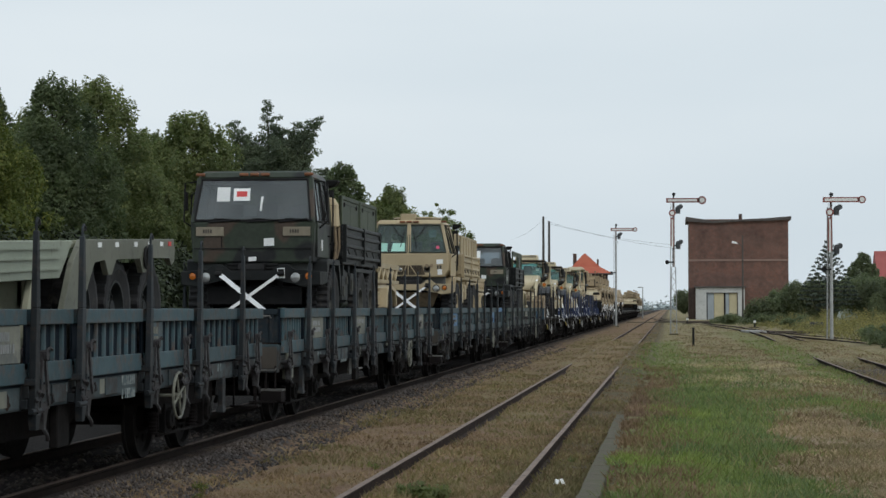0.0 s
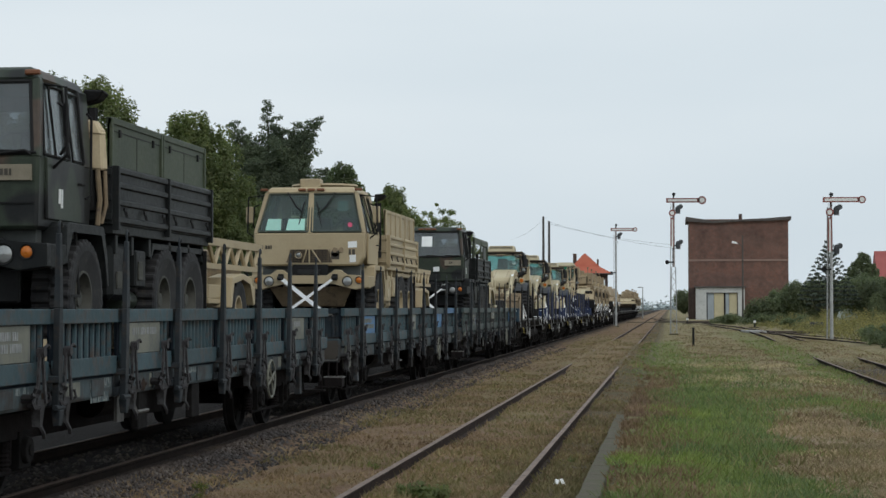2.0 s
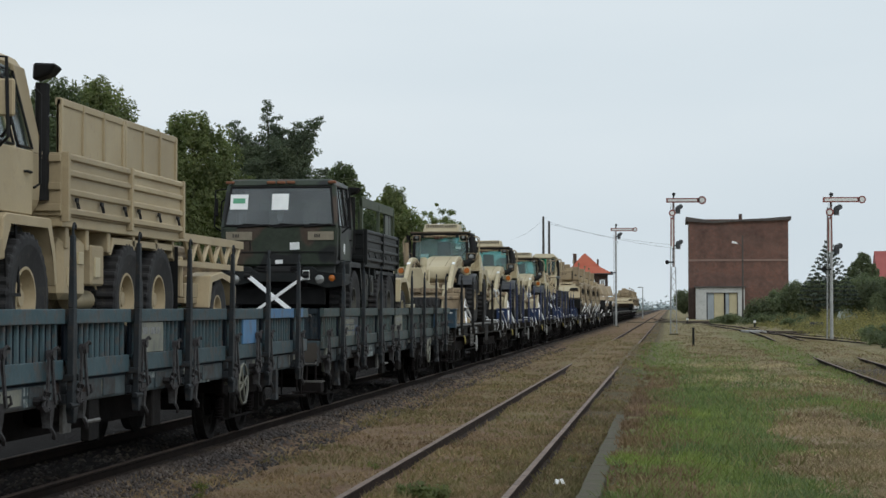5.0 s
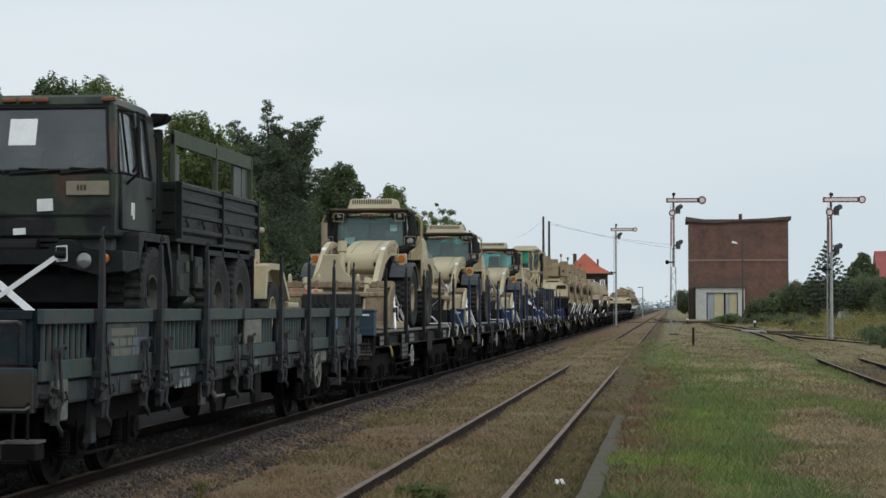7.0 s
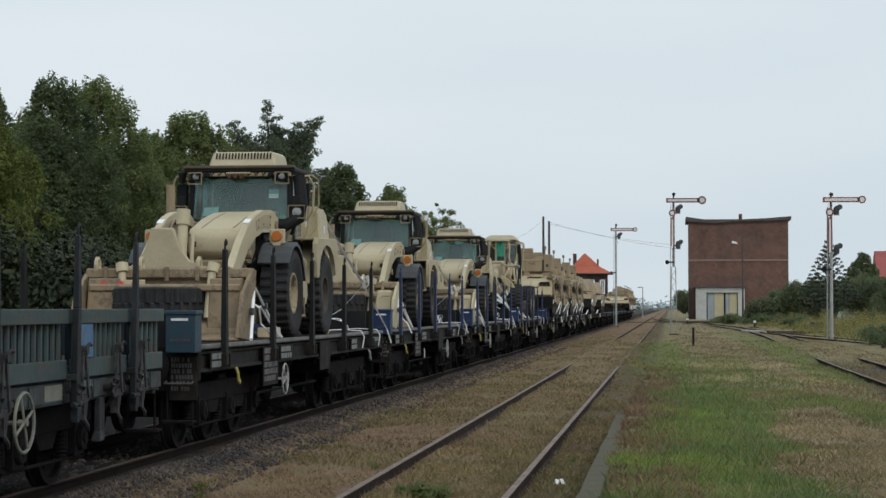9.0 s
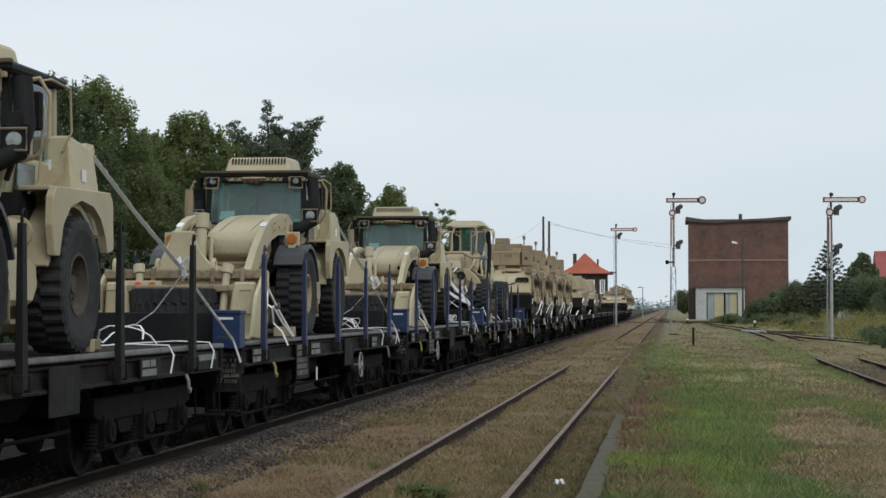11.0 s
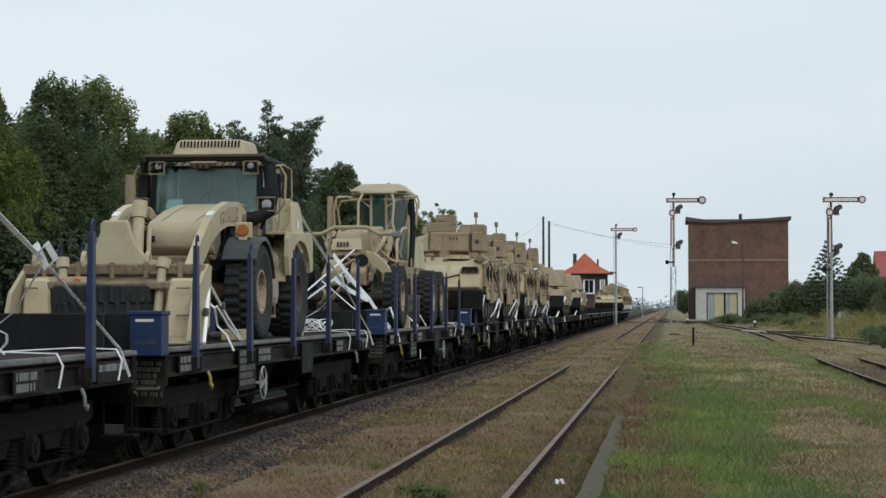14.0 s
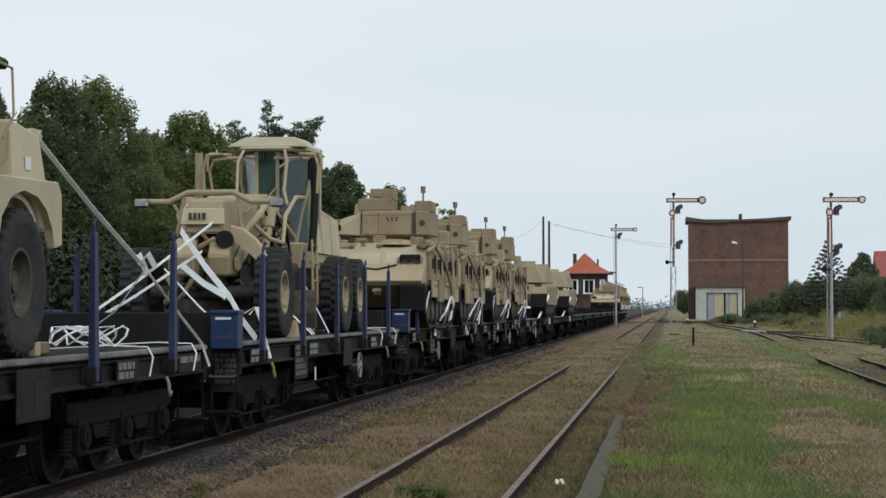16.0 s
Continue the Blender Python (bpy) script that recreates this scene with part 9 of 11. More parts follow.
    made("cab_roof", BLACK, t, lambda bm: box(bm, -0.90, 1.08, 2.60, 0.90, 2.72, 2.70), "dark cab roof with a brush guard", bevel=0.03)
    made("roof_fringe", GRILLE_BROWN, t, lambda bm: box(bm, -0.91, 1.05, 2.67, 0.91, 1.12, 2.715), bevel=0.01)
    made("lamp_rail", TAN, t, lambda bm: (box(bm, -0.84, 1.10, 2.545, 0.84, 1.16, 2.60), box(bm, -0.20, 1.02, 2.575, 0.20, 1.10, 2.605)), "tan lamp rail under the roof edge", bevel=0.008)
    for x in (-0.14, -0.045, 0.05):
        made("marker_lamp", MARKER_BROWN, t, lambda bm: lathe(bm, [(0.003, 1.0), (0.03, 1.004), (0.04, 1.03), (0.04, 1.08), (0.003, 1.08)], 12, "y", (x, 0, 2.535)), "small brown marker lamp")
    for s in (-1, 1):
        made("lamp_bracket", TAN_GRIME, t, lambda bm: tube(bm, [(s * 0.60, 1.03, 2.42), (s * 0.60, 1.03, 2.60), (s * 0.82, 1.03, 2.60), (s * 0.82, 1.03, 2.42), (s * 0.60, 1.03, 2.42)], 0.013, 5))
        made("lamp_bracket", TAN_GRIME, t, lambda bm: tube(bm, [(s * 0.83, 0.95, 1.86), (s * 0.83, 0.95, 2.06), (s * 1.09, 0.95, 2.06), (s * 1.09, 0.95, 1.86), (s * 0.83, 0.95, 1.86)], 0.014, 5), "square tan bracket round the lamp")
    made("roof_tab", TAN, t, lambda bm: [box(bm, x - 0.05, 1.20, 2.70, x + 0.05, 1.30, 2.735) for x in (-0.42, -0.14, 0.14, 0.42)], bevel=0.008)
    ac = made("roof_cooler", TAN_PALE, t, lambda bm: hexa(bm, [(-0.56, 1.30, 2.70), (0.56, 1.30, 2.70), (0.56, 2.4, 2.70), (-0.56, 2.4, 2.70)], [(-0.50, 1.42, 2.96), (0.50, 1.42, 2.96), (0.50, 2.34, 2.98), (-0.50, 2.34, 2.98)]), "pale slotted roof cooler", bevel=0.04)
    for k in range(18):
        piece("cooler_slot", "slot", BLACK, ac, lambda bm: hexa(bm, [(-0.44, 1.345, 2.84), (-0.42, 1.345, 2.84), (-0.42, 1.37, 2.84), (-0.44, 1.37, 2.84)], [(-0.44, 1.385, 2.94), (-0.42, 1.385, 2.94), (-0.42, 1.41, 2.94), (-0.44, 1.41, 2.94)]), pose(k * 0.052, 0, 0))
    made("air_hose", BLACK, t, lambda bm: (tube(bm, [(0.50, 0.95, 1.72), (0.78, 0.92, 1.74), (0.98, 1.05, 1.86), (1.0, 1.18, 2.1), (0.94, 1.25, 2.55)], 0.10, 10),), "thick black intake hose", smooth=True)
    made("exhaust_pipe", TAN_GRIME, t, lambda bm: cyl(bm, (-0.95, 0.85, 1.7), (-0.95, 0.85, 2.36), 0.075, 0.07, 12), smooth=True)
    made("beacon", BLACK, t, lambda bm: (cyl(bm, (-0.98, 1.3, 2.45), (-0.98, 1.3, 2.62), 0.05, 0.07, 10), tube(bm, [(-0.8, 1.3, 2.5), (-0.98, 1.3, 2.46)], 0.015)))
    # rear body and folded digger boom
    made("rear_body", TAN_PALE, t, lambda bm: (box(bm, -1.0, 2.62, 1.15, 1.0, 3.75, 1.55), hexa(bm, [(0.50, 2.62, 1.48), (1.08, 2.62, 1.48), (1.08, 3.52, 1.48), (0.50, 3.52, 1.48)], [(0.55, 2.66, 2.12), (1.02, 2.66, 2.12), (1.02, 3.42, 2.04), (0.55, 3.42, 2.04)])), "pale rear body with side locker", bevel=0.03)
    made("locker_label", WHITE, t, lambda bm: (box(bm, 0.72, 2.635, 1.78, 0.84, 2.645, 1.88), box(bm, 1.064, 2.9, 1.68, 1.069, 3.05, 1.80)))
    made("lift_lug", TAN_PALE, t, lambda bm: (prism(bm, [(3.42, 1.78), (3.42, 2.02), (3.62, 2.12), (3.86, 2.12), (3.74, 1.96), (3.60, 1.88)], "x", 0.84, 0.90), cyl(bm, (0.80, 3.70, 2.04), (0.94, 3.70, 2.04), 0.05, n=10)), "lashing lug on the rear locker", bevel=0.006)
    made("boom", TAN, t, lambda bm: (prism(bm, [(3.75, 0.7), (3.75, 1.4), (4.1, 2.0), (4.4, 2.05), (4.45, 1.7), (4.2, 1.2), (4.1, 0.7)], "x", -0.2, 0.2), box(bm, -0.35, 4.1, 0.15, 0.35, 4.5, 0.9)), "folded digger boom", bevel=0.03)
    for s in (-1, 1):
        made("stabiliser", TAN_GRIME, t, lambda bm: (box(bm, s * 0.75 - 0.08, 3.8, 0.15, s * 0.75 + 0.08, 4.0, 1.2), box(bm, s * 0.75 - 0.18, 3.75, 0.0, s * 0.75 + 0.18, 4.05, 0.12)), bevel=0.015)
        made("chock", TARP, t, lambda bm: box(bm, s * 0.92, 3.28, 0.0, s * 1.12, 3.42, 0.13), "small timber block behind the rear wheel", bevel=0.01)
    # the cab and all behind it sit over the rear half
    reach = -0.2 if seed == 1 else -0.5
    for c in t.children:
        kind = c.name.split(".")[0]
        if kind in CAB_PARTS:
            c.matrix_basis = pose(-0.04, 0.55, 0)
        elif kind in REAR_PARTS:
            c.matrix_basis = pose(0, 0.22, 0)
        elif kind in BUCKET_PARTS:
            c.matrix_basis = pose(0, reach, 0) if kind != "stowed_tyre" else pose(-0.1, reach - 2.72, 0.50, 0, 90, 0)
            if kind != "stowed_tyre":
                c.data.transform(Matrix.Diagonal((0.95, 1, 1, 1)))
        elif kind in ARM_PARTS:
            c.matrix_basis = pose({"cross_plate": 0.2, "tilt_cylinder": 0.32}.get(kind, 0.0), ARM_PARTS[kind], 0)
    # lashings
    for a, b, w in (((1.14, reach - 2.5, 0.72), (1.30, reach - 3.4, 0.02), 0.038), ((1.14, reach - 2.5, 0.75), (1.27, reach - 1.2, 0.02), 0.034), ((1.17, reach - 2.2, 0.46), (1.31, reach - 1.5, 0.03), 0.028)):
        made("lashing_strap", STRAP, t, lambda bm: tube(bm, [a, ((a[0] + b[0]) / 2, (a[1] + b[1]) / 2, (a[2] + b[2]) / 2 - 0.03), b], w * 0.62, 6), "twisted white lashing strap", smooth=True)
    made("ratchet", CHARCOAL, t, lambda bm: (box(bm, 1.19, reach - 3.02, 0.34, 1.25, reach - 2.92, 0.44), box(bm, 1.17, reach - 2.06, 0.42, 1.23, reach - 1.95, 0.51)), bevel=0.015)
    made("timber_block", TARP, t, lambda bm: box(bm, 0.82, -0.95, 0.0, 1.12, -0.72, 0.15), "pale timber block before the wheel", bevel=0.01)
    made("strap_knot", STRAP, t, lambda bm: [band(bm, [(1.10, reach - 2.42 + 0.1 * k, 0.60 - 0.1 * k), (1.24, reach - 2.5 - 0.1 * k, 0.44), (1.20, reach - 2.3, 0.30 - 0.08 * k), (1.30, reach - 2.4 + 0.2 * k, 0.10), (1.38, reach - 2.3 + 0.15 * k, -0.16 + 0.06 * k)], 0.030, 0.012, (0.5, 0.8, 0.2)) for k in (1,)], "loose strap ends over the deck edge")
    if strap_end:
        lash("lashing_strap", t, [(0.88, 3.95, 2.05), (1.02, 5.3, 1.45), (1.18, 6.75, 0.86)], 0.046, (0.9, 0, 0.5), "long broad lashing strap from the rear locker")
        lash("lashing_strap", t, [(1.18, 6.75, 0.86), (1.25, 7.7, 0.45), (1.33, 8.7, 0.02), (1.40, 8.8, -0.25)], 0.028, (0.9, 0, 0.5), "thin lashing strap down to the deck edge")
        lash("lashing_strap", t, [(1.18, 6.75, 0.86), (0.6, 7.6, 0.4), (-0.2, 8.5, 0.02)], 0.022, (0.5, 0.5, 0.5), "thin lashing strap across the deck")
        made("strap_knot", STRAP, t, lambda bm: [band(bm, [(1.16, 6.6 + 0.1 * k, 0.92), (1.26 - 0.1 * k, 6.55, 1.02), (1.30 - 0.12 * k, 6.7, 0.88), (1.2, 6.75, 0.80)], 0.06, 0.02, (0.6, 0.3, 0.6)) for k in range(2)], "knot in the long strap")
        for k in range((1, 3, 5)[seed - 1]):
            made("loose_strap", STRAP, t, lambda bm: band(bm, [(0.75 + 0.26 * math.cos(a + 0.4 * k), 5.8 + 0.42 * math.cos(1.3 * a + 0.5) + 0.12 * k, 0.03 + 0.22 * abs(math.sin(a + k))) for a in np.linspace(k, k + 6.0, 14)], 0.05, 0.012), "loose white webbing heaped on the deck")
    return t


def motor_grader():
    """A six-wheel grader facing -y; y = 0 is the front axle."""
    t = thing("motor_grader", "desert tan motor grader with green-tinted cab glass", "grader")
    for y in (0.0, 5.45, 7.05):
        for s in (-1, 1):
            road_wheel(t, "grader", pose(s * 1.0, y, 0.67), 0.67, 0.38, RIM_TAN, s, 0.47, 28)
    made("front_axle", RIM_DARK, t, lambda bm: (cyl(bm, (-0.85, 0.0, 0.67), (0.85, 0.0, 0.67), 0.10, n=12), hexa(bm, [(-0.25, -0.2, 0.72), (0.25, -0.2, 0.72), (0.25, 0.25, 0.72), (-0.25, 0.25, 0.72)], [(-0.15, -0.15, 1.15), (0.15, -0.15, 1.15), (0.15, 0.2, 1.15), (-0.15, 0.2, 1.15)])), bevel=0.0)
    mix = random.Random(31)
    for k in range(22):
        p = [(mix.uniform(-0.55, 0.6), mix.uniform(-0.35, 0.3), mix.uniform(0.5, 1.45))]
        for j in range(2):
            p.append(tuple(a + d for a, d in zip(p[-1], (mix.uniform(-0.3, 0.3), mix.uniform(-0.12, 0.2), mix.uniform(-0.25, 0.3)))))
        made("steering_rod", (TAN, TAN_GRIME, BLACK)[k % 3], t, lambda bm: tube(bm, p, mix.uniform(0.02, 0.05), 7), smooth=True)
    made("nose", TAN, t, lambda bm: hexa(bm, [(-0.30, -0.35, 1.52), (0.30, -0.35, 1.52), (0.36, 3.0, 1.7), (-0.36, 3.0, 1.7)], [(-0.25, -0.20, 2.04), (0.25, -0.20, 2.04), (0.30, 3.0, 2.30), (-0.30, 3.0, 2.30)]), "sloping tan nose", bevel=0.04)
    p = made("nose_plate", TAN_PALE, t, lambda bm: hexa(bm, [(-0.33, -0.40, 1.66), (0.33, -0.40, 1.66), (0.33, -0.33, 1.66), (-0.33, -0.33, 1.66)], [(-0.30, -0.34, 1.90), (0.30, -0.34, 1.90), (0.30, -0.26, 1.90), (-0.30, -0.26, 1.90)]), bevel=0.01)
    text_bars("marking", p, -0.412, -0.2, 1.83, 1, 0.34, 0.10, MARK, seed=3, face="y")
    made("main_frame", TAN, t, lambda bm: prism(bm, [(-0.5, 1.2), (-0.3, 1.46), (0.8, 1.62), (2.2, 1.95), (3.4, 1.9), (3.8, 1.2), (3.4, 1.0), (2.8, 1.45), (1.6, 1.45), (0.5, 1.2), (0.1, 0.9), (-0.4, 0.9)], "x", 0.1, 0.42), "arched main frame", bevel=0.03)
    made("main_frame", TAN, t, lambda bm: prism(bm, [(-0.5, 1.2), (-0.3, 1.46), (0.8, 1.62), (2.2, 1.95), (3.4, 1.9), (3.8, 1.2), (3.4, 1.0), (2.8, 1.45), (1.6, 1.45), (0.5, 1.2), (0.1, 0.9), (-0.4, 0.9)], "x", -0.42, -0.1), "arched main frame", bevel=0.03)
    made("headlight_disc", BLACK, t, lambda bm: cyl(bm, (0.34, -0.45, 1.44), (0.34, -0.36, 1.44), 0.13, n=16))
    bar = made("light_bar", TAN, t, lambda bm: (tube(bm, [(-0.95, 0.1, 2.02), (-0.62, 0.1, 2.02), (-0.35, 0.15, 2.16), (0.35, 0.15, 2.16), (0.62, 0.1, 2.02), (1.0, 0.1, 2.02)], 0.045, 8), tube(bm, [(-0.4, 0.15, 2.14), (-0.5, 0.1, 1.5)], 0.03), tube(bm, [(0.4, 0.15, 2.14), (0.5, 0.1, 1.5)], 0.03)), "bent tan lamp bar", smooth=True)
    for s in (-1, 1):
        hl = made("headlight", CHARCOAL, bar, lambda bm: box(bm, s * 1.02 - 0.12, 0.0, 1.93, s * 1.02 + 0.12, 0.14, 2.07), bevel=0.055)
        made("lens", LAMP, hl, lambda bm: box(bm, s * 1.02 - 0.105, -0.03, 1.94, s * 1.02 + 0.105, 0.01, 2.06), bevel=0.018)
        made("lift_cylinder", TAN, t, lambda bm: (cyl(bm, (s * 0.55, 1.2, 1.0), (s * 0.62, 1.35, 1.7), 0.07, n=12), cyl(bm, (s * 0.62, 1.35, 1.7), (s * 0.66, 1.45, 2.15), 0.10, n=12)), "blade lift cylinder", smooth=True)
        made("draw_bar", RIM_DARK, t, lambda bm: (tube(bm, [(0.0, 0.0, 0.75), (s * 0.62, 2.0, 0.72)], 0.08, 8),))
        made("guard_tube", TAN, t, lambda bm: tube(bm, [(s * 0.5, 0.6, 1.75), (s * 0.72, 0.9, 1.5), (s * 0.8, 1.6, 1.45), (s * 0.70, 2.3, 1.9), (s * 0.72, 3.1, 2.25), (s * 0.66, 4.2, 2.3)], 0.035, 8), smooth=True)
        made("tandem_case", TAN_GRIME, t, lambda bm: prism(bm, [(5.1, 0.45), (5.1, 0.9), (5.5, 1.0), (7.0, 1.0), (7.4, 0.9), (7.4, 0.45)], "x", s * 0.62, s * 0.80), bevel=0.03)
        for k, y in enumerate((0.9, 1.7)):
            made("hydraulic_hose", BLACK, t, lambda bm: tube(bm, [(s * 0.45, y, 1.7), (s * 0.62, y + 0.2, 1.95), (s * 0.6, y + 0.7, 1.75), (s * 0.5, y + 1.1, 2.0)], 0.02, 6))
    # added black boxes stand in for shade under the frame
    made("belly", BLACK, t, lambda bm: (box(bm, -0.40, 0.35, 0.55, 0.40, 3.3, 1.15), box(bm, -0.55, 2.9, 0.5, 0.55, 4.3, 1.08)), "dark oily underside", bevel=0.03)
    made("turntable", RIM_DARK, t, lambda bm: (cyl(bm, (0, 2.2, 0.62), (0, 2.2, 0.78), 0.65, n=24), cyl(bm, (0, 2.2, 0.78), (0, 2.2, 1.5), 0.2, n=12)))
    made("blade", RIM_DARK, t, lambda bm: prism(bm, [(2.05, 0.12), (2.0, 0.35), (2.05, 0.6), (2.18, 0.72), (2.12, 0.6), (2.08, 0.35), (2.14, 0.12)], "x", -1.25, 1.25), "worn grader blade")
    # cab
    ZC, ZR, W = 1.55, 3.10, 0.62
    made("cab_floor", TAN, t, lambda bm: hexa(bm, [(-0.55, 3.4, 1.1), (0.55, 3.4, 1.1), (0.6, 5.0, 1.1), (-0.6, 5.0, 1.1)], [(-W, 3.3, ZC), (W, 3.3, ZC), (W, 5.0, ZC), (-W, 5.0, ZC)]), bevel=0.03)
    for s in (-1, 1):
        for xo, y, b, lean in ((0.21, 3.26, 0.06, 0.08), (W, 4.05, 0.07, 0.06), (W, 4.92, 0.1, 0.0)):
            made("cab_pillar", TAN, t, lambda bm: hexa(bm, [(s * xo, y, ZC), (s * (xo - 0.06), y, ZC), (s * (xo - 0.06), y + b, ZC), (s * xo, y + b, ZC)], [(s * xo, y - lean, ZR), (s * (xo - 0.06), y - lean, ZR), (s * (xo - 0.06), y + b - lean, ZR), (s * xo, y + b - lean, ZR)]), bevel=0.012)
        made("side_window", GLASS_CAB if s < 0 else GLASS_GREEN, t, lambda bm: slab(bm, [(s * 0.20, 3.29, ZC), (s * (W - 0.03), 4.08, ZC), (s * (W - 0.03), 4.02, ZR), (s * 0.20, 3.21, ZR)], 0.008), "angled corner pane").visible_shadow = False
        made("side_window", GLASS_CAB if s < 0 else GLASS_GREEN, t, lambda bm: slab(bm, [(s * (W - 0.03), 4.12, ZC), (s * (W - 0.03), 4.92, ZC), (s * (W - 0.03), 4.92, ZR), (s * (W - 0.03), 4.06, ZR)], 0.008)).visible_shadow = False
        made("door_frame", TAN, t, lambda bm: tube(bm, [(s * W, 4.05, 3.06), (s * (W - 0.02), 3.98, 2.6), (s * (W - 0.14), 3.86, 2.1), (s * (W - 0.22), 3.72, 1.5)], 0.035, 8), "bowed tan door frame", smooth=True)
        made("corner_brace", TAN, t, lambda bm: (tube(bm, [(s * 0.20, 3.14, 2.80), (s * 0.44, 3.28, 2.99)], 0.020, 6), tube(bm, [(s * 0.14, 3.12, 2.98), (s * 0.70, 3.40, 2.99)], 0.024, 6)), "tube rail under the roof edge", smooth=True)
        made("mirror_frame", TAN, t, lambda bm: tube(bm, [(s * W, 3.25, 3.05), (s * (W + 0.32), 3.0, 3.05), (s * (W + 0.36), 3.0, 2.95), (s * (W + 0.36), 3.0, 2.75)], 0.025, 6))
        made("cab_rail", TAN, t, lambda bm: tube(bm, [(s * 0.35, 3.0, 3.1), (s * 0.42, 2.85, 2.9), (s * 0.40, 2.7, 2.4), (s * 0.5, 2.5, 2.15)], 0.028, 6), smooth=True)
    made("mirror", BLACK, t, lambda bm: box(bm, 0.66, 3.42, 2.62, 0.80, 3.48, 2.94), "black mirror under the roof corner", bevel=0.03)
    made("dash", INTERIOR, t, lambda bm: hexa(bm, [(-0.3, 3.45, ZC), (0.3, 3.45, ZC), (0.3, 3.8, ZC), (-0.3, 3.8, ZC)], [(-0.24, 3.5, 2.0), (0.24, 3.5, 2.0), (0.24, 3.7, 2.0), (-0.24, 3.7, 2.0)]), bevel=0.02)
    made("wiper", BLACK, t, lambda bm: (tube(bm, [(-0.06, 3.13, 3.06), (-0.10, 3.13, 2.86)], 0.012, 5), tube(bm, [(0.0, 3.13, 3.06), (-0.03, 3.13, 2.86)], 0.012, 5)))
    made("windscreen", GLASS_GREEN, t, lambda bm: slab(bm, [(-0.16, 3.29, ZC + 0.02), (0.16, 3.29, ZC + 0.02), (0.16, 3.21, ZR), (-0.16, 3.21, ZR)], 0.01), "green-tinted windscreen").visible_shadow = False
    made("rear_window", GLASS_GREEN, t, lambda bm: box(bm, -W + 0.08, 4.95, 2.2, W - 0.08, 4.96, ZR)).visible_shadow = False
    made("cab_rear", TAN, t, lambda bm: box(bm, -W + 0.06, 4.92, ZC, W - 0.06, 5.0, 2.2))
    made("door_hose", BLACK, t, lambda bm: tube(bm, [(0.74, 3.5, 3.0), (0.78, 3.5, 2.4), (0.76, 3.45, 1.7), (0.74, 3.4, 1.4)], 0.07, 8), "black intake hose beside the door", smooth=True)
    made("cab_roof", TAN_PALE, t, lambda bm: (prism(bm, [(-0.40, 3.02), (0.38, 3.02), (0.70, 3.55), (0.70, 4.95), (-0.72, 4.95), (-0.72, 3.55)], "z", ZR, ZR + 0.07), hexa(bm, [(-0.70, 3.10, ZR + 0.07), (0.68, 3.10, ZR + 0.07), (0.68, 4.92, ZR + 0.07), (-0.70, 4.92, ZR + 0.07)], [(-0.46, 3.50, 3.37), (0.44, 3.50, 3.37), (0.44, 4.6, 3.40), (-0.46, 4.6, 3.40)])), "domed pale cab roof", bevel=0.05, smooth=True)
    made("seat", INTERIOR, t, lambda bm: (box(bm, -0.25, 4.1, 1.75, 0.25, 4.5, 1.95), box(bm, -0.24, 4.45, 1.9, 0.24, 4.58, 2.55)), bevel=0.03)
    made("steering_wheel", BLACK, t, lambda bm: (ring_wheel(bm, (0, 3.75, 2.15), "y", 0.2, 0.016, 3), tube(bm, [(0, 3.75, 2.15), (0, 3.6, 1.6)], 0.05)))
    made("exhaust_pipe", TAN, t, lambda bm: cyl(bm, (-1.10, 2.9, 2.05), (-1.10, 2.9, 3.05), 0.070, 0.070, 12), smooth=True)
    made("mirror_loop", TAN, t, lambda bm: tube(bm, [(-0.86, 2.9, 2.35), (-0.92, 2.9, 2.75), (-0.84, 2.88, 2.92), (-0.55, 2.86, 2.96), (-0.42, 3.0, 2.98)], 0.025, 6))
    # engine and rear
    made("engine_hood", TAN, t, lambda bm: hexa(bm, [(-0.62, 5.05, 1.2), (0.62, 5.05, 1.2), (0.6, 8.2, 1.2), (-0.6, 8.2, 1.2)], [(-0.55, 5.05, 2.30), (0.55, 5.05, 2.30), (0.5, 8.1, 2.15), (-0.5, 8.1, 2.15)]), "tan engine hood", bevel=0.05)
    for k in range(3):
        made("hood_panel", TAN_PALE, t, lambda bm: hexa(bm, [(0.60, 5.2 + k * 0.95, 1.4), (0.64, 5.2 + k * 0.95, 1.4), (0.64, 6.05 + k * 0.95, 1.4), (0.60, 6.05 + k * 0.95, 1.4)], [(0.56, 5.2 + k * 0.95, 2.1), (0.585, 5.2 + k * 0.95, 2.1), (0.585, 6.05 + k * 0.95, 2.08), (0.56, 6.05 + k * 0.95, 2.08)]), bevel=0.008)
    made("rear_frame", RIM_DARK, t, lambda bm: box(bm, -0.5, 3.6, 0.7, 0.5, 8.3, 1.2), bevel=0.03)
    made("ripper", TAN, t, lambda bm: (box(bm, -0.9, 8.35, 0.5, 0.9, 8.55, 0.8), [box(bm, x - 0.05, 8.4, 0.0, x + 0.05, 8.5, 0.5) for x in (-0.6, 0.0, 0.6)]))
    made("axle_arm", TAN, t, lambda bm: prism(bm, [(0.40, 1.66), (0.60, 1.60), (0.80, 1.44), (1.00, 1.16), (0.88, 1.04), (0.70, 1.26), (0.52, 1.40), (0.40, 1.44)], "y", -0.36, -0.16), "heavy curved front arm", bevel=0.02)
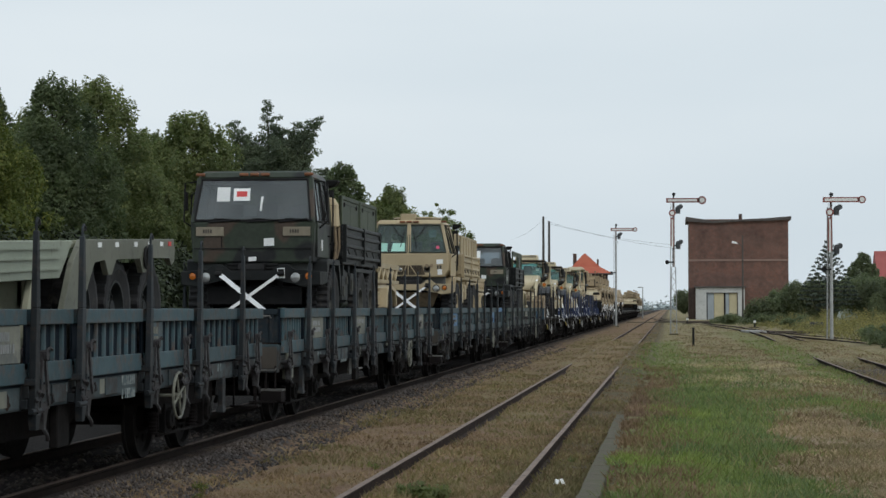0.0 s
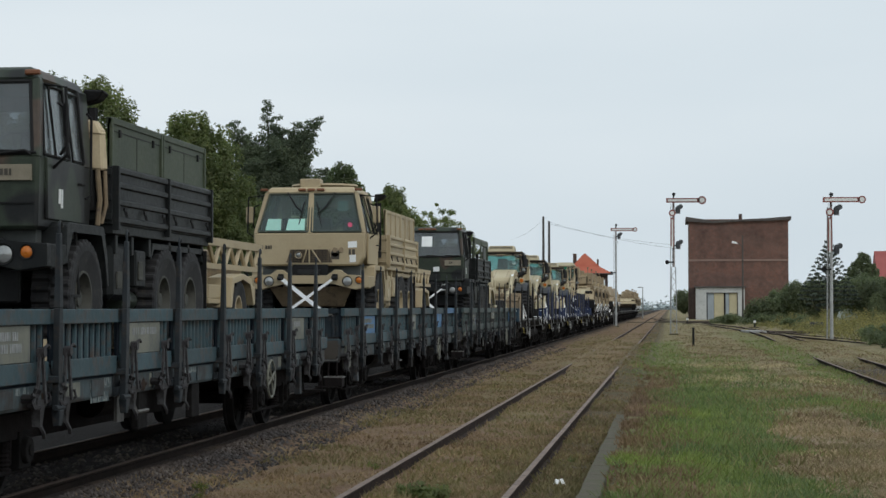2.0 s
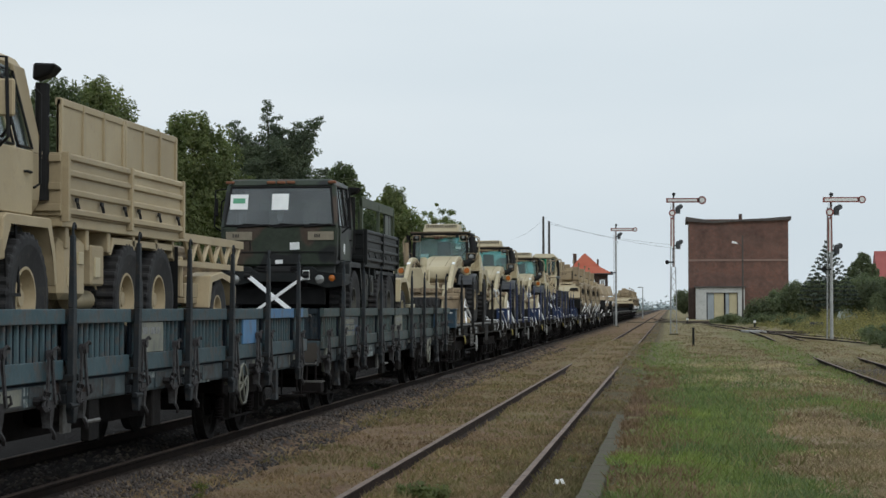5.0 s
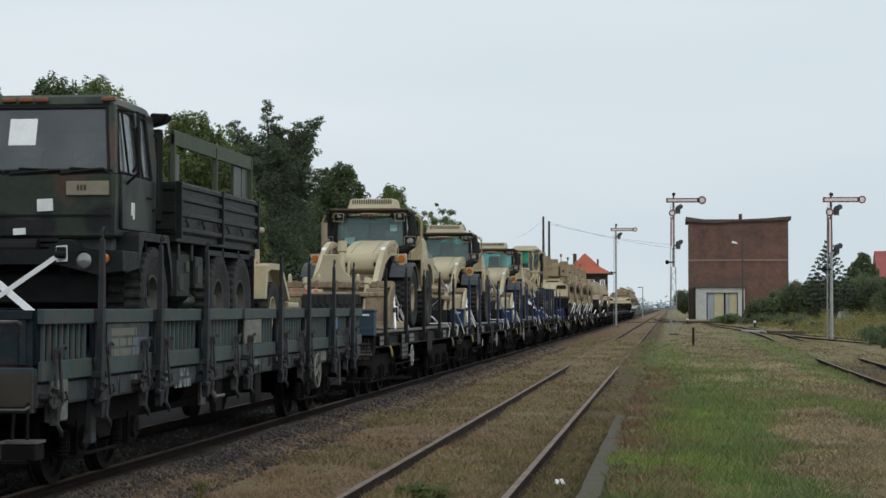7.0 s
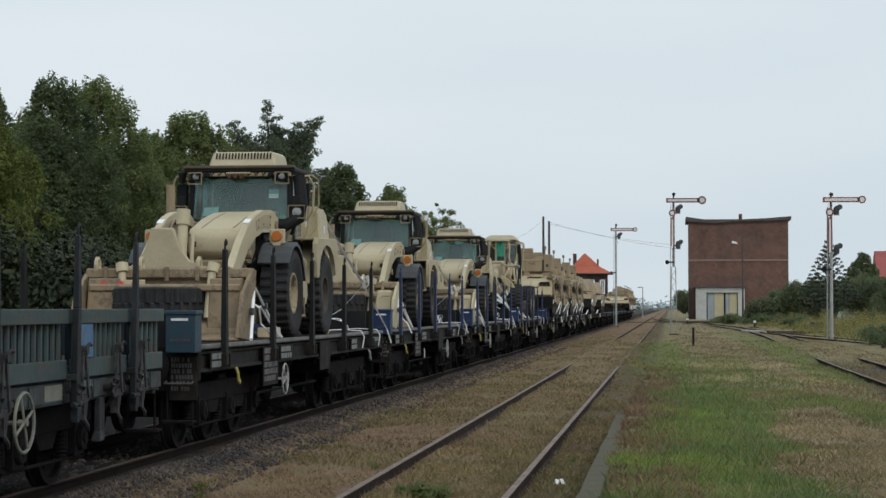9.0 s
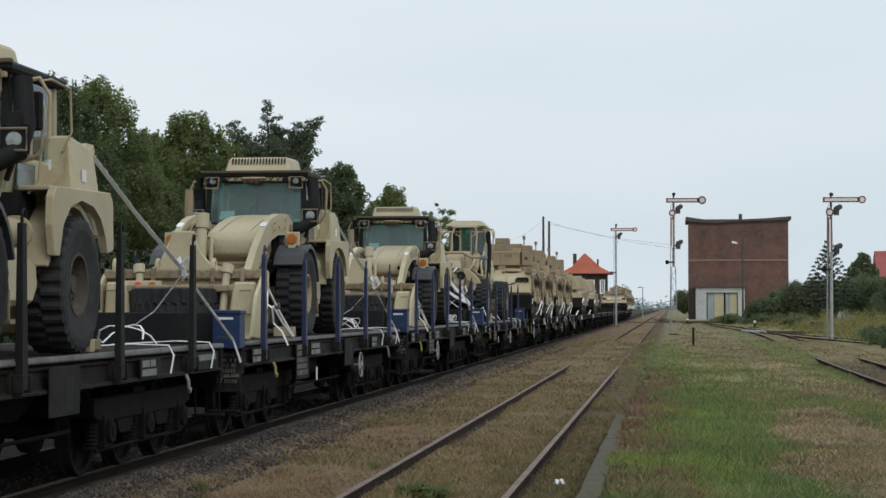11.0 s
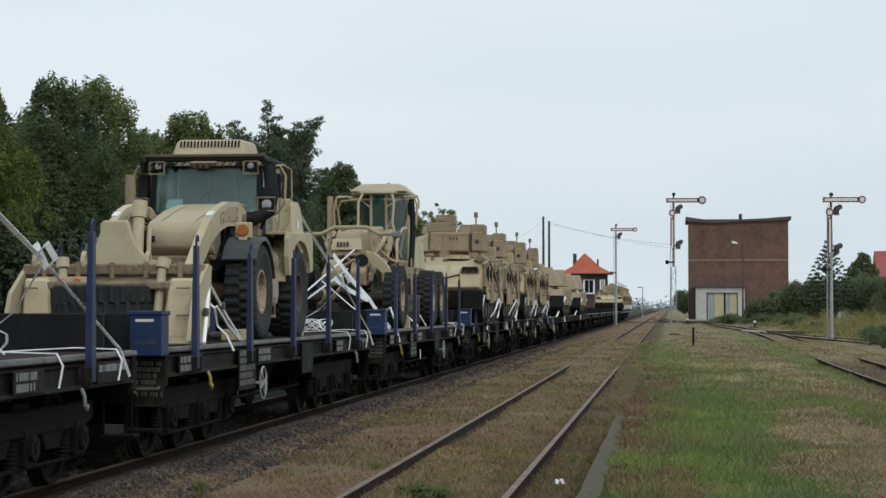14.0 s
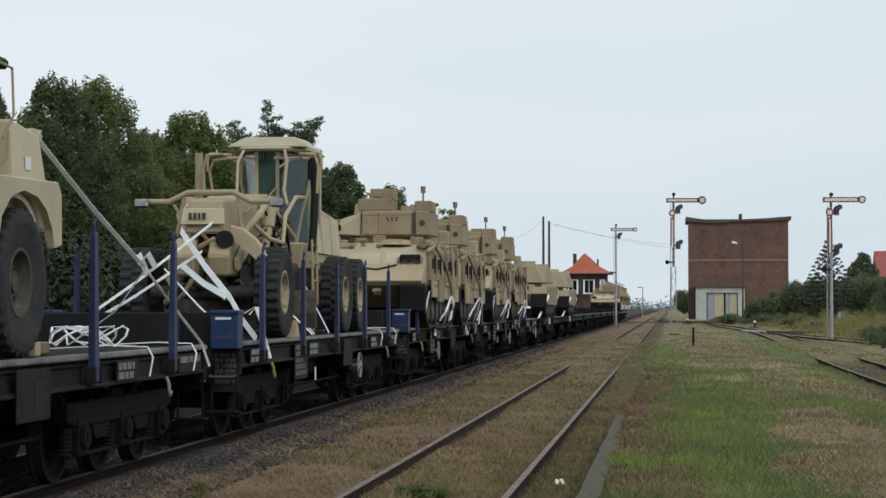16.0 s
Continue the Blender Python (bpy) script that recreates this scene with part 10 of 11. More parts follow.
    # lashings in front
    for a, b, w in (((0.25, -0.8, 1.66), (-1.25, -3.4, 0.02), 0.05), ((0.10, -0.8, 1.25), (-1.25, -3.1, 0.02), 0.05), ((-0.20, -0.85, 1.55), (0.72, -1.7, 0.58), 0.10), ((-0.18, -0.85, 1.05), (0.66, -1.7, 0.60), 0.09), ((0.72, -1.7, 0.58), (1.22, -2.3, 0.02), 0.09), ((-0.45, -0.8, 1.0), (1.30, -3.9, 0.02), 0.022)):
        m = tuple((p + q) / 2 - (0.04 if i == 2 else 0) for i, (p, q) in enumerate(zip(a, b)))
        lash("lashing_strap", t, [a, m, b], w, (0.2, 0.2, 1))
    for c in t.children:
        if c.name.split(".")[0] in {"cab_floor", "cab_pillar", "side_window", "mirror_frame", "mirror", "cab_rail", "windscreen", "rear_window", "cab_rear", "door_hose", "cab_roof", "seat", "steering_wheel", "mirror_loop", "exhaust_pipe", "door_frame", "corner_brace", "dash", "wiper"}:
            c.matrix_basis = pose(0, 1.0, 0)
    # machinery between the nose and the cab
    rnd = random.Random(12)
    for k in range(24):
        s = 1 if k % 3 else -1
        y, z = rnd.uniform(0.4, 3.0), rnd.uniform(1.0, 2.05)
        made("hydraulic_hose", BLACK if k % 2 else TAN_GRIME, t, lambda bm: tube(bm, [(s * 0.42, y, z), (s * rnd.uniform(0.55, 0.72), y + 0.25, z + rnd.uniform(-0.1, 0.35)), (s * rnd.uniform(0.5, 0.7), y + 0.6, z - rnd.uniform(0.0, 0.4)), (s * 0.4, y + 1.0, z + rnd.uniform(-0.2, 0.2))], rnd.uniform(0.016, 0.03), 6), smooth=True)
    for k in range(9):
        x, y, z = rnd.uniform(-0.55, 0.62), rnd.uniform(-0.35, 2.6), rnd.uniform(0.7, 1.25)
        w = rnd.uniform(0.07, 0.16)
        made("valve_block", TAN_GRIME if k % 2 else BLACK, t, lambda bm: (box(bm, x - w, y - w, z - w, x + w, y + w, z + w), cyl(bm, (x, y - w - 0.08, z), (x, y - w, z), w * 0.5, n=10)), bevel=0.02)
    for s in (-1, 1):
        made("step_ladder", TAN, t, lambda bm: (tube(bm, [(s * 0.78, 4.3, 0.5), (s * 0.76, 4.35, 1.6)], 0.02), tube(bm, [(s * 0.78, 4.75, 0.5), (s * 0.76, 4.75, 1.6)], 0.02), [tube(bm, [(s * 0.78, 4.3, z), (s * 0.78, 4.75, z)], 0.018) for z in (0.6, 0.9, 1.2, 1.5)]))
        made("mirror_stay", TAN, t, lambda bm: tube(bm, [(s * 0.60, 4.15, 2.98), (s * 0.66, 3.75, 3.02), (s * 0.92, 3.7, 3.0), (s * 0.98, 3.72, 2.8), (s * 0.96, 3.72, 2.35)], 0.024, 6), "bent tube mirror stay", smooth=True)
        made("hood_brace", TAN, t, lambda bm: (tube(bm, [(s * 0.40, 0.2, 1.45), (s * 0.62, 0.7, 1.85), (s * 0.58, 1.5, 2.1), (s * 0.66, 3.2, 1.6)], 0.05, 8), prism(bm, [(-0.3, 1.15), (0.4, 1.5), (1.0, 1.45), (1.5, 0.95), (1.35, 0.9), (0.9, 1.28), (0.4, 1.3), (-0.25, 1.0)], "x", s * 0.46, s * 0.54)), "bent tube brace and curved arm", bevel=0.0)
    made("strap_knot", STRAP, t, lambda bm: [band(bm, [(1.05 + 0.1 * k, -2.4, 0.35), (1.2, -2.3 + 0.1 * k, 0.45), (1.34, -2.35, 0.1), (1.40, -2.3 + 0.07 * k, -0.25)], 0.06, 0.014) for k in range(3)], "loose strap ends over the deck edge")
    for a, b in (((0.7, 0.9, 0.7), (1.26, 1.7, 0.02)), ((0.6, 4.6, 0.8), (1.26, 3.2, 0.02)), ((0.5, 3.0, 0.6), (1.2, 2.2, 0.02))):
        lash("lashing_strap", t, [a, b], 0.05, (0, 1, 0.3))
    for s in (-1, 1):
        made("chock", TARP, t, lambda bm: prism(bm, [(0.48, 0.0), (0.95, 0.0), (0.75, 0.25)], "x", s * 0.8, s * 1.2))
    return t


def tracks_of(t, half_in, half_out, y0, y1, r, wheels, top_z, rim_paint):
    """Tracks with shoes, road wheels, and end wheels, both sides."""
    for s in (-1, 1):
        xc = s * (half_in + half_out) / 2
        w = half_out - half_in
        loop = []
        for a in np.linspace(-90, 90, 9):
            loop.append((y1 - r + r * math.cos(radians(a)) , r + 0.02 + r * math.sin(radians(a))))
        zt = top_z
        loop = [(y0 + 0.75, 0.03), (y1 - 0.75, 0.03), (y1 - 0.2, 0.25), (y1, 0.55), (y1 - 0.1, zt - 0.05), (y1 - 0.45, zt), (y0 + 0.45, zt), (y0 + 0.1, zt - 0.05), (y0, 0.55), (y0 + 0.2, 0.25)]
        bm = bmesh.new()
        n = len(loop)
        for i in range(n):
            a, b = np.array(loop[i]), np.array(loop[(i + 1) % n])
            d = b - a
            ln = np.linalg.norm(d)
            d = d / ln
            nn = np.array([d[1], -d[0]])
            k = max(1, int(ln / 0.16))
            for j in range(k):
                p, q = a + d * ln * (j + 0.08) / k, a + d * ln * (j + 0.92) / k
                o, i2 = nn * 0.03, nn * -0.03
                prism(bm, [tuple(p + o), tuple(q + o), tuple(q + i2), tuple(p + i2)], "x", xc - w / 2, xc + w / 2)
        part("track", bm, BLACK, t, "dark rubber-padded track")
        for y in wheels:
            def rw(bm):
                lathe(bm, [(0.05, -w * 0.42), (0.27, -w * 0.42), (0.31, -w * 0.36), (0.31, w * 0.36), (0.27, w * 0.42), (0.05, w * 0.42)], 20, "x", (0, 0, 0))
            m = pose(xc, y, 0.37)
            wh = piece("road_wheel%.2f" % w, "road_wheel", RUBBER, t, rw, m, smooth=True)
            piece("road_hub%.2f" % w + rim_paint.name, "hub", rim_paint, wh, lambda bm: (cyl(bm, (-w * 0.46, 0, 0), (w * 0.46, 0, 0), 0.21, n=16),), Matrix())


RAIL_PALE = paint("bleached_tube_paint", (0.26, 0.205, 0.135), (0.38, 0.32, 0.235), 4.0, 20, 0.7, dirt=(0.25, 0.2, 0.14), dirt_at=0.66)


def fighting_vehicle(label, seed=1):
    """A tracked infantry fighting vehicle facing -y, with its turret turned; y = 0 is the nose."""
    t = thing("fighting_vehicle", label, "armoured vehicle", "infantry fighting vehicles")
    rnd = random.Random(seed * 7)
    j = lambda a=0.1: rnd.uniform(-a, a)
    tracks_of(t, 1.05, 1.55, 0.35, 6.3, 0.4, (1.15, 1.95, 2.75, 3.55, 4.35, 5.15), 0.86, RIM_DARK)
    hull = made("hull", TAN, t, lambda bm: (prism(bm, [(0.0, 1.02), (0.12, 0.92), (6.4, 0.85), (6.45, 1.75), (5.9, 1.95), (2.2, 1.90), (1.25, 1.74)], "x", -1.52, 1.52),), "dusty tan armoured hull", bevel=0.02)
    made("lower_hull", BOGIE, t, lambda bm: prism(bm, [(0.3, 0.9), (0.75, 0.38), (6.2, 0.38), (6.35, 0.9)], "x", -1.03, 1.03))
    made("nose_plate", GRILLE_BROWN, t, lambda bm: hexa(bm, [(-0.98, 0.62, 0.44), (0.98, 0.62, 0.44), (0.98, 0.72, 0.44), (-0.98, 0.72, 0.44)], [(-1.0, 0.06, 0.93), (1.0, 0.06, 0.93), (1.0, 0.22, 0.93), (-1.0, 0.22, 0.93)]), "dusty lower nose plate", bevel=0.015)
    made("tow_cable", BLACK, t, lambda bm: tube(bm, [(-1.2, 0.5, 1.36), (-0.7, 0.42, 1.28), (-0.1, 0.52, 1.33), (0.5, 0.40, 1.27), (0.9, 0.56, 1.37)], 0.022, 6), "dark steel tow cable across the glacis", smooth=True)
    for x, y in ((-1.3, 1.0), (-0.9, 1.45), (-0.2, 1.3), (0.4, 1.35), (1.3, 1.3), (0.0, 1.62), (-1.35, 1.6), (0.9, 1.62)):
        made("lifting_eye", TAN_GRIME, t, lambda bm: (box(bm, x - 0.05, y - 0.04, 1.05 + 0.55 * y * 0.78, x + 0.05, y + 0.04, 1.22 + 0.55 * y * 0.78), cyl(bm, (x - 0.06, y - 0.05, 1.24 + 0.43 * y), (x + 0.06, y - 0.05, 1.24 + 0.43 * y), 0.035, n=8)), bevel=0.01)
    # glacis details
    for x in (-0.75, 0.15, 0.95):
        made("glacis_panel", TAN_PALE, t, lambda bm: slab(bm, [(x - 0.36, 0.18, 1.06), (x + 0.36, 0.18, 1.06), (x + 0.34, 1.08, 1.63), (x - 0.34, 1.08, 1.63)], 0.03), "bolted glacis plate", bevel=0.008)
    for s in (-1, 1):
        lg = made("lamp_guard", TAN_GRIME, t, lambda bm: (box(bm, s * 1.18 - 0.27, 0.72, 1.50, s * 1.18 + 0.27, 0.78, 1.54), box(bm, s * 1.18 - 0.27, 0.62, 1.26, s * 1.18 - 0.23, 0.8, 1.54), box(bm, s * 1.18 + 0.23, 0.62, 1.26, s * 1.18 + 0.27, 0.8, 1.54), box(bm, s * 1.18 - 0.25, 0.80, 1.22, s * 1.18 + 0.25, 0.86, 1.54)), bevel=0.01)
        made("lamp_backing", BLACK, lg, lambda bm: box(bm, s * 1.18 - 0.23, 0.66, 1.20, s * 1.18 + 0.23, 0.80, 1.60), bevel=0.03)
        for dx in (-0.11, 0.11):
            made("headlight", GRILLE_BROWN, lg, lambda bm: (lathe(bm, [(0.06, 0.62), (0.085, 0.60), (0.085, 0.7), (0.06, 0.7)], 14, "y", (s * 1.18 + dx, 0, 1.40)), cyl(bm, (s * 1.18 + dx, 0.645, 1.40), (s * 1.18 + dx, 0.68, 1.40), 0.06, n=12)))
        made("paper_label", WHITE, t, lambda bm: slab(bm, [(s * 1.18 - 0.09, 0.30, 1.12), (s * 1.18 + 0.07, 0.30, 1.12), (s * 1.18 + 0.07, 0.36, 1.20), (s * 1.18 - 0.09, 0.36, 1.20)], -0.01))
        made("front_flap", BLACK, t, lambda bm: hexa(bm, [(s * 1.02, 0.12, 0.36), (s * 1.60, 0.12, 0.36), (s * 1.60, 0.2, 0.36), (s * 1.02, 0.2, 0.36)], [(s * 1.02, 0.04, 0.92), (s * 1.60, 0.04, 0.92), (s * 1.60, 0.32, 0.98), (s * 1.02, 0.32, 0.98)]), "black rubber track flap", bevel=0.03)
        made("tow_lug", TAN_GRIME, t, lambda bm: (box(bm, s * 0.55 - 0.06, 0.02, 0.72, s * 0.55 + 0.06, 0.25, 0.86), cyl(bm, (s * 0.55 - 0.09, 0.02, 0.8), (s * 0.55 + 0.09, 0.02, 0.8), 0.05, n=10)))
        # armour side packs with gaps, hung low plates, pale rails
        for k in range(5):
            y = 0.95 + k * 1.06
            made("side_armour", TAN_DUSTY, t, lambda bm: box(bm, s * 1.55 - 0.05, y, 1.02, s * 1.55 + 0.05, y + 0.98, 1.72), "recessed side armour pack", bevel=0.02)
            pl = made("skirt_plate", TAN_DUSTY if k % 2 else TAN, t, lambda bm: box(bm, s * 1.64 - 0.03, y + 0.03, 0.60 + j(0.09), s * 1.64 + 0.03 + j(0.02), y + 0.86 + j(0.07), 1.06 + j(0.05)), "hung tan skirt plate", bevel=0.015)
            made("hole", BLACK, pl, lambda bm: [cyl(bm, (s * 1.669, y + e, 0.92), (s * 1.674, y + e, 0.92), 0.035, n=8) for e in (0.2, 0.5, 0.72)])
            made("stowed_roll", TAN_GRIME, t, lambda bm: cyl(bm, (s * 1.42, y + 0.1, 1.84), (s * 1.44, y + 0.9, 1.86), 0.10, n=10), "rolled canvas on the hull edge", smooth=True)
            made("clip", BLACK, t, lambda bm: box(bm, s * 1.61 - 0.02, y + 0.3, 1.3, s * 1.61 + 0.02, y + 0.42, 1.52))
            made("clip", BLACK, t, lambda bm: box(bm, s * 1.61 - 0.02, y + 0.7, 1.2, s * 1.61 + 0.02, y + 0.78, 1.6))
        for y in (0.95, 3.6):
            made("rail", RAIL_PALE, t, lambda bm: tube(bm, [(s * 1.58, y - 0.1, 1.80), (s * 1.70, y + 0.25, 1.86), (s * 1.70, y + 1.9, 1.92)], 0.028, 6), "pale tubular rail", smooth=True)
            for e in (1.75 + j(0.2),):
                made("rail_post", RAIL_PALE, t, lambda bm: tube(bm, [(s * 1.70, y + e, 1.88), (s * 1.72, y + e, 1.4), (s * 1.70, y + e + 0.05, 0.95)], 0.022, 6), smooth=True)
        made("fuel_can", TAN, t, lambda bm: box(bm, s * 1.35 - 0.12, 5.5, 1.95, s * 1.35 + 0.12, 5.9, 2.3), bevel=0.03)
    made("driver_hatch", TAN, t, lambda bm: (cyl(bm, (0.72, 1.75, 1.84), (0.72, 1.75, 1.94), 0.36, 0.32, 18), box(bm, 0.5, 1.42, 1.84, 0.9, 1.5, 1.96)), bevel=0.0)
    made("engine_louvre", TAN_GRIME, t, lambda bm: [slab(bm, [(-1.1, 1.3 + 0.09 * k, 1.76 + 0.012 * k), (-0.2, 1.3 + 0.09 * k, 1.76 + 0.012 * k), (-0.2, 1.36 + 0.09 * k, 1.78 + 0.012 * k), (-1.1, 1.36 + 0.09 * k, 1.78 + 0.012 * k)], 0.02) for k in range(8)])
    for i, (x, y) in enumerate(((-0.6, 2.3), (-0.2, 2.6), (0.25, 2.4), (0.95, 2.5), (1.15, 2.1), (-1.0, 2.6))):
        made("periscope", TAN_GRIME, t, lambda bm: box(bm, x - 0.14, y - 0.1, 1.86, x + 0.14, y + 0.12, 1.98 + 0.05 * (i % 3)), bevel=0.02)
    # turret
    tur = made("turret", TAN_DUSTY, t, lambda bm: (hexa(bm, [(-0.28, 3.05, 2.08), (1.0, 3.05, 2.08), (1.10, 5.2, 2.08), (-0.75, 5.2, 2.08)], [(-0.25, 3.12, 2.68), (0.98, 3.12, 2.68), (1.05, 5.1, 2.72), (-0.68, 5.1, 2.72)]), cyl(bm, (0.2, 4.2, 1.86), (0.2, 4.2, 2.10), 0.95, n=28)), "flat-sided tan turret", bevel=0.025)
    made("turret_plate", TAN_DUSTY, tur, lambda bm: (box(bm, -0.22, 2.97, 2.12, 0.92, 3.04, 2.64), [cyl(bm, (x, 2.955, z), (x, 2.97, z), 0.025, n=8) for x in (-0.15, 0.4, 0.85) for z in (2.18, 2.58)]), "added armour plate", bevel=0.01)
    made("plate_seam", MARK, tur, lambda bm: (box(bm, 0.14, 2.966, 2.14, 0.15, 2.972, 2.62), box(bm, -0.2, 2.966, 2.56, 0.9, 2.972, 2.567), box(bm, 0.935, 2.94, 2.12, 0.985, 2.96, 2.62)))
    made("gun_shield", TAN, tur, lambda bm: (hexa(bm, [(-0.95, 3.3, 2.15), (-0.30, 3.1, 2.10), (-0.30, 4.3, 2.10), (-0.95, 4.0, 2.15)], [(-0.80, 3.4, 2.50), (-0.30, 3.15, 2.64), (-0.30, 4.3, 2.64), (-0.8, 4.0, 2.50)]),), "slanted side plate", bevel=0.02)
    made("port", BLACK, tur, lambda bm: cyl(bm, (-0.86, 3.24, 2.28), (-0.84, 3.4, 2.30), 0.08, n=10))
    made("unit_mark", MARK, tur, lambda bm: [hexa(bm, [(0.45 + d, 2.962, 2.42), (0.48 + d, 2.962, 2.42), (0.48 + d, 2.975, 2.42), (0.45 + d, 2.975, 2.42)], [(0.43 + d * 1.5, 2.962, 2.52), (0.48 + d * 1.5, 2.962, 2.52), (0.48 + d * 1.5, 2.975, 2.52), (0.43 + d * 1.5, 2.975, 2.52)]) for d in (-0.08, 0.0, 0.08)], "dark unit mark")
    made("missile_box", TAN_DUSTY, tur, lambda bm: (box(bm, 1.00, 2.95, 2.10, 1.34, 4.6, 2.66), box(bm, 0.97, 3.05, 2.64, 1.36, 4.0, 2.90)), "side launcher box", bevel=0.025)
    made("box_mark", MARK, tur, lambda bm: (cyl(bm, (1.16, 2.935, 2.38), (1.16, 2.96, 2.38), 0.07, n=12),))
    made("sight_box", TAN_DUSTY, tur, lambda bm: (box(bm, -0.36, 3.15, 2.68, 0.42, 4.2, 2.96), box(bm, -0.10, 3.3, 2.94, 0.44, 4.1, 3.20), box(bm, -0.02, 3.27, 3.0, 0.18, 3.3, 3.12)), "armoured sight head", bevel=0.03)
    made("cupola", TAN, tur, lambda bm: (cyl(bm, (-0.35, 4.7, 2.68), (-0.35, 4.7, 2.92), 0.36, 0.32, 18), box(bm, 0.5, 4.2, 2.68, 0.9, 4.7, 2.84)), bevel=0.0)
    made("smoke_tubes", TAN_GRIME, tur, lambda bm: [cyl(bm, (-0.92 - 0.02 * k, 3.25 + 0.16 * k, 2.22 + 0.1 * (k % 2)), (-1.10 - 0.02 * k, 3.05 + 0.16 * k, 2.32 + 0.1 * (k % 2)), 0.05, n=8) for k in range(4)])
    made("stowage_rack", TAN_GRIME, tur, lambda bm: (box(bm, -1.15, 3.4, 2.15, -0.78, 4.9, 2.5),), bevel=0.03)
    made("gun_barrel", TAN_GRIME, tur, lambda bm: (cyl(bm, (0.15, 5.1, 2.36), (0.15, 7.0, 2.40), 0.06, 0.045, 10), box(bm, -0.1, 5.0, 2.2, 0.4, 5.4, 2.55)))
    made("antenna", TAN_GRIME, tur, lambda bm: (cyl(bm, (0.95, 4.8, 2.66), (0.95, 4.8, 3.32), 0.025, 0.02, 6), cyl(bm, (0.95, 4.8, 3.18), (0.95, 4.8, 3.34), 0.06, n=8)), "stub antenna")
    # struts and straps over the flank, down to the deck edge
    y = 4.2 + j(0.35)
    made("flank_strut", RAIL_PALE, t, lambda bm: tube(bm, [(1.56, 0.75 + j(), 1.66), (1.68, 1.05 + j(), 1.80), (1.74, 2.3 + j(0.2), 1.45), (1.76, y - 0.5, 0.98), (1.74, y - 0.1, 0.74)], 0.034, 7), "long bent pale strut on the flank", smooth=True)
    made("flank_strut", RAIL_PALE, t, lambda bm: tube(bm, [(1.70, y - 0.1 + j(0.15), 1.88), (1.76, y + 0.1 + j(0.1), 1.3), (1.73, y, 0.74)], 0.030, 7), "pale upright strut on the flank", smooth=True)
    lash("lashing_strap", t, [(1.74, y, 0.78), (1.60 + j(0.05), y - 0.35 + j(0.2), 0.36 + j(0.06)), (1.42, y - 0.75 + j(0.3), 0.02), (1.46, y - 0.85 + j(0.3), -0.20 + j())], 0.06, (0.8, 0.5, 0.2))
    lash("lashing_strap", t, [(1.74, y + 0.05, 0.74), (1.62 + j(0.05), y + 0.3 + j(0.15), 0.32 + j(0.08)), (1.46, y + 0.6 + j(0.3), 0.05)], 0.048, (0.8, 0.5, -0.2))
    made("strap_knot", STRAP, t, lambda bm: [band(bm, [(1.72, y + 0.1 * k + j(0.06), 0.72), (1.76, y + 0.15 + 0.1 * k, 0.52 + j(0.08)), (1.70, y + 0.2 + j(0.2), 0.36 + 0.06 * k), (1.66, y + 0.4 * k + j(0.2), 0.10 + j(0.15))], 0.036, 0.014, (0.8, 0.5, 0.3)) for k in range(2)], "loose knotted strap ends")
    if seed % 2:
        lash("lashing_strap", t, [(1.60, 0.75, 0.80), (1.52, 0.9 + j(0.2), 0.40), (1.42, 1.1 + j(0.3), 0.02)], 0.04, (0.8, 0.5, 0.2))
    return t


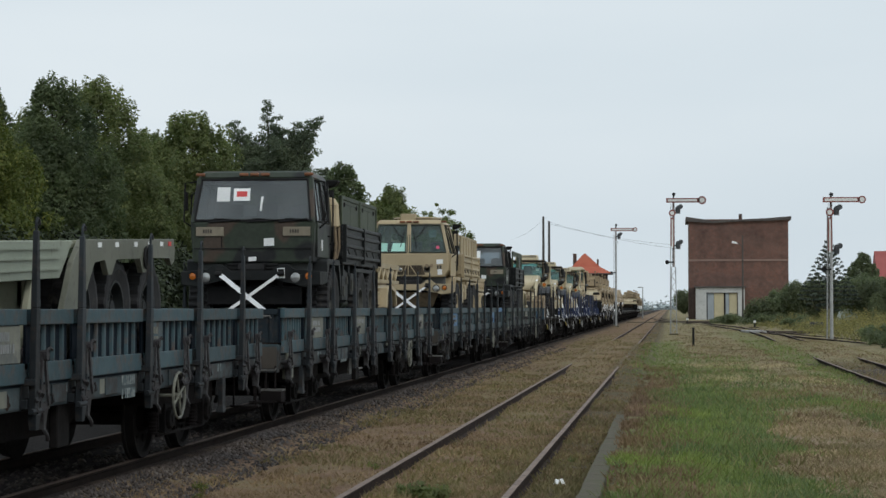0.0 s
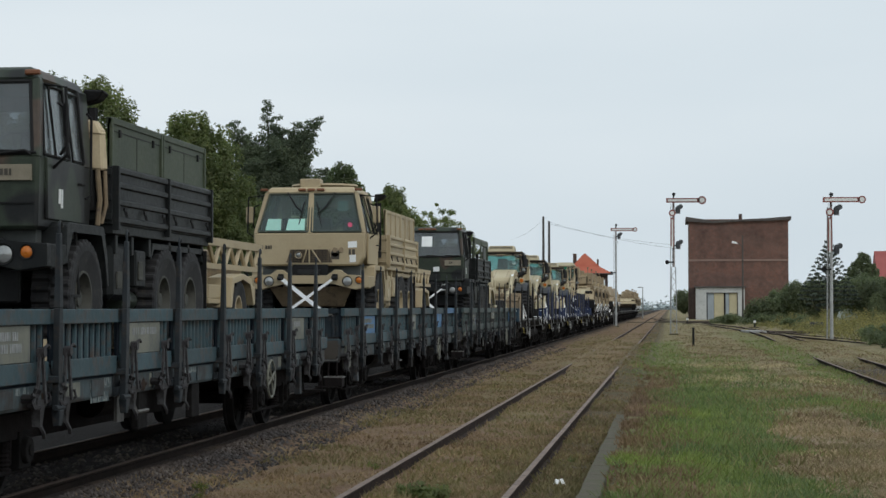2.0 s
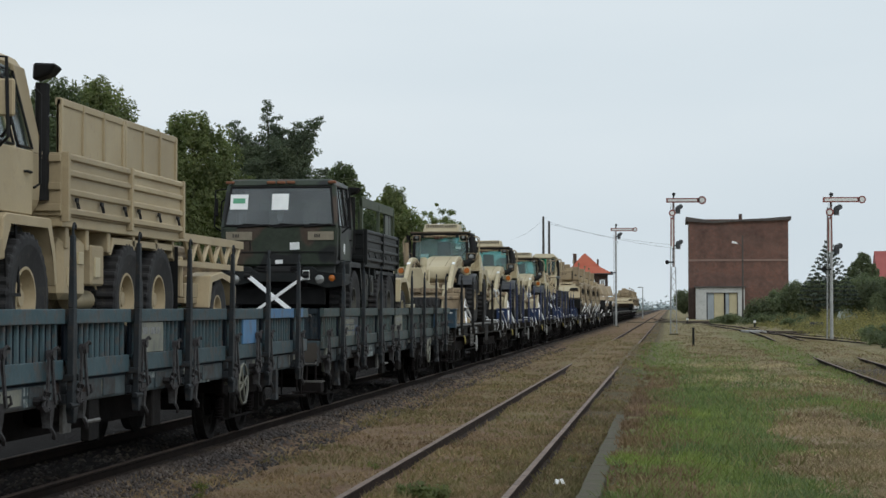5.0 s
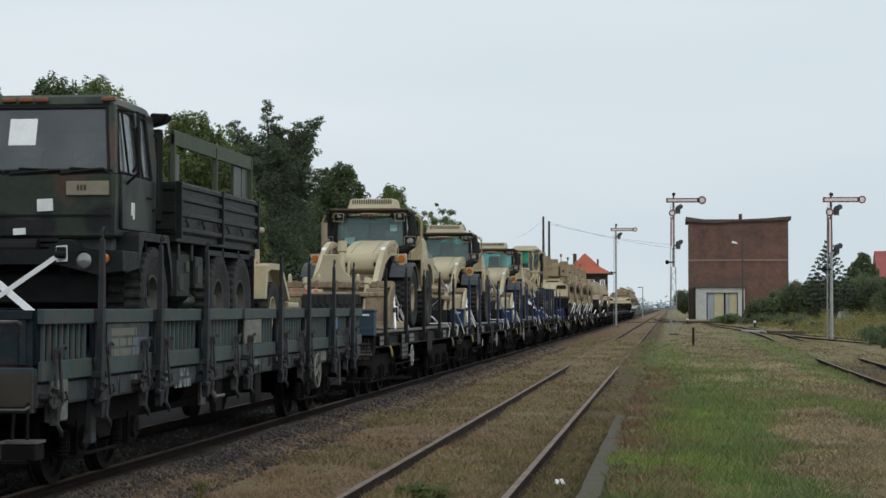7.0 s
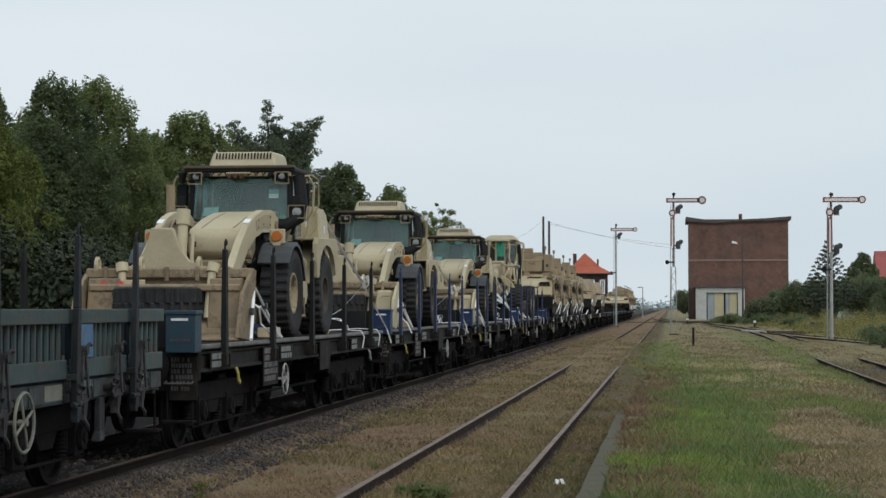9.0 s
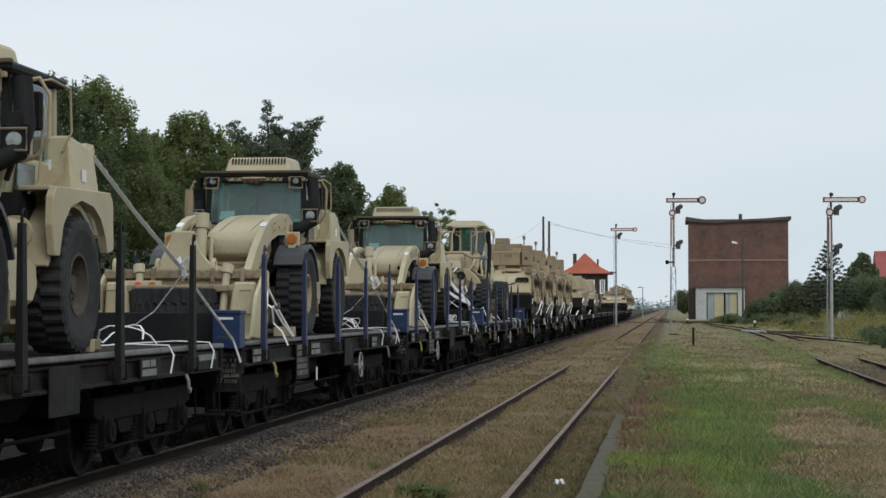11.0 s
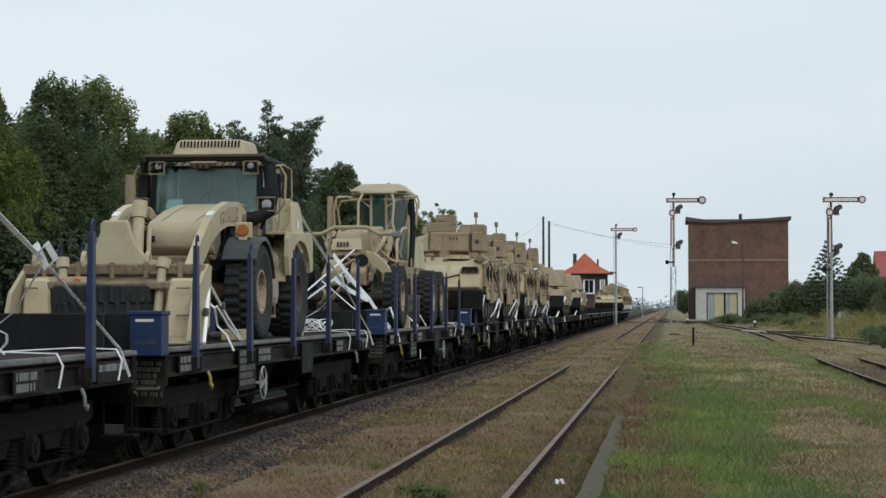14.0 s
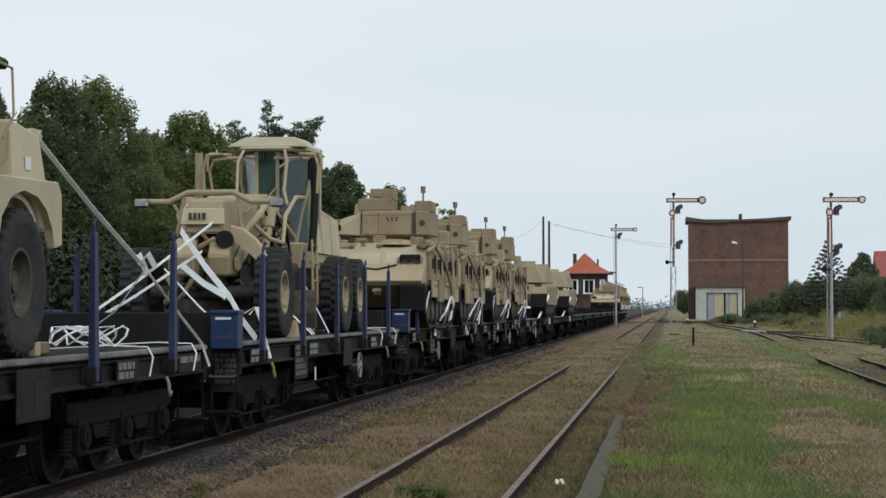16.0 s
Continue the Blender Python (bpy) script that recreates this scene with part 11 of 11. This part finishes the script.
def battle_tank(label):
    t = thing("battle_tank", label, "tank", "battle tanks")
    tracks_of(t, 1.15, 1.75, 0.2, 7.7, 0.4, (1.2, 2.05, 2.9, 3.75, 4.6, 5.45, 6.3), 0.9, RIM_DARK)
    made("hull", TAN_DUSTY, t, lambda bm: prism(bm, [(0.0, 1.0), (0.4, 0.5), (7.5, 0.5), (7.9, 1.0), (7.8, 1.48), (6.2, 1.52), (2.3, 1.40), (1.2, 1.32)], "x", -1.15, 1.15), "dusty tan tank hull", bevel=0.02)
    for s in (-1, 1):
        made("fender", TAN_DUSTY, t, lambda bm: prism(bm, [(0.15, 1.02), (0.5, 1.28), (7.6, 1.40), (7.6, 1.32), (0.5, 1.2), (0.15, 0.96)], "x", s * 1.15, s * 1.80), bevel=0.01)
        made("front_flap", BLACK, t, lambda bm: box(bm, s * 1.48 - 0.32, 0.08, 0.45, s * 1.48 + 0.32, 0.14, 1.0), "black rubber track flap")
        for k in range(6):
            made("skirt_plate", TAN_GRIME if k % 2 else TAN_DUSTY, t, lambda bm: box(bm, s * 1.79 - 0.02, 0.7 + 1.1 * k, 0.55, s * 1.79 + 0.03, 1.77 + 1.1 * k, 1.3), bevel=0.012)
        made("headlight", BLACK, t, lambda bm: (box(bm, s * 0.85 - 0.16, 0.6, 1.16, s * 0.85 + 0.16, 0.8, 1.36),), bevel=0.02)
        lash("lashing_strap", t, [(s * 1.6, 1.0, 1.3), (s * 1.84, 0.7, 0.9), (s * 1.45, 0.2, 0.0)], 0.10, (0.8, 0.5, 0))
        lash("lashing_strap", t, [(s * 1.6, 6.9, 1.3), (s * 1.84, 7.1, 0.9), (s * 1.45, 7.5, 0.0), (s * 1.46, 7.5, -0.3)], 0.10, (0.8, 0.5, 0))
    tur = made("turret", TAN_DUSTY, t, lambda bm: hexa(bm, [(-1.55, 2.6, 1.48), (1.55, 2.6, 1.48), (1.75, 6.0, 1.48), (-1.75, 6.0, 1.48)], [(-1.1, 3.1, 2.28), (1.1, 3.1, 2.28), (1.5, 6.0, 2.35), (-1.5, 6.0, 2.35)]), "faceted tan turret", bevel=0.03)
    made("bustle_rack", TAN_GRIME, tur, lambda bm: (box(bm, -1.4, 6.0, 1.7, 1.4, 6.6, 2.2),), bevel=0.03)
    made("cupola", TAN, tur, lambda bm: (cyl(bm, (-0.6, 4.6, 2.3), (-0.6, 4.6, 2.52), 0.42, n=18), cyl(bm, (0.65, 4.9, 2.3), (0.65, 4.9, 2.45), 0.36, n=18)))
    made("sight_box", TAN, tur, lambda bm: box(bm, -1.0, 3.3, 2.25, -0.5, 3.8, 2.55), bevel=0.02)
    made("gun_barrel", TAN_GRIME, tur, lambda bm: (cyl(bm, (0, 6.0, 1.95), (0, 9.0, 1.98), 0.10, 0.085, 14), cyl(bm, (0, 7.4, 1.965), (0, 7.9, 1.97), 0.14, n=14)))
    return t


DECK = 1.28
l1 = roll(wheel_loader("pale tan engineer loader with a worn brown bucket", seed=1), 91.67, DECK)
roll(wheel_loader("pale tan engineer loader with a boxed clam bucket", seed=2), 106.3, DECK)
roll(wheel_loader("pale tan engineer loader with a boxed clam bucket", seed=3), 122.55, DECK)
roll(motor_grader(), 137.1, DECK)
ifv = roll(fighting_vehicle("dusty tan tracked fighting vehicle lashed with white straps"), 150.2, DECK)
for k, y in enumerate((157.2, 166.2, 173.3)):
    roll(fighting_vehicle("dusty tan tracked fighting vehicle lashed with white straps", k + 2), y, DECK)
tk = roll(battle_tank("dusty tan battle tank with its gun turned rearward"), 188.6, DECK)
roll(copy_thing(tk, Matrix()), 206.5, DECK)
for y in (316.9, 323.9, 333.1, 340.1, 349.3, 356.3):
    roll(copy_thing(ifv, Matrix()), y, DECK)

# ---------------- ground cover: gravel, dry grass, green grass ----------------


def near_rows(rng, n, y0, y1):
    """Distances from the camera, closer set where it is nearer."""
    u = rng.uniform(0, 1, n)
    return 1.0 / (1.0 / y0 + u * (1.0 / y1 - 1.0 / y0))


LATTICE = np.random.default_rng(77).uniform(0, 1, (256, 256))


def value_noise(x, y, step, shift):
    """Smooth random field with cells of that many metres."""
    u, v = x / step + shift * 17.3, y / step + shift * 9.1
    i, j = np.floor(u).astype(int), np.floor(v).astype(int)
    fu, fv = u - i, v - j
    fu, fv = fu * fu * (3 - 2 * fu), fv * fv * (3 - 2 * fv)
    g = lambda p, q: LATTICE[p % 256, q % 256]
    return (g(i, j) * (1 - fu) + g(i + 1, j) * fu) * (1 - fv) + (g(i, j + 1) * (1 - fu) + g(i + 1, j + 1) * fu) * fv


def blades(name, label, n, x_range, y_range, height, material, seed, keep=None, lean=0.6, width=0.011):
    rng = np.random.default_rng(seed)
    y = near_rows(rng, n, *y_range)
    x = rng.uniform(*x_range, n)
    if keep is not None:
        m = rng.uniform(0, 1, n) < keep(x, y)
        x, y = x[m], y[m]
        n = len(x)
    z = ground_z(x, y) - 0.01
    h = rng.uniform(0.35, 1.0, n) ** 1.5 * height * (0.45 + 1.1 * value_noise(x, y, 0.32, seed % 7))
    a = rng.uniform(0, 2 * np.pi, n)
    w = width * rng.uniform(0.6, 1.5, n) * (1 + y / 60)
    dx, dy = np.cos(a) * w, np.sin(a) * w * 0.4
    tx, ty = rng.normal(0, lean, n) * h, rng.normal(0, lean, n) * h
    p = np.stack([np.stack([x - dx, y - dy, z], 1), np.stack([x + dx, y + dy, z], 1), np.stack([x + tx, y + ty, z + h], 1)], 1).reshape(-1, 3)
    me = bpy.data.meshes.new(name)
    me.vertices.add(len(p))
    me.vertices.foreach_set("co", p.astype(np.float32).ravel())
    me.loops.add(len(p))
    me.loops.foreach_set("vertex_index", np.arange(len(p), dtype=np.int32))
    me.polygons.add(n)
    me.polygons.foreach_set("loop_start", (np.arange(n) * 3).astype(np.int32))
    me.materials.append(material)
    me.update(calc_edges=True)
    return tagged(new(name, me), label, "grass", kind="stuff")


def patchy(scale, lo, hi, seed):
    """Soft clumps: where grass grows thick or thin."""
    def f(x, y):
        v = 0.5 * value_noise(x, y * 0.7, 1.6 / scale, seed) + 0.3 * value_noise(x, y, 0.6 / scale, seed + 3) + 0.2 * value_noise(x, y, 0.22 / scale, seed + 5)
        return lo + (hi - lo) * smoothstep(0.34, 0.64, v)
    return f


DRY_BLADE = leaf_material("dry_grass_blades", (0.214, 0.148, 0.096), (0.270, 0.190, 0.124), (0.336, 0.246, 0.162), 0.35, 0.16)
LOOP_BLADE = leaf_material("brown_olive_grass", (0.164, 0.142, 0.074), (0.208, 0.172, 0.092), (0.268, 0.216, 0.124), 0.35, 0.16)
DEEP_BLADE = leaf_material("deep_green_grass", (0.108, 0.150, 0.066), (0.132, 0.176, 0.078), (0.170, 0.214, 0.096), 0.35, 0.2)
LIME_BLADE = leaf_material("yellow_green_grass", (0.170, 0.222, 0.062), (0.205, 0.256, 0.076), (0.262, 0.300, 0.098), 0.35, 0.2)
RED_BLADE = leaf_material("reddish_weed_stalks", (0.180, 0.116, 0.088), (0.222, 0.144, 0.110), (0.275, 0.190, 0.142), 0.35, 0.2)
DULL_BLADE = leaf_material("dull_olive_grass", (0.174, 0.153, 0.078), (0.222, 0.188, 0.098), (0.290, 0.232, 0.132), 0.35, 0.16)
GREEN_BLADE = leaf_material("green_grass_blades", (0.142, 0.188, 0.064), (0.174, 0.222, 0.076), (0.220, 0.262, 0.098), 0.35, 0.2)
STRAW_BLADE = leaf_material("pale_straw", (0.360, 0.291, 0.187), (0.434, 0.353, 0.233), (0.516, 0.421, 0.283), 0.35, 0.16)
RUSSET_BLADE = leaf_material("russet_dead_stalks", (0.152, 0.099, 0.065), (0.195, 0.130, 0.086), (0.250, 0.177, 0.120), 0.35, 0.16)


MATTED_BLADE = leaf_material("matted_brown_stalks", (0.290, 0.216, 0.150), (0.355, 0.270, 0.190), (0.430, 0.340, 0.242), 0.35, 0.2)


def outside_rails(x, y):
    """No blades on the loop's rail heads."""
    return np.where(np.minimum(np.abs(x - LOOP_X + 0.7525), np.abs(x - LOOP_X - 0.7525)) < 0.055, 0.0, 1.0)


def green_patch(x, y):
    """Where fresh grass grows: the old platform, a strip by the siding, the verge of the loop."""
    u = x + 0.7 * (value_noise(x, y, 1.1, 2) - 0.5) + 0.5 * (value_noise(x, y, 0.35, 4) - 0.5)
    w = y + 16 * (value_noise(x, y, 3.0, 6) - 0.5)
    a = smoothstep(-0.5, 0.1, u) * (1 - smoothstep(0.62, 1.12, u - 0.013 * y)) * (1 - smoothstep(34, 44, w))
    e = 0.45 * smoothstep(-0.2, 0.4, u) * (1 - smoothstep(2.2, 3.0, u)) * smoothstep(32, 40, w) * (1 - smoothstep(62, 76, w))
    b = smoothstep(2.5, 2.9, u) * (1 - smoothstep(3.8, 4.3, u)) * smoothstep(24, 28, w) * (1 - smoothstep(38, 44, w)) * 0.6
    c = smoothstep(3.6, 4.1, u) * (1 - smoothstep(4.8, 5.3, u)) * smoothstep(44, 50, w) * 0.8
    d = smoothstep(-1.3, -0.9, u) * (1 - smoothstep(0.1, 0.7, u)) * smoothstep(46, 54, w) * (1 - smoothstep(95, 110, w)) * 0.6
    return np.clip(a + b + c + d + e, 0, 1)


def hay_lines(x, y):
    """Raked rows of cut hay across the old platform's end."""
    w = y + 3.0 * (value_noise(x, y, 1.4, 8) - 0.5)
    return smoothstep(0.2, 0.8, x) * (1 - smoothstep(3.6, 4.6, x)) * (np.exp(-((w - 47) / 1.6) ** 2) + 0.6 * np.exp(-((w - 61) / 2.2) ** 2))


clump = patchy(1.0, 0.10, 1.0, 3)
fine_clump = patchy(2.3, 0.05, 1.0, 5)
tuft = patchy(2.8, 0.0, 1.0, 19)
blades("dry_grass", "short dry straw-coloured grass between the tracks", 90000, (-5.5, -0.8), (14, 220), 0.07, DRY_BLADE, 1, lambda x, y: fine_clump(x, y) * outside_rails(x, y) * (1 - 0.85 * smoothstep(-4.9, -5.5, x)), 0.8, 0.008)
blades("olive_grass", "dull olive grass on the old loop track", 60000, (-5.0, -0.8), (14, 140), 0.085, LOOP_BLADE, 2, lambda x, y: patchy(0.55, -0.5, 1.0, 21)(x, y) * outside_rails(x, y))
blades("deep_grass", "clumps of deep green grass on the old platform", 90000, (-0.6, 3.9), (14, 60), 0.13, DEEP_BLADE, 41, lambda x, y: green_patch(x, y) * patchy(0.7, -0.9, 1.0, 27)(x, y), 0.6, 0.0075)
blades("yellow_grass", "yellowish green grass in the platform turf", 50000, (-0.6, 1.4), (14, 34), 0.11, LIME_BLADE, 43, lambda x, y: green_patch(x, y) * (1 - smoothstep(0.2, 1.0, x)) * patchy(0.9, -0.9, 1.0, 33)(x, y), 0.7, 0.0075)
blades("red_weeds", "reddish dying weeds behind the platform edge", 26000, (-0.74, 0.5), (15, 48), 0.13, RED_BLADE, 47, lambda x, y: smoothstep(-0.70, -0.52, x) * (1 - smoothstep(-0.2, 0.35, x)) * patchy(0.5, -0.9, 1.0, 35)(x, y), 0.6, 0.007)
blades("brush_heap", "low heaps of cut brown stalks on the turf", 60000, (0.9, 3.2), (16, 29), 0.12, MATTED_BLADE, 53, lambda x, y: np.clip(np.exp(-((x - 1.75) / 0.42) ** 2 - ((y - 24.9) / 0.5) ** 2) + 0.8 * np.exp(-((x - 1.95) / 0.5) ** 2 - ((y - 19.2) / 0.45) ** 2) + 0.6 * np.exp(-((x - 2.2) / 0.5) ** 2 - ((y - 27.2) / 0.5) ** 2), 0, 1), 1.1, 0.009)
blades("green_grass", "fresh green grass on the old platform", 190000, (-1.2, 5.2), (14, 110), 0.115, GREEN_BLADE, 4, lambda x, y: green_patch(x, y) * (0.25 + 0.75 * fine_clump(x, y)), 0.7, 0.0075)
blades("meadow_grass", "mown pale olive grass beside the sidings", 120000, (-0.42, 8.8), (14, 240), 0.08, DULL_BLADE, 6, lambda x, y: clump(x, y), 0.7, 0.008)
blades("hay", "loose pale hay and dead stalks on the mown grass", 120000, (0.7, 9.0), (14, 130), 0.06, DRY_BLADE, 7, lambda x, y: patchy(0.8, -0.2, 1.0, 9)(x, y) * (1 - 0.8 * green_patch(x, y)), 1.6, 0.007)
blades("hay_row", "raked rows of pale cut hay", 130000, (0.2, 4.8), (18, 70), 0.09, STRAW_BLADE, 17, hay_lines, 1.5, 0.008)
blades("dead_stalks", "russet dead stalks along the platform edge", 34000, (-0.8, 0.5), (15, 60), 0.10, RUSSET_BLADE, 8, lambda x, y: fine_clump(x, y) * (1 - smoothstep(-0.1, 0.5, x)) * np.where(y < 27.7, smoothstep(-0.74, -0.56, x), 1))
blades("dead_stalks", "russet dead stalks in the mown grass", 80000, (0.3, 8.0), (15, 200), 0.10, RUSSET_BLADE, 11, lambda x, y: patchy(0.9, -0.6, 1.0, 13)(x, y) * (1 - 0.7 * green_patch(x, y)), 0.9, 0.008)
blades("dead_stalks", "russet dead stalks between the tracks", 30000, (-4.6, -0.9), (15, 100), 0.065, RUSSET_BLADE, 12, lambda x, y: patchy(0.9, -0.4, 1.0, 15)(x, y) * outside_rails(x, y))
blades("dead_stalks", "matted russet stalks on the trodden corner of the old platform", 110000, (0.8, 3.8), (14, 32), 0.055, MATTED_BLADE, 31, lambda x, y: smoothstep(1.0, 1.5, x - 0.013 * (y - 16) + 0.8 * (value_noise(x, y, 0.8, 5) - 0.5)) * (1 - smoothstep(2.8, 3.4, x)) * (1 - smoothstep(22, 30, y)) * fine_clump(x, y), 1.5, 0.008)
blades("tussocks", "taller tufts of green and dry grass", 30000, (-0.4, 7.5), (15, 90), 0.16, DULL_BLADE, 23, lambda x, y: smoothstep(0.75, 1.0, tuft(x, y)) * 0.8, 0.5, 0.007)


def gravel():
    rng = np.random.default_rng(21)
    n = 12000
    y = near_rows(rng, n, 14, 90)
    x = -5.62 + 1.0 * rng.uniform(0, 1, n) ** 2.2
    n2 = 2500
    y = np.concatenate([y, near_rows(rng, n2, 14, 60)])
    x = np.concatenate([x, rng.uniform(-7.4, -6.12, n2)])
    n = len(x)
    z = ground_z(x, y)
    s = rng.uniform(0.012, 0.034, n) * (1 + y / 90)
    base = np.array([(1, 0, 0), (0, 1, 0), (-1, 0, 0), (0, -1, 0), (0, 0, 0.8), (0, 0, -0.6)], float)
    p = base[None] * (0.7 + 0.6 * rng.uniform(0, 1, (n, 6, 1))) * s[:, None, None]
    a = rng.uniform(0, 6.28, n)
    ca, sa = np.cos(a)[:, None], np.sin(a)[:, None]
    q = np.stack([p[..., 0] * ca - p[..., 1] * sa + x[:, None], p[..., 0] * sa + p[..., 1] * ca + y[:, None], p[..., 2] + z[:, None]], 2).reshape(-1, 3)
    tri = np.array([(0, 1, 4), (1, 2, 4), (2, 3, 4), (3, 0, 4), (1, 0, 5), (2, 1, 5), (3, 2, 5), (0, 3, 5)])
    f = (tri[None] + (np.arange(n) * 6)[:, None, None]).reshape(-1)
    me = bpy.data.meshes.new("gravel")
    me.vertices.add(len(q))
    me.vertices.foreach_set("co", q.astype(np.float32).ravel())
    me.loops.add(len(f))
    me.loops.foreach_set("vertex_index", f.astype(np.int32))
    me.polygons.add(len(f) // 3)
    me.polygons.foreach_set("loop_start", (np.arange(len(f) // 3) * 3).astype(np.int32))
    me.materials.append(STONE)
    me.update(calc_edges=True)
    return tagged(new("gravel", me), "grey track ballast thinning into the grass", "gravel", kind="stuff")


STONE = leaf_material("ballast_stones", (0.026, 0.0195, 0.018), (0.060, 0.049, 0.046), (0.105, 0.092, 0.088))
gravel()


def weed_plant(label, x, y, size, material, seed, count=260):
    rng = np.random.default_rng(seed)
    lobes = [((rng.uniform(-0.5, 0.5) * size, rng.uniform(-0.5, 0.5) * size, size * rng.uniform(0.1, 0.6)), (size * 0.3, size * 0.3, size * 0.25)) for _ in range(7)]
    v = leaves(rng, lobes, count, size * 0.16, (0.1, 1.1))
    v[:, 2] = np.maximum(v[:, 2], 0.0)
    put(tagged(new("weed", leaf_mesh("weed", v, material)), label, "weed", "weeds by the track"), x, y)


weed_plant("leafy green weed growing between the rails", -2.25, 18.3, 0.30, LEAF_LIME, 1, 420)
weed_plant("leafy green weed growing between the rails", -2.55, 18.9, 0.18, LEAF_LIME, 2, 220)
weed_plant("small green weed on the ballast edge", -4.75, 19.5, 0.14, LEAF_BRIGHT, 3, 160)
weed_plant("small green weed on the ballast edge", -4.55, 18.6, 0.10, LEAF_BRIGHT, 4, 120)
weed_plant("small green weed by the loop rail", -1.2, 24.0, 0.12, LEAF_LIME, 5, 120)
weed_plant("small green weed by the loop rail", -3.35, 22.0, 0.12, LEAF_BRIGHT, 6, 120)

# ---------------- motion: the whole train rolls towards the camera, slowing a little ----------------


def travelled(t):
    """Metres gone by at t seconds."""
    return 7.112 * t - 0.01065 * t * t - 0.000562 * t ** 3


def motions():
    for ob, x, y, z in ROLLING:
        walk(ob, [(float(k), pose(x, y - travelled(k), z)) for k in range(17)])
    # each wheelset turns as it rolls: 0.46 m radius
    for ob, y in WHEELSETS:
        walk(ob, [(0.1 * k, pose(0, y, 0.46) @ Matrix.Rotation(travelled(0.1 * k) / 0.46, 4, "X")) for k in range(161)])


motions()
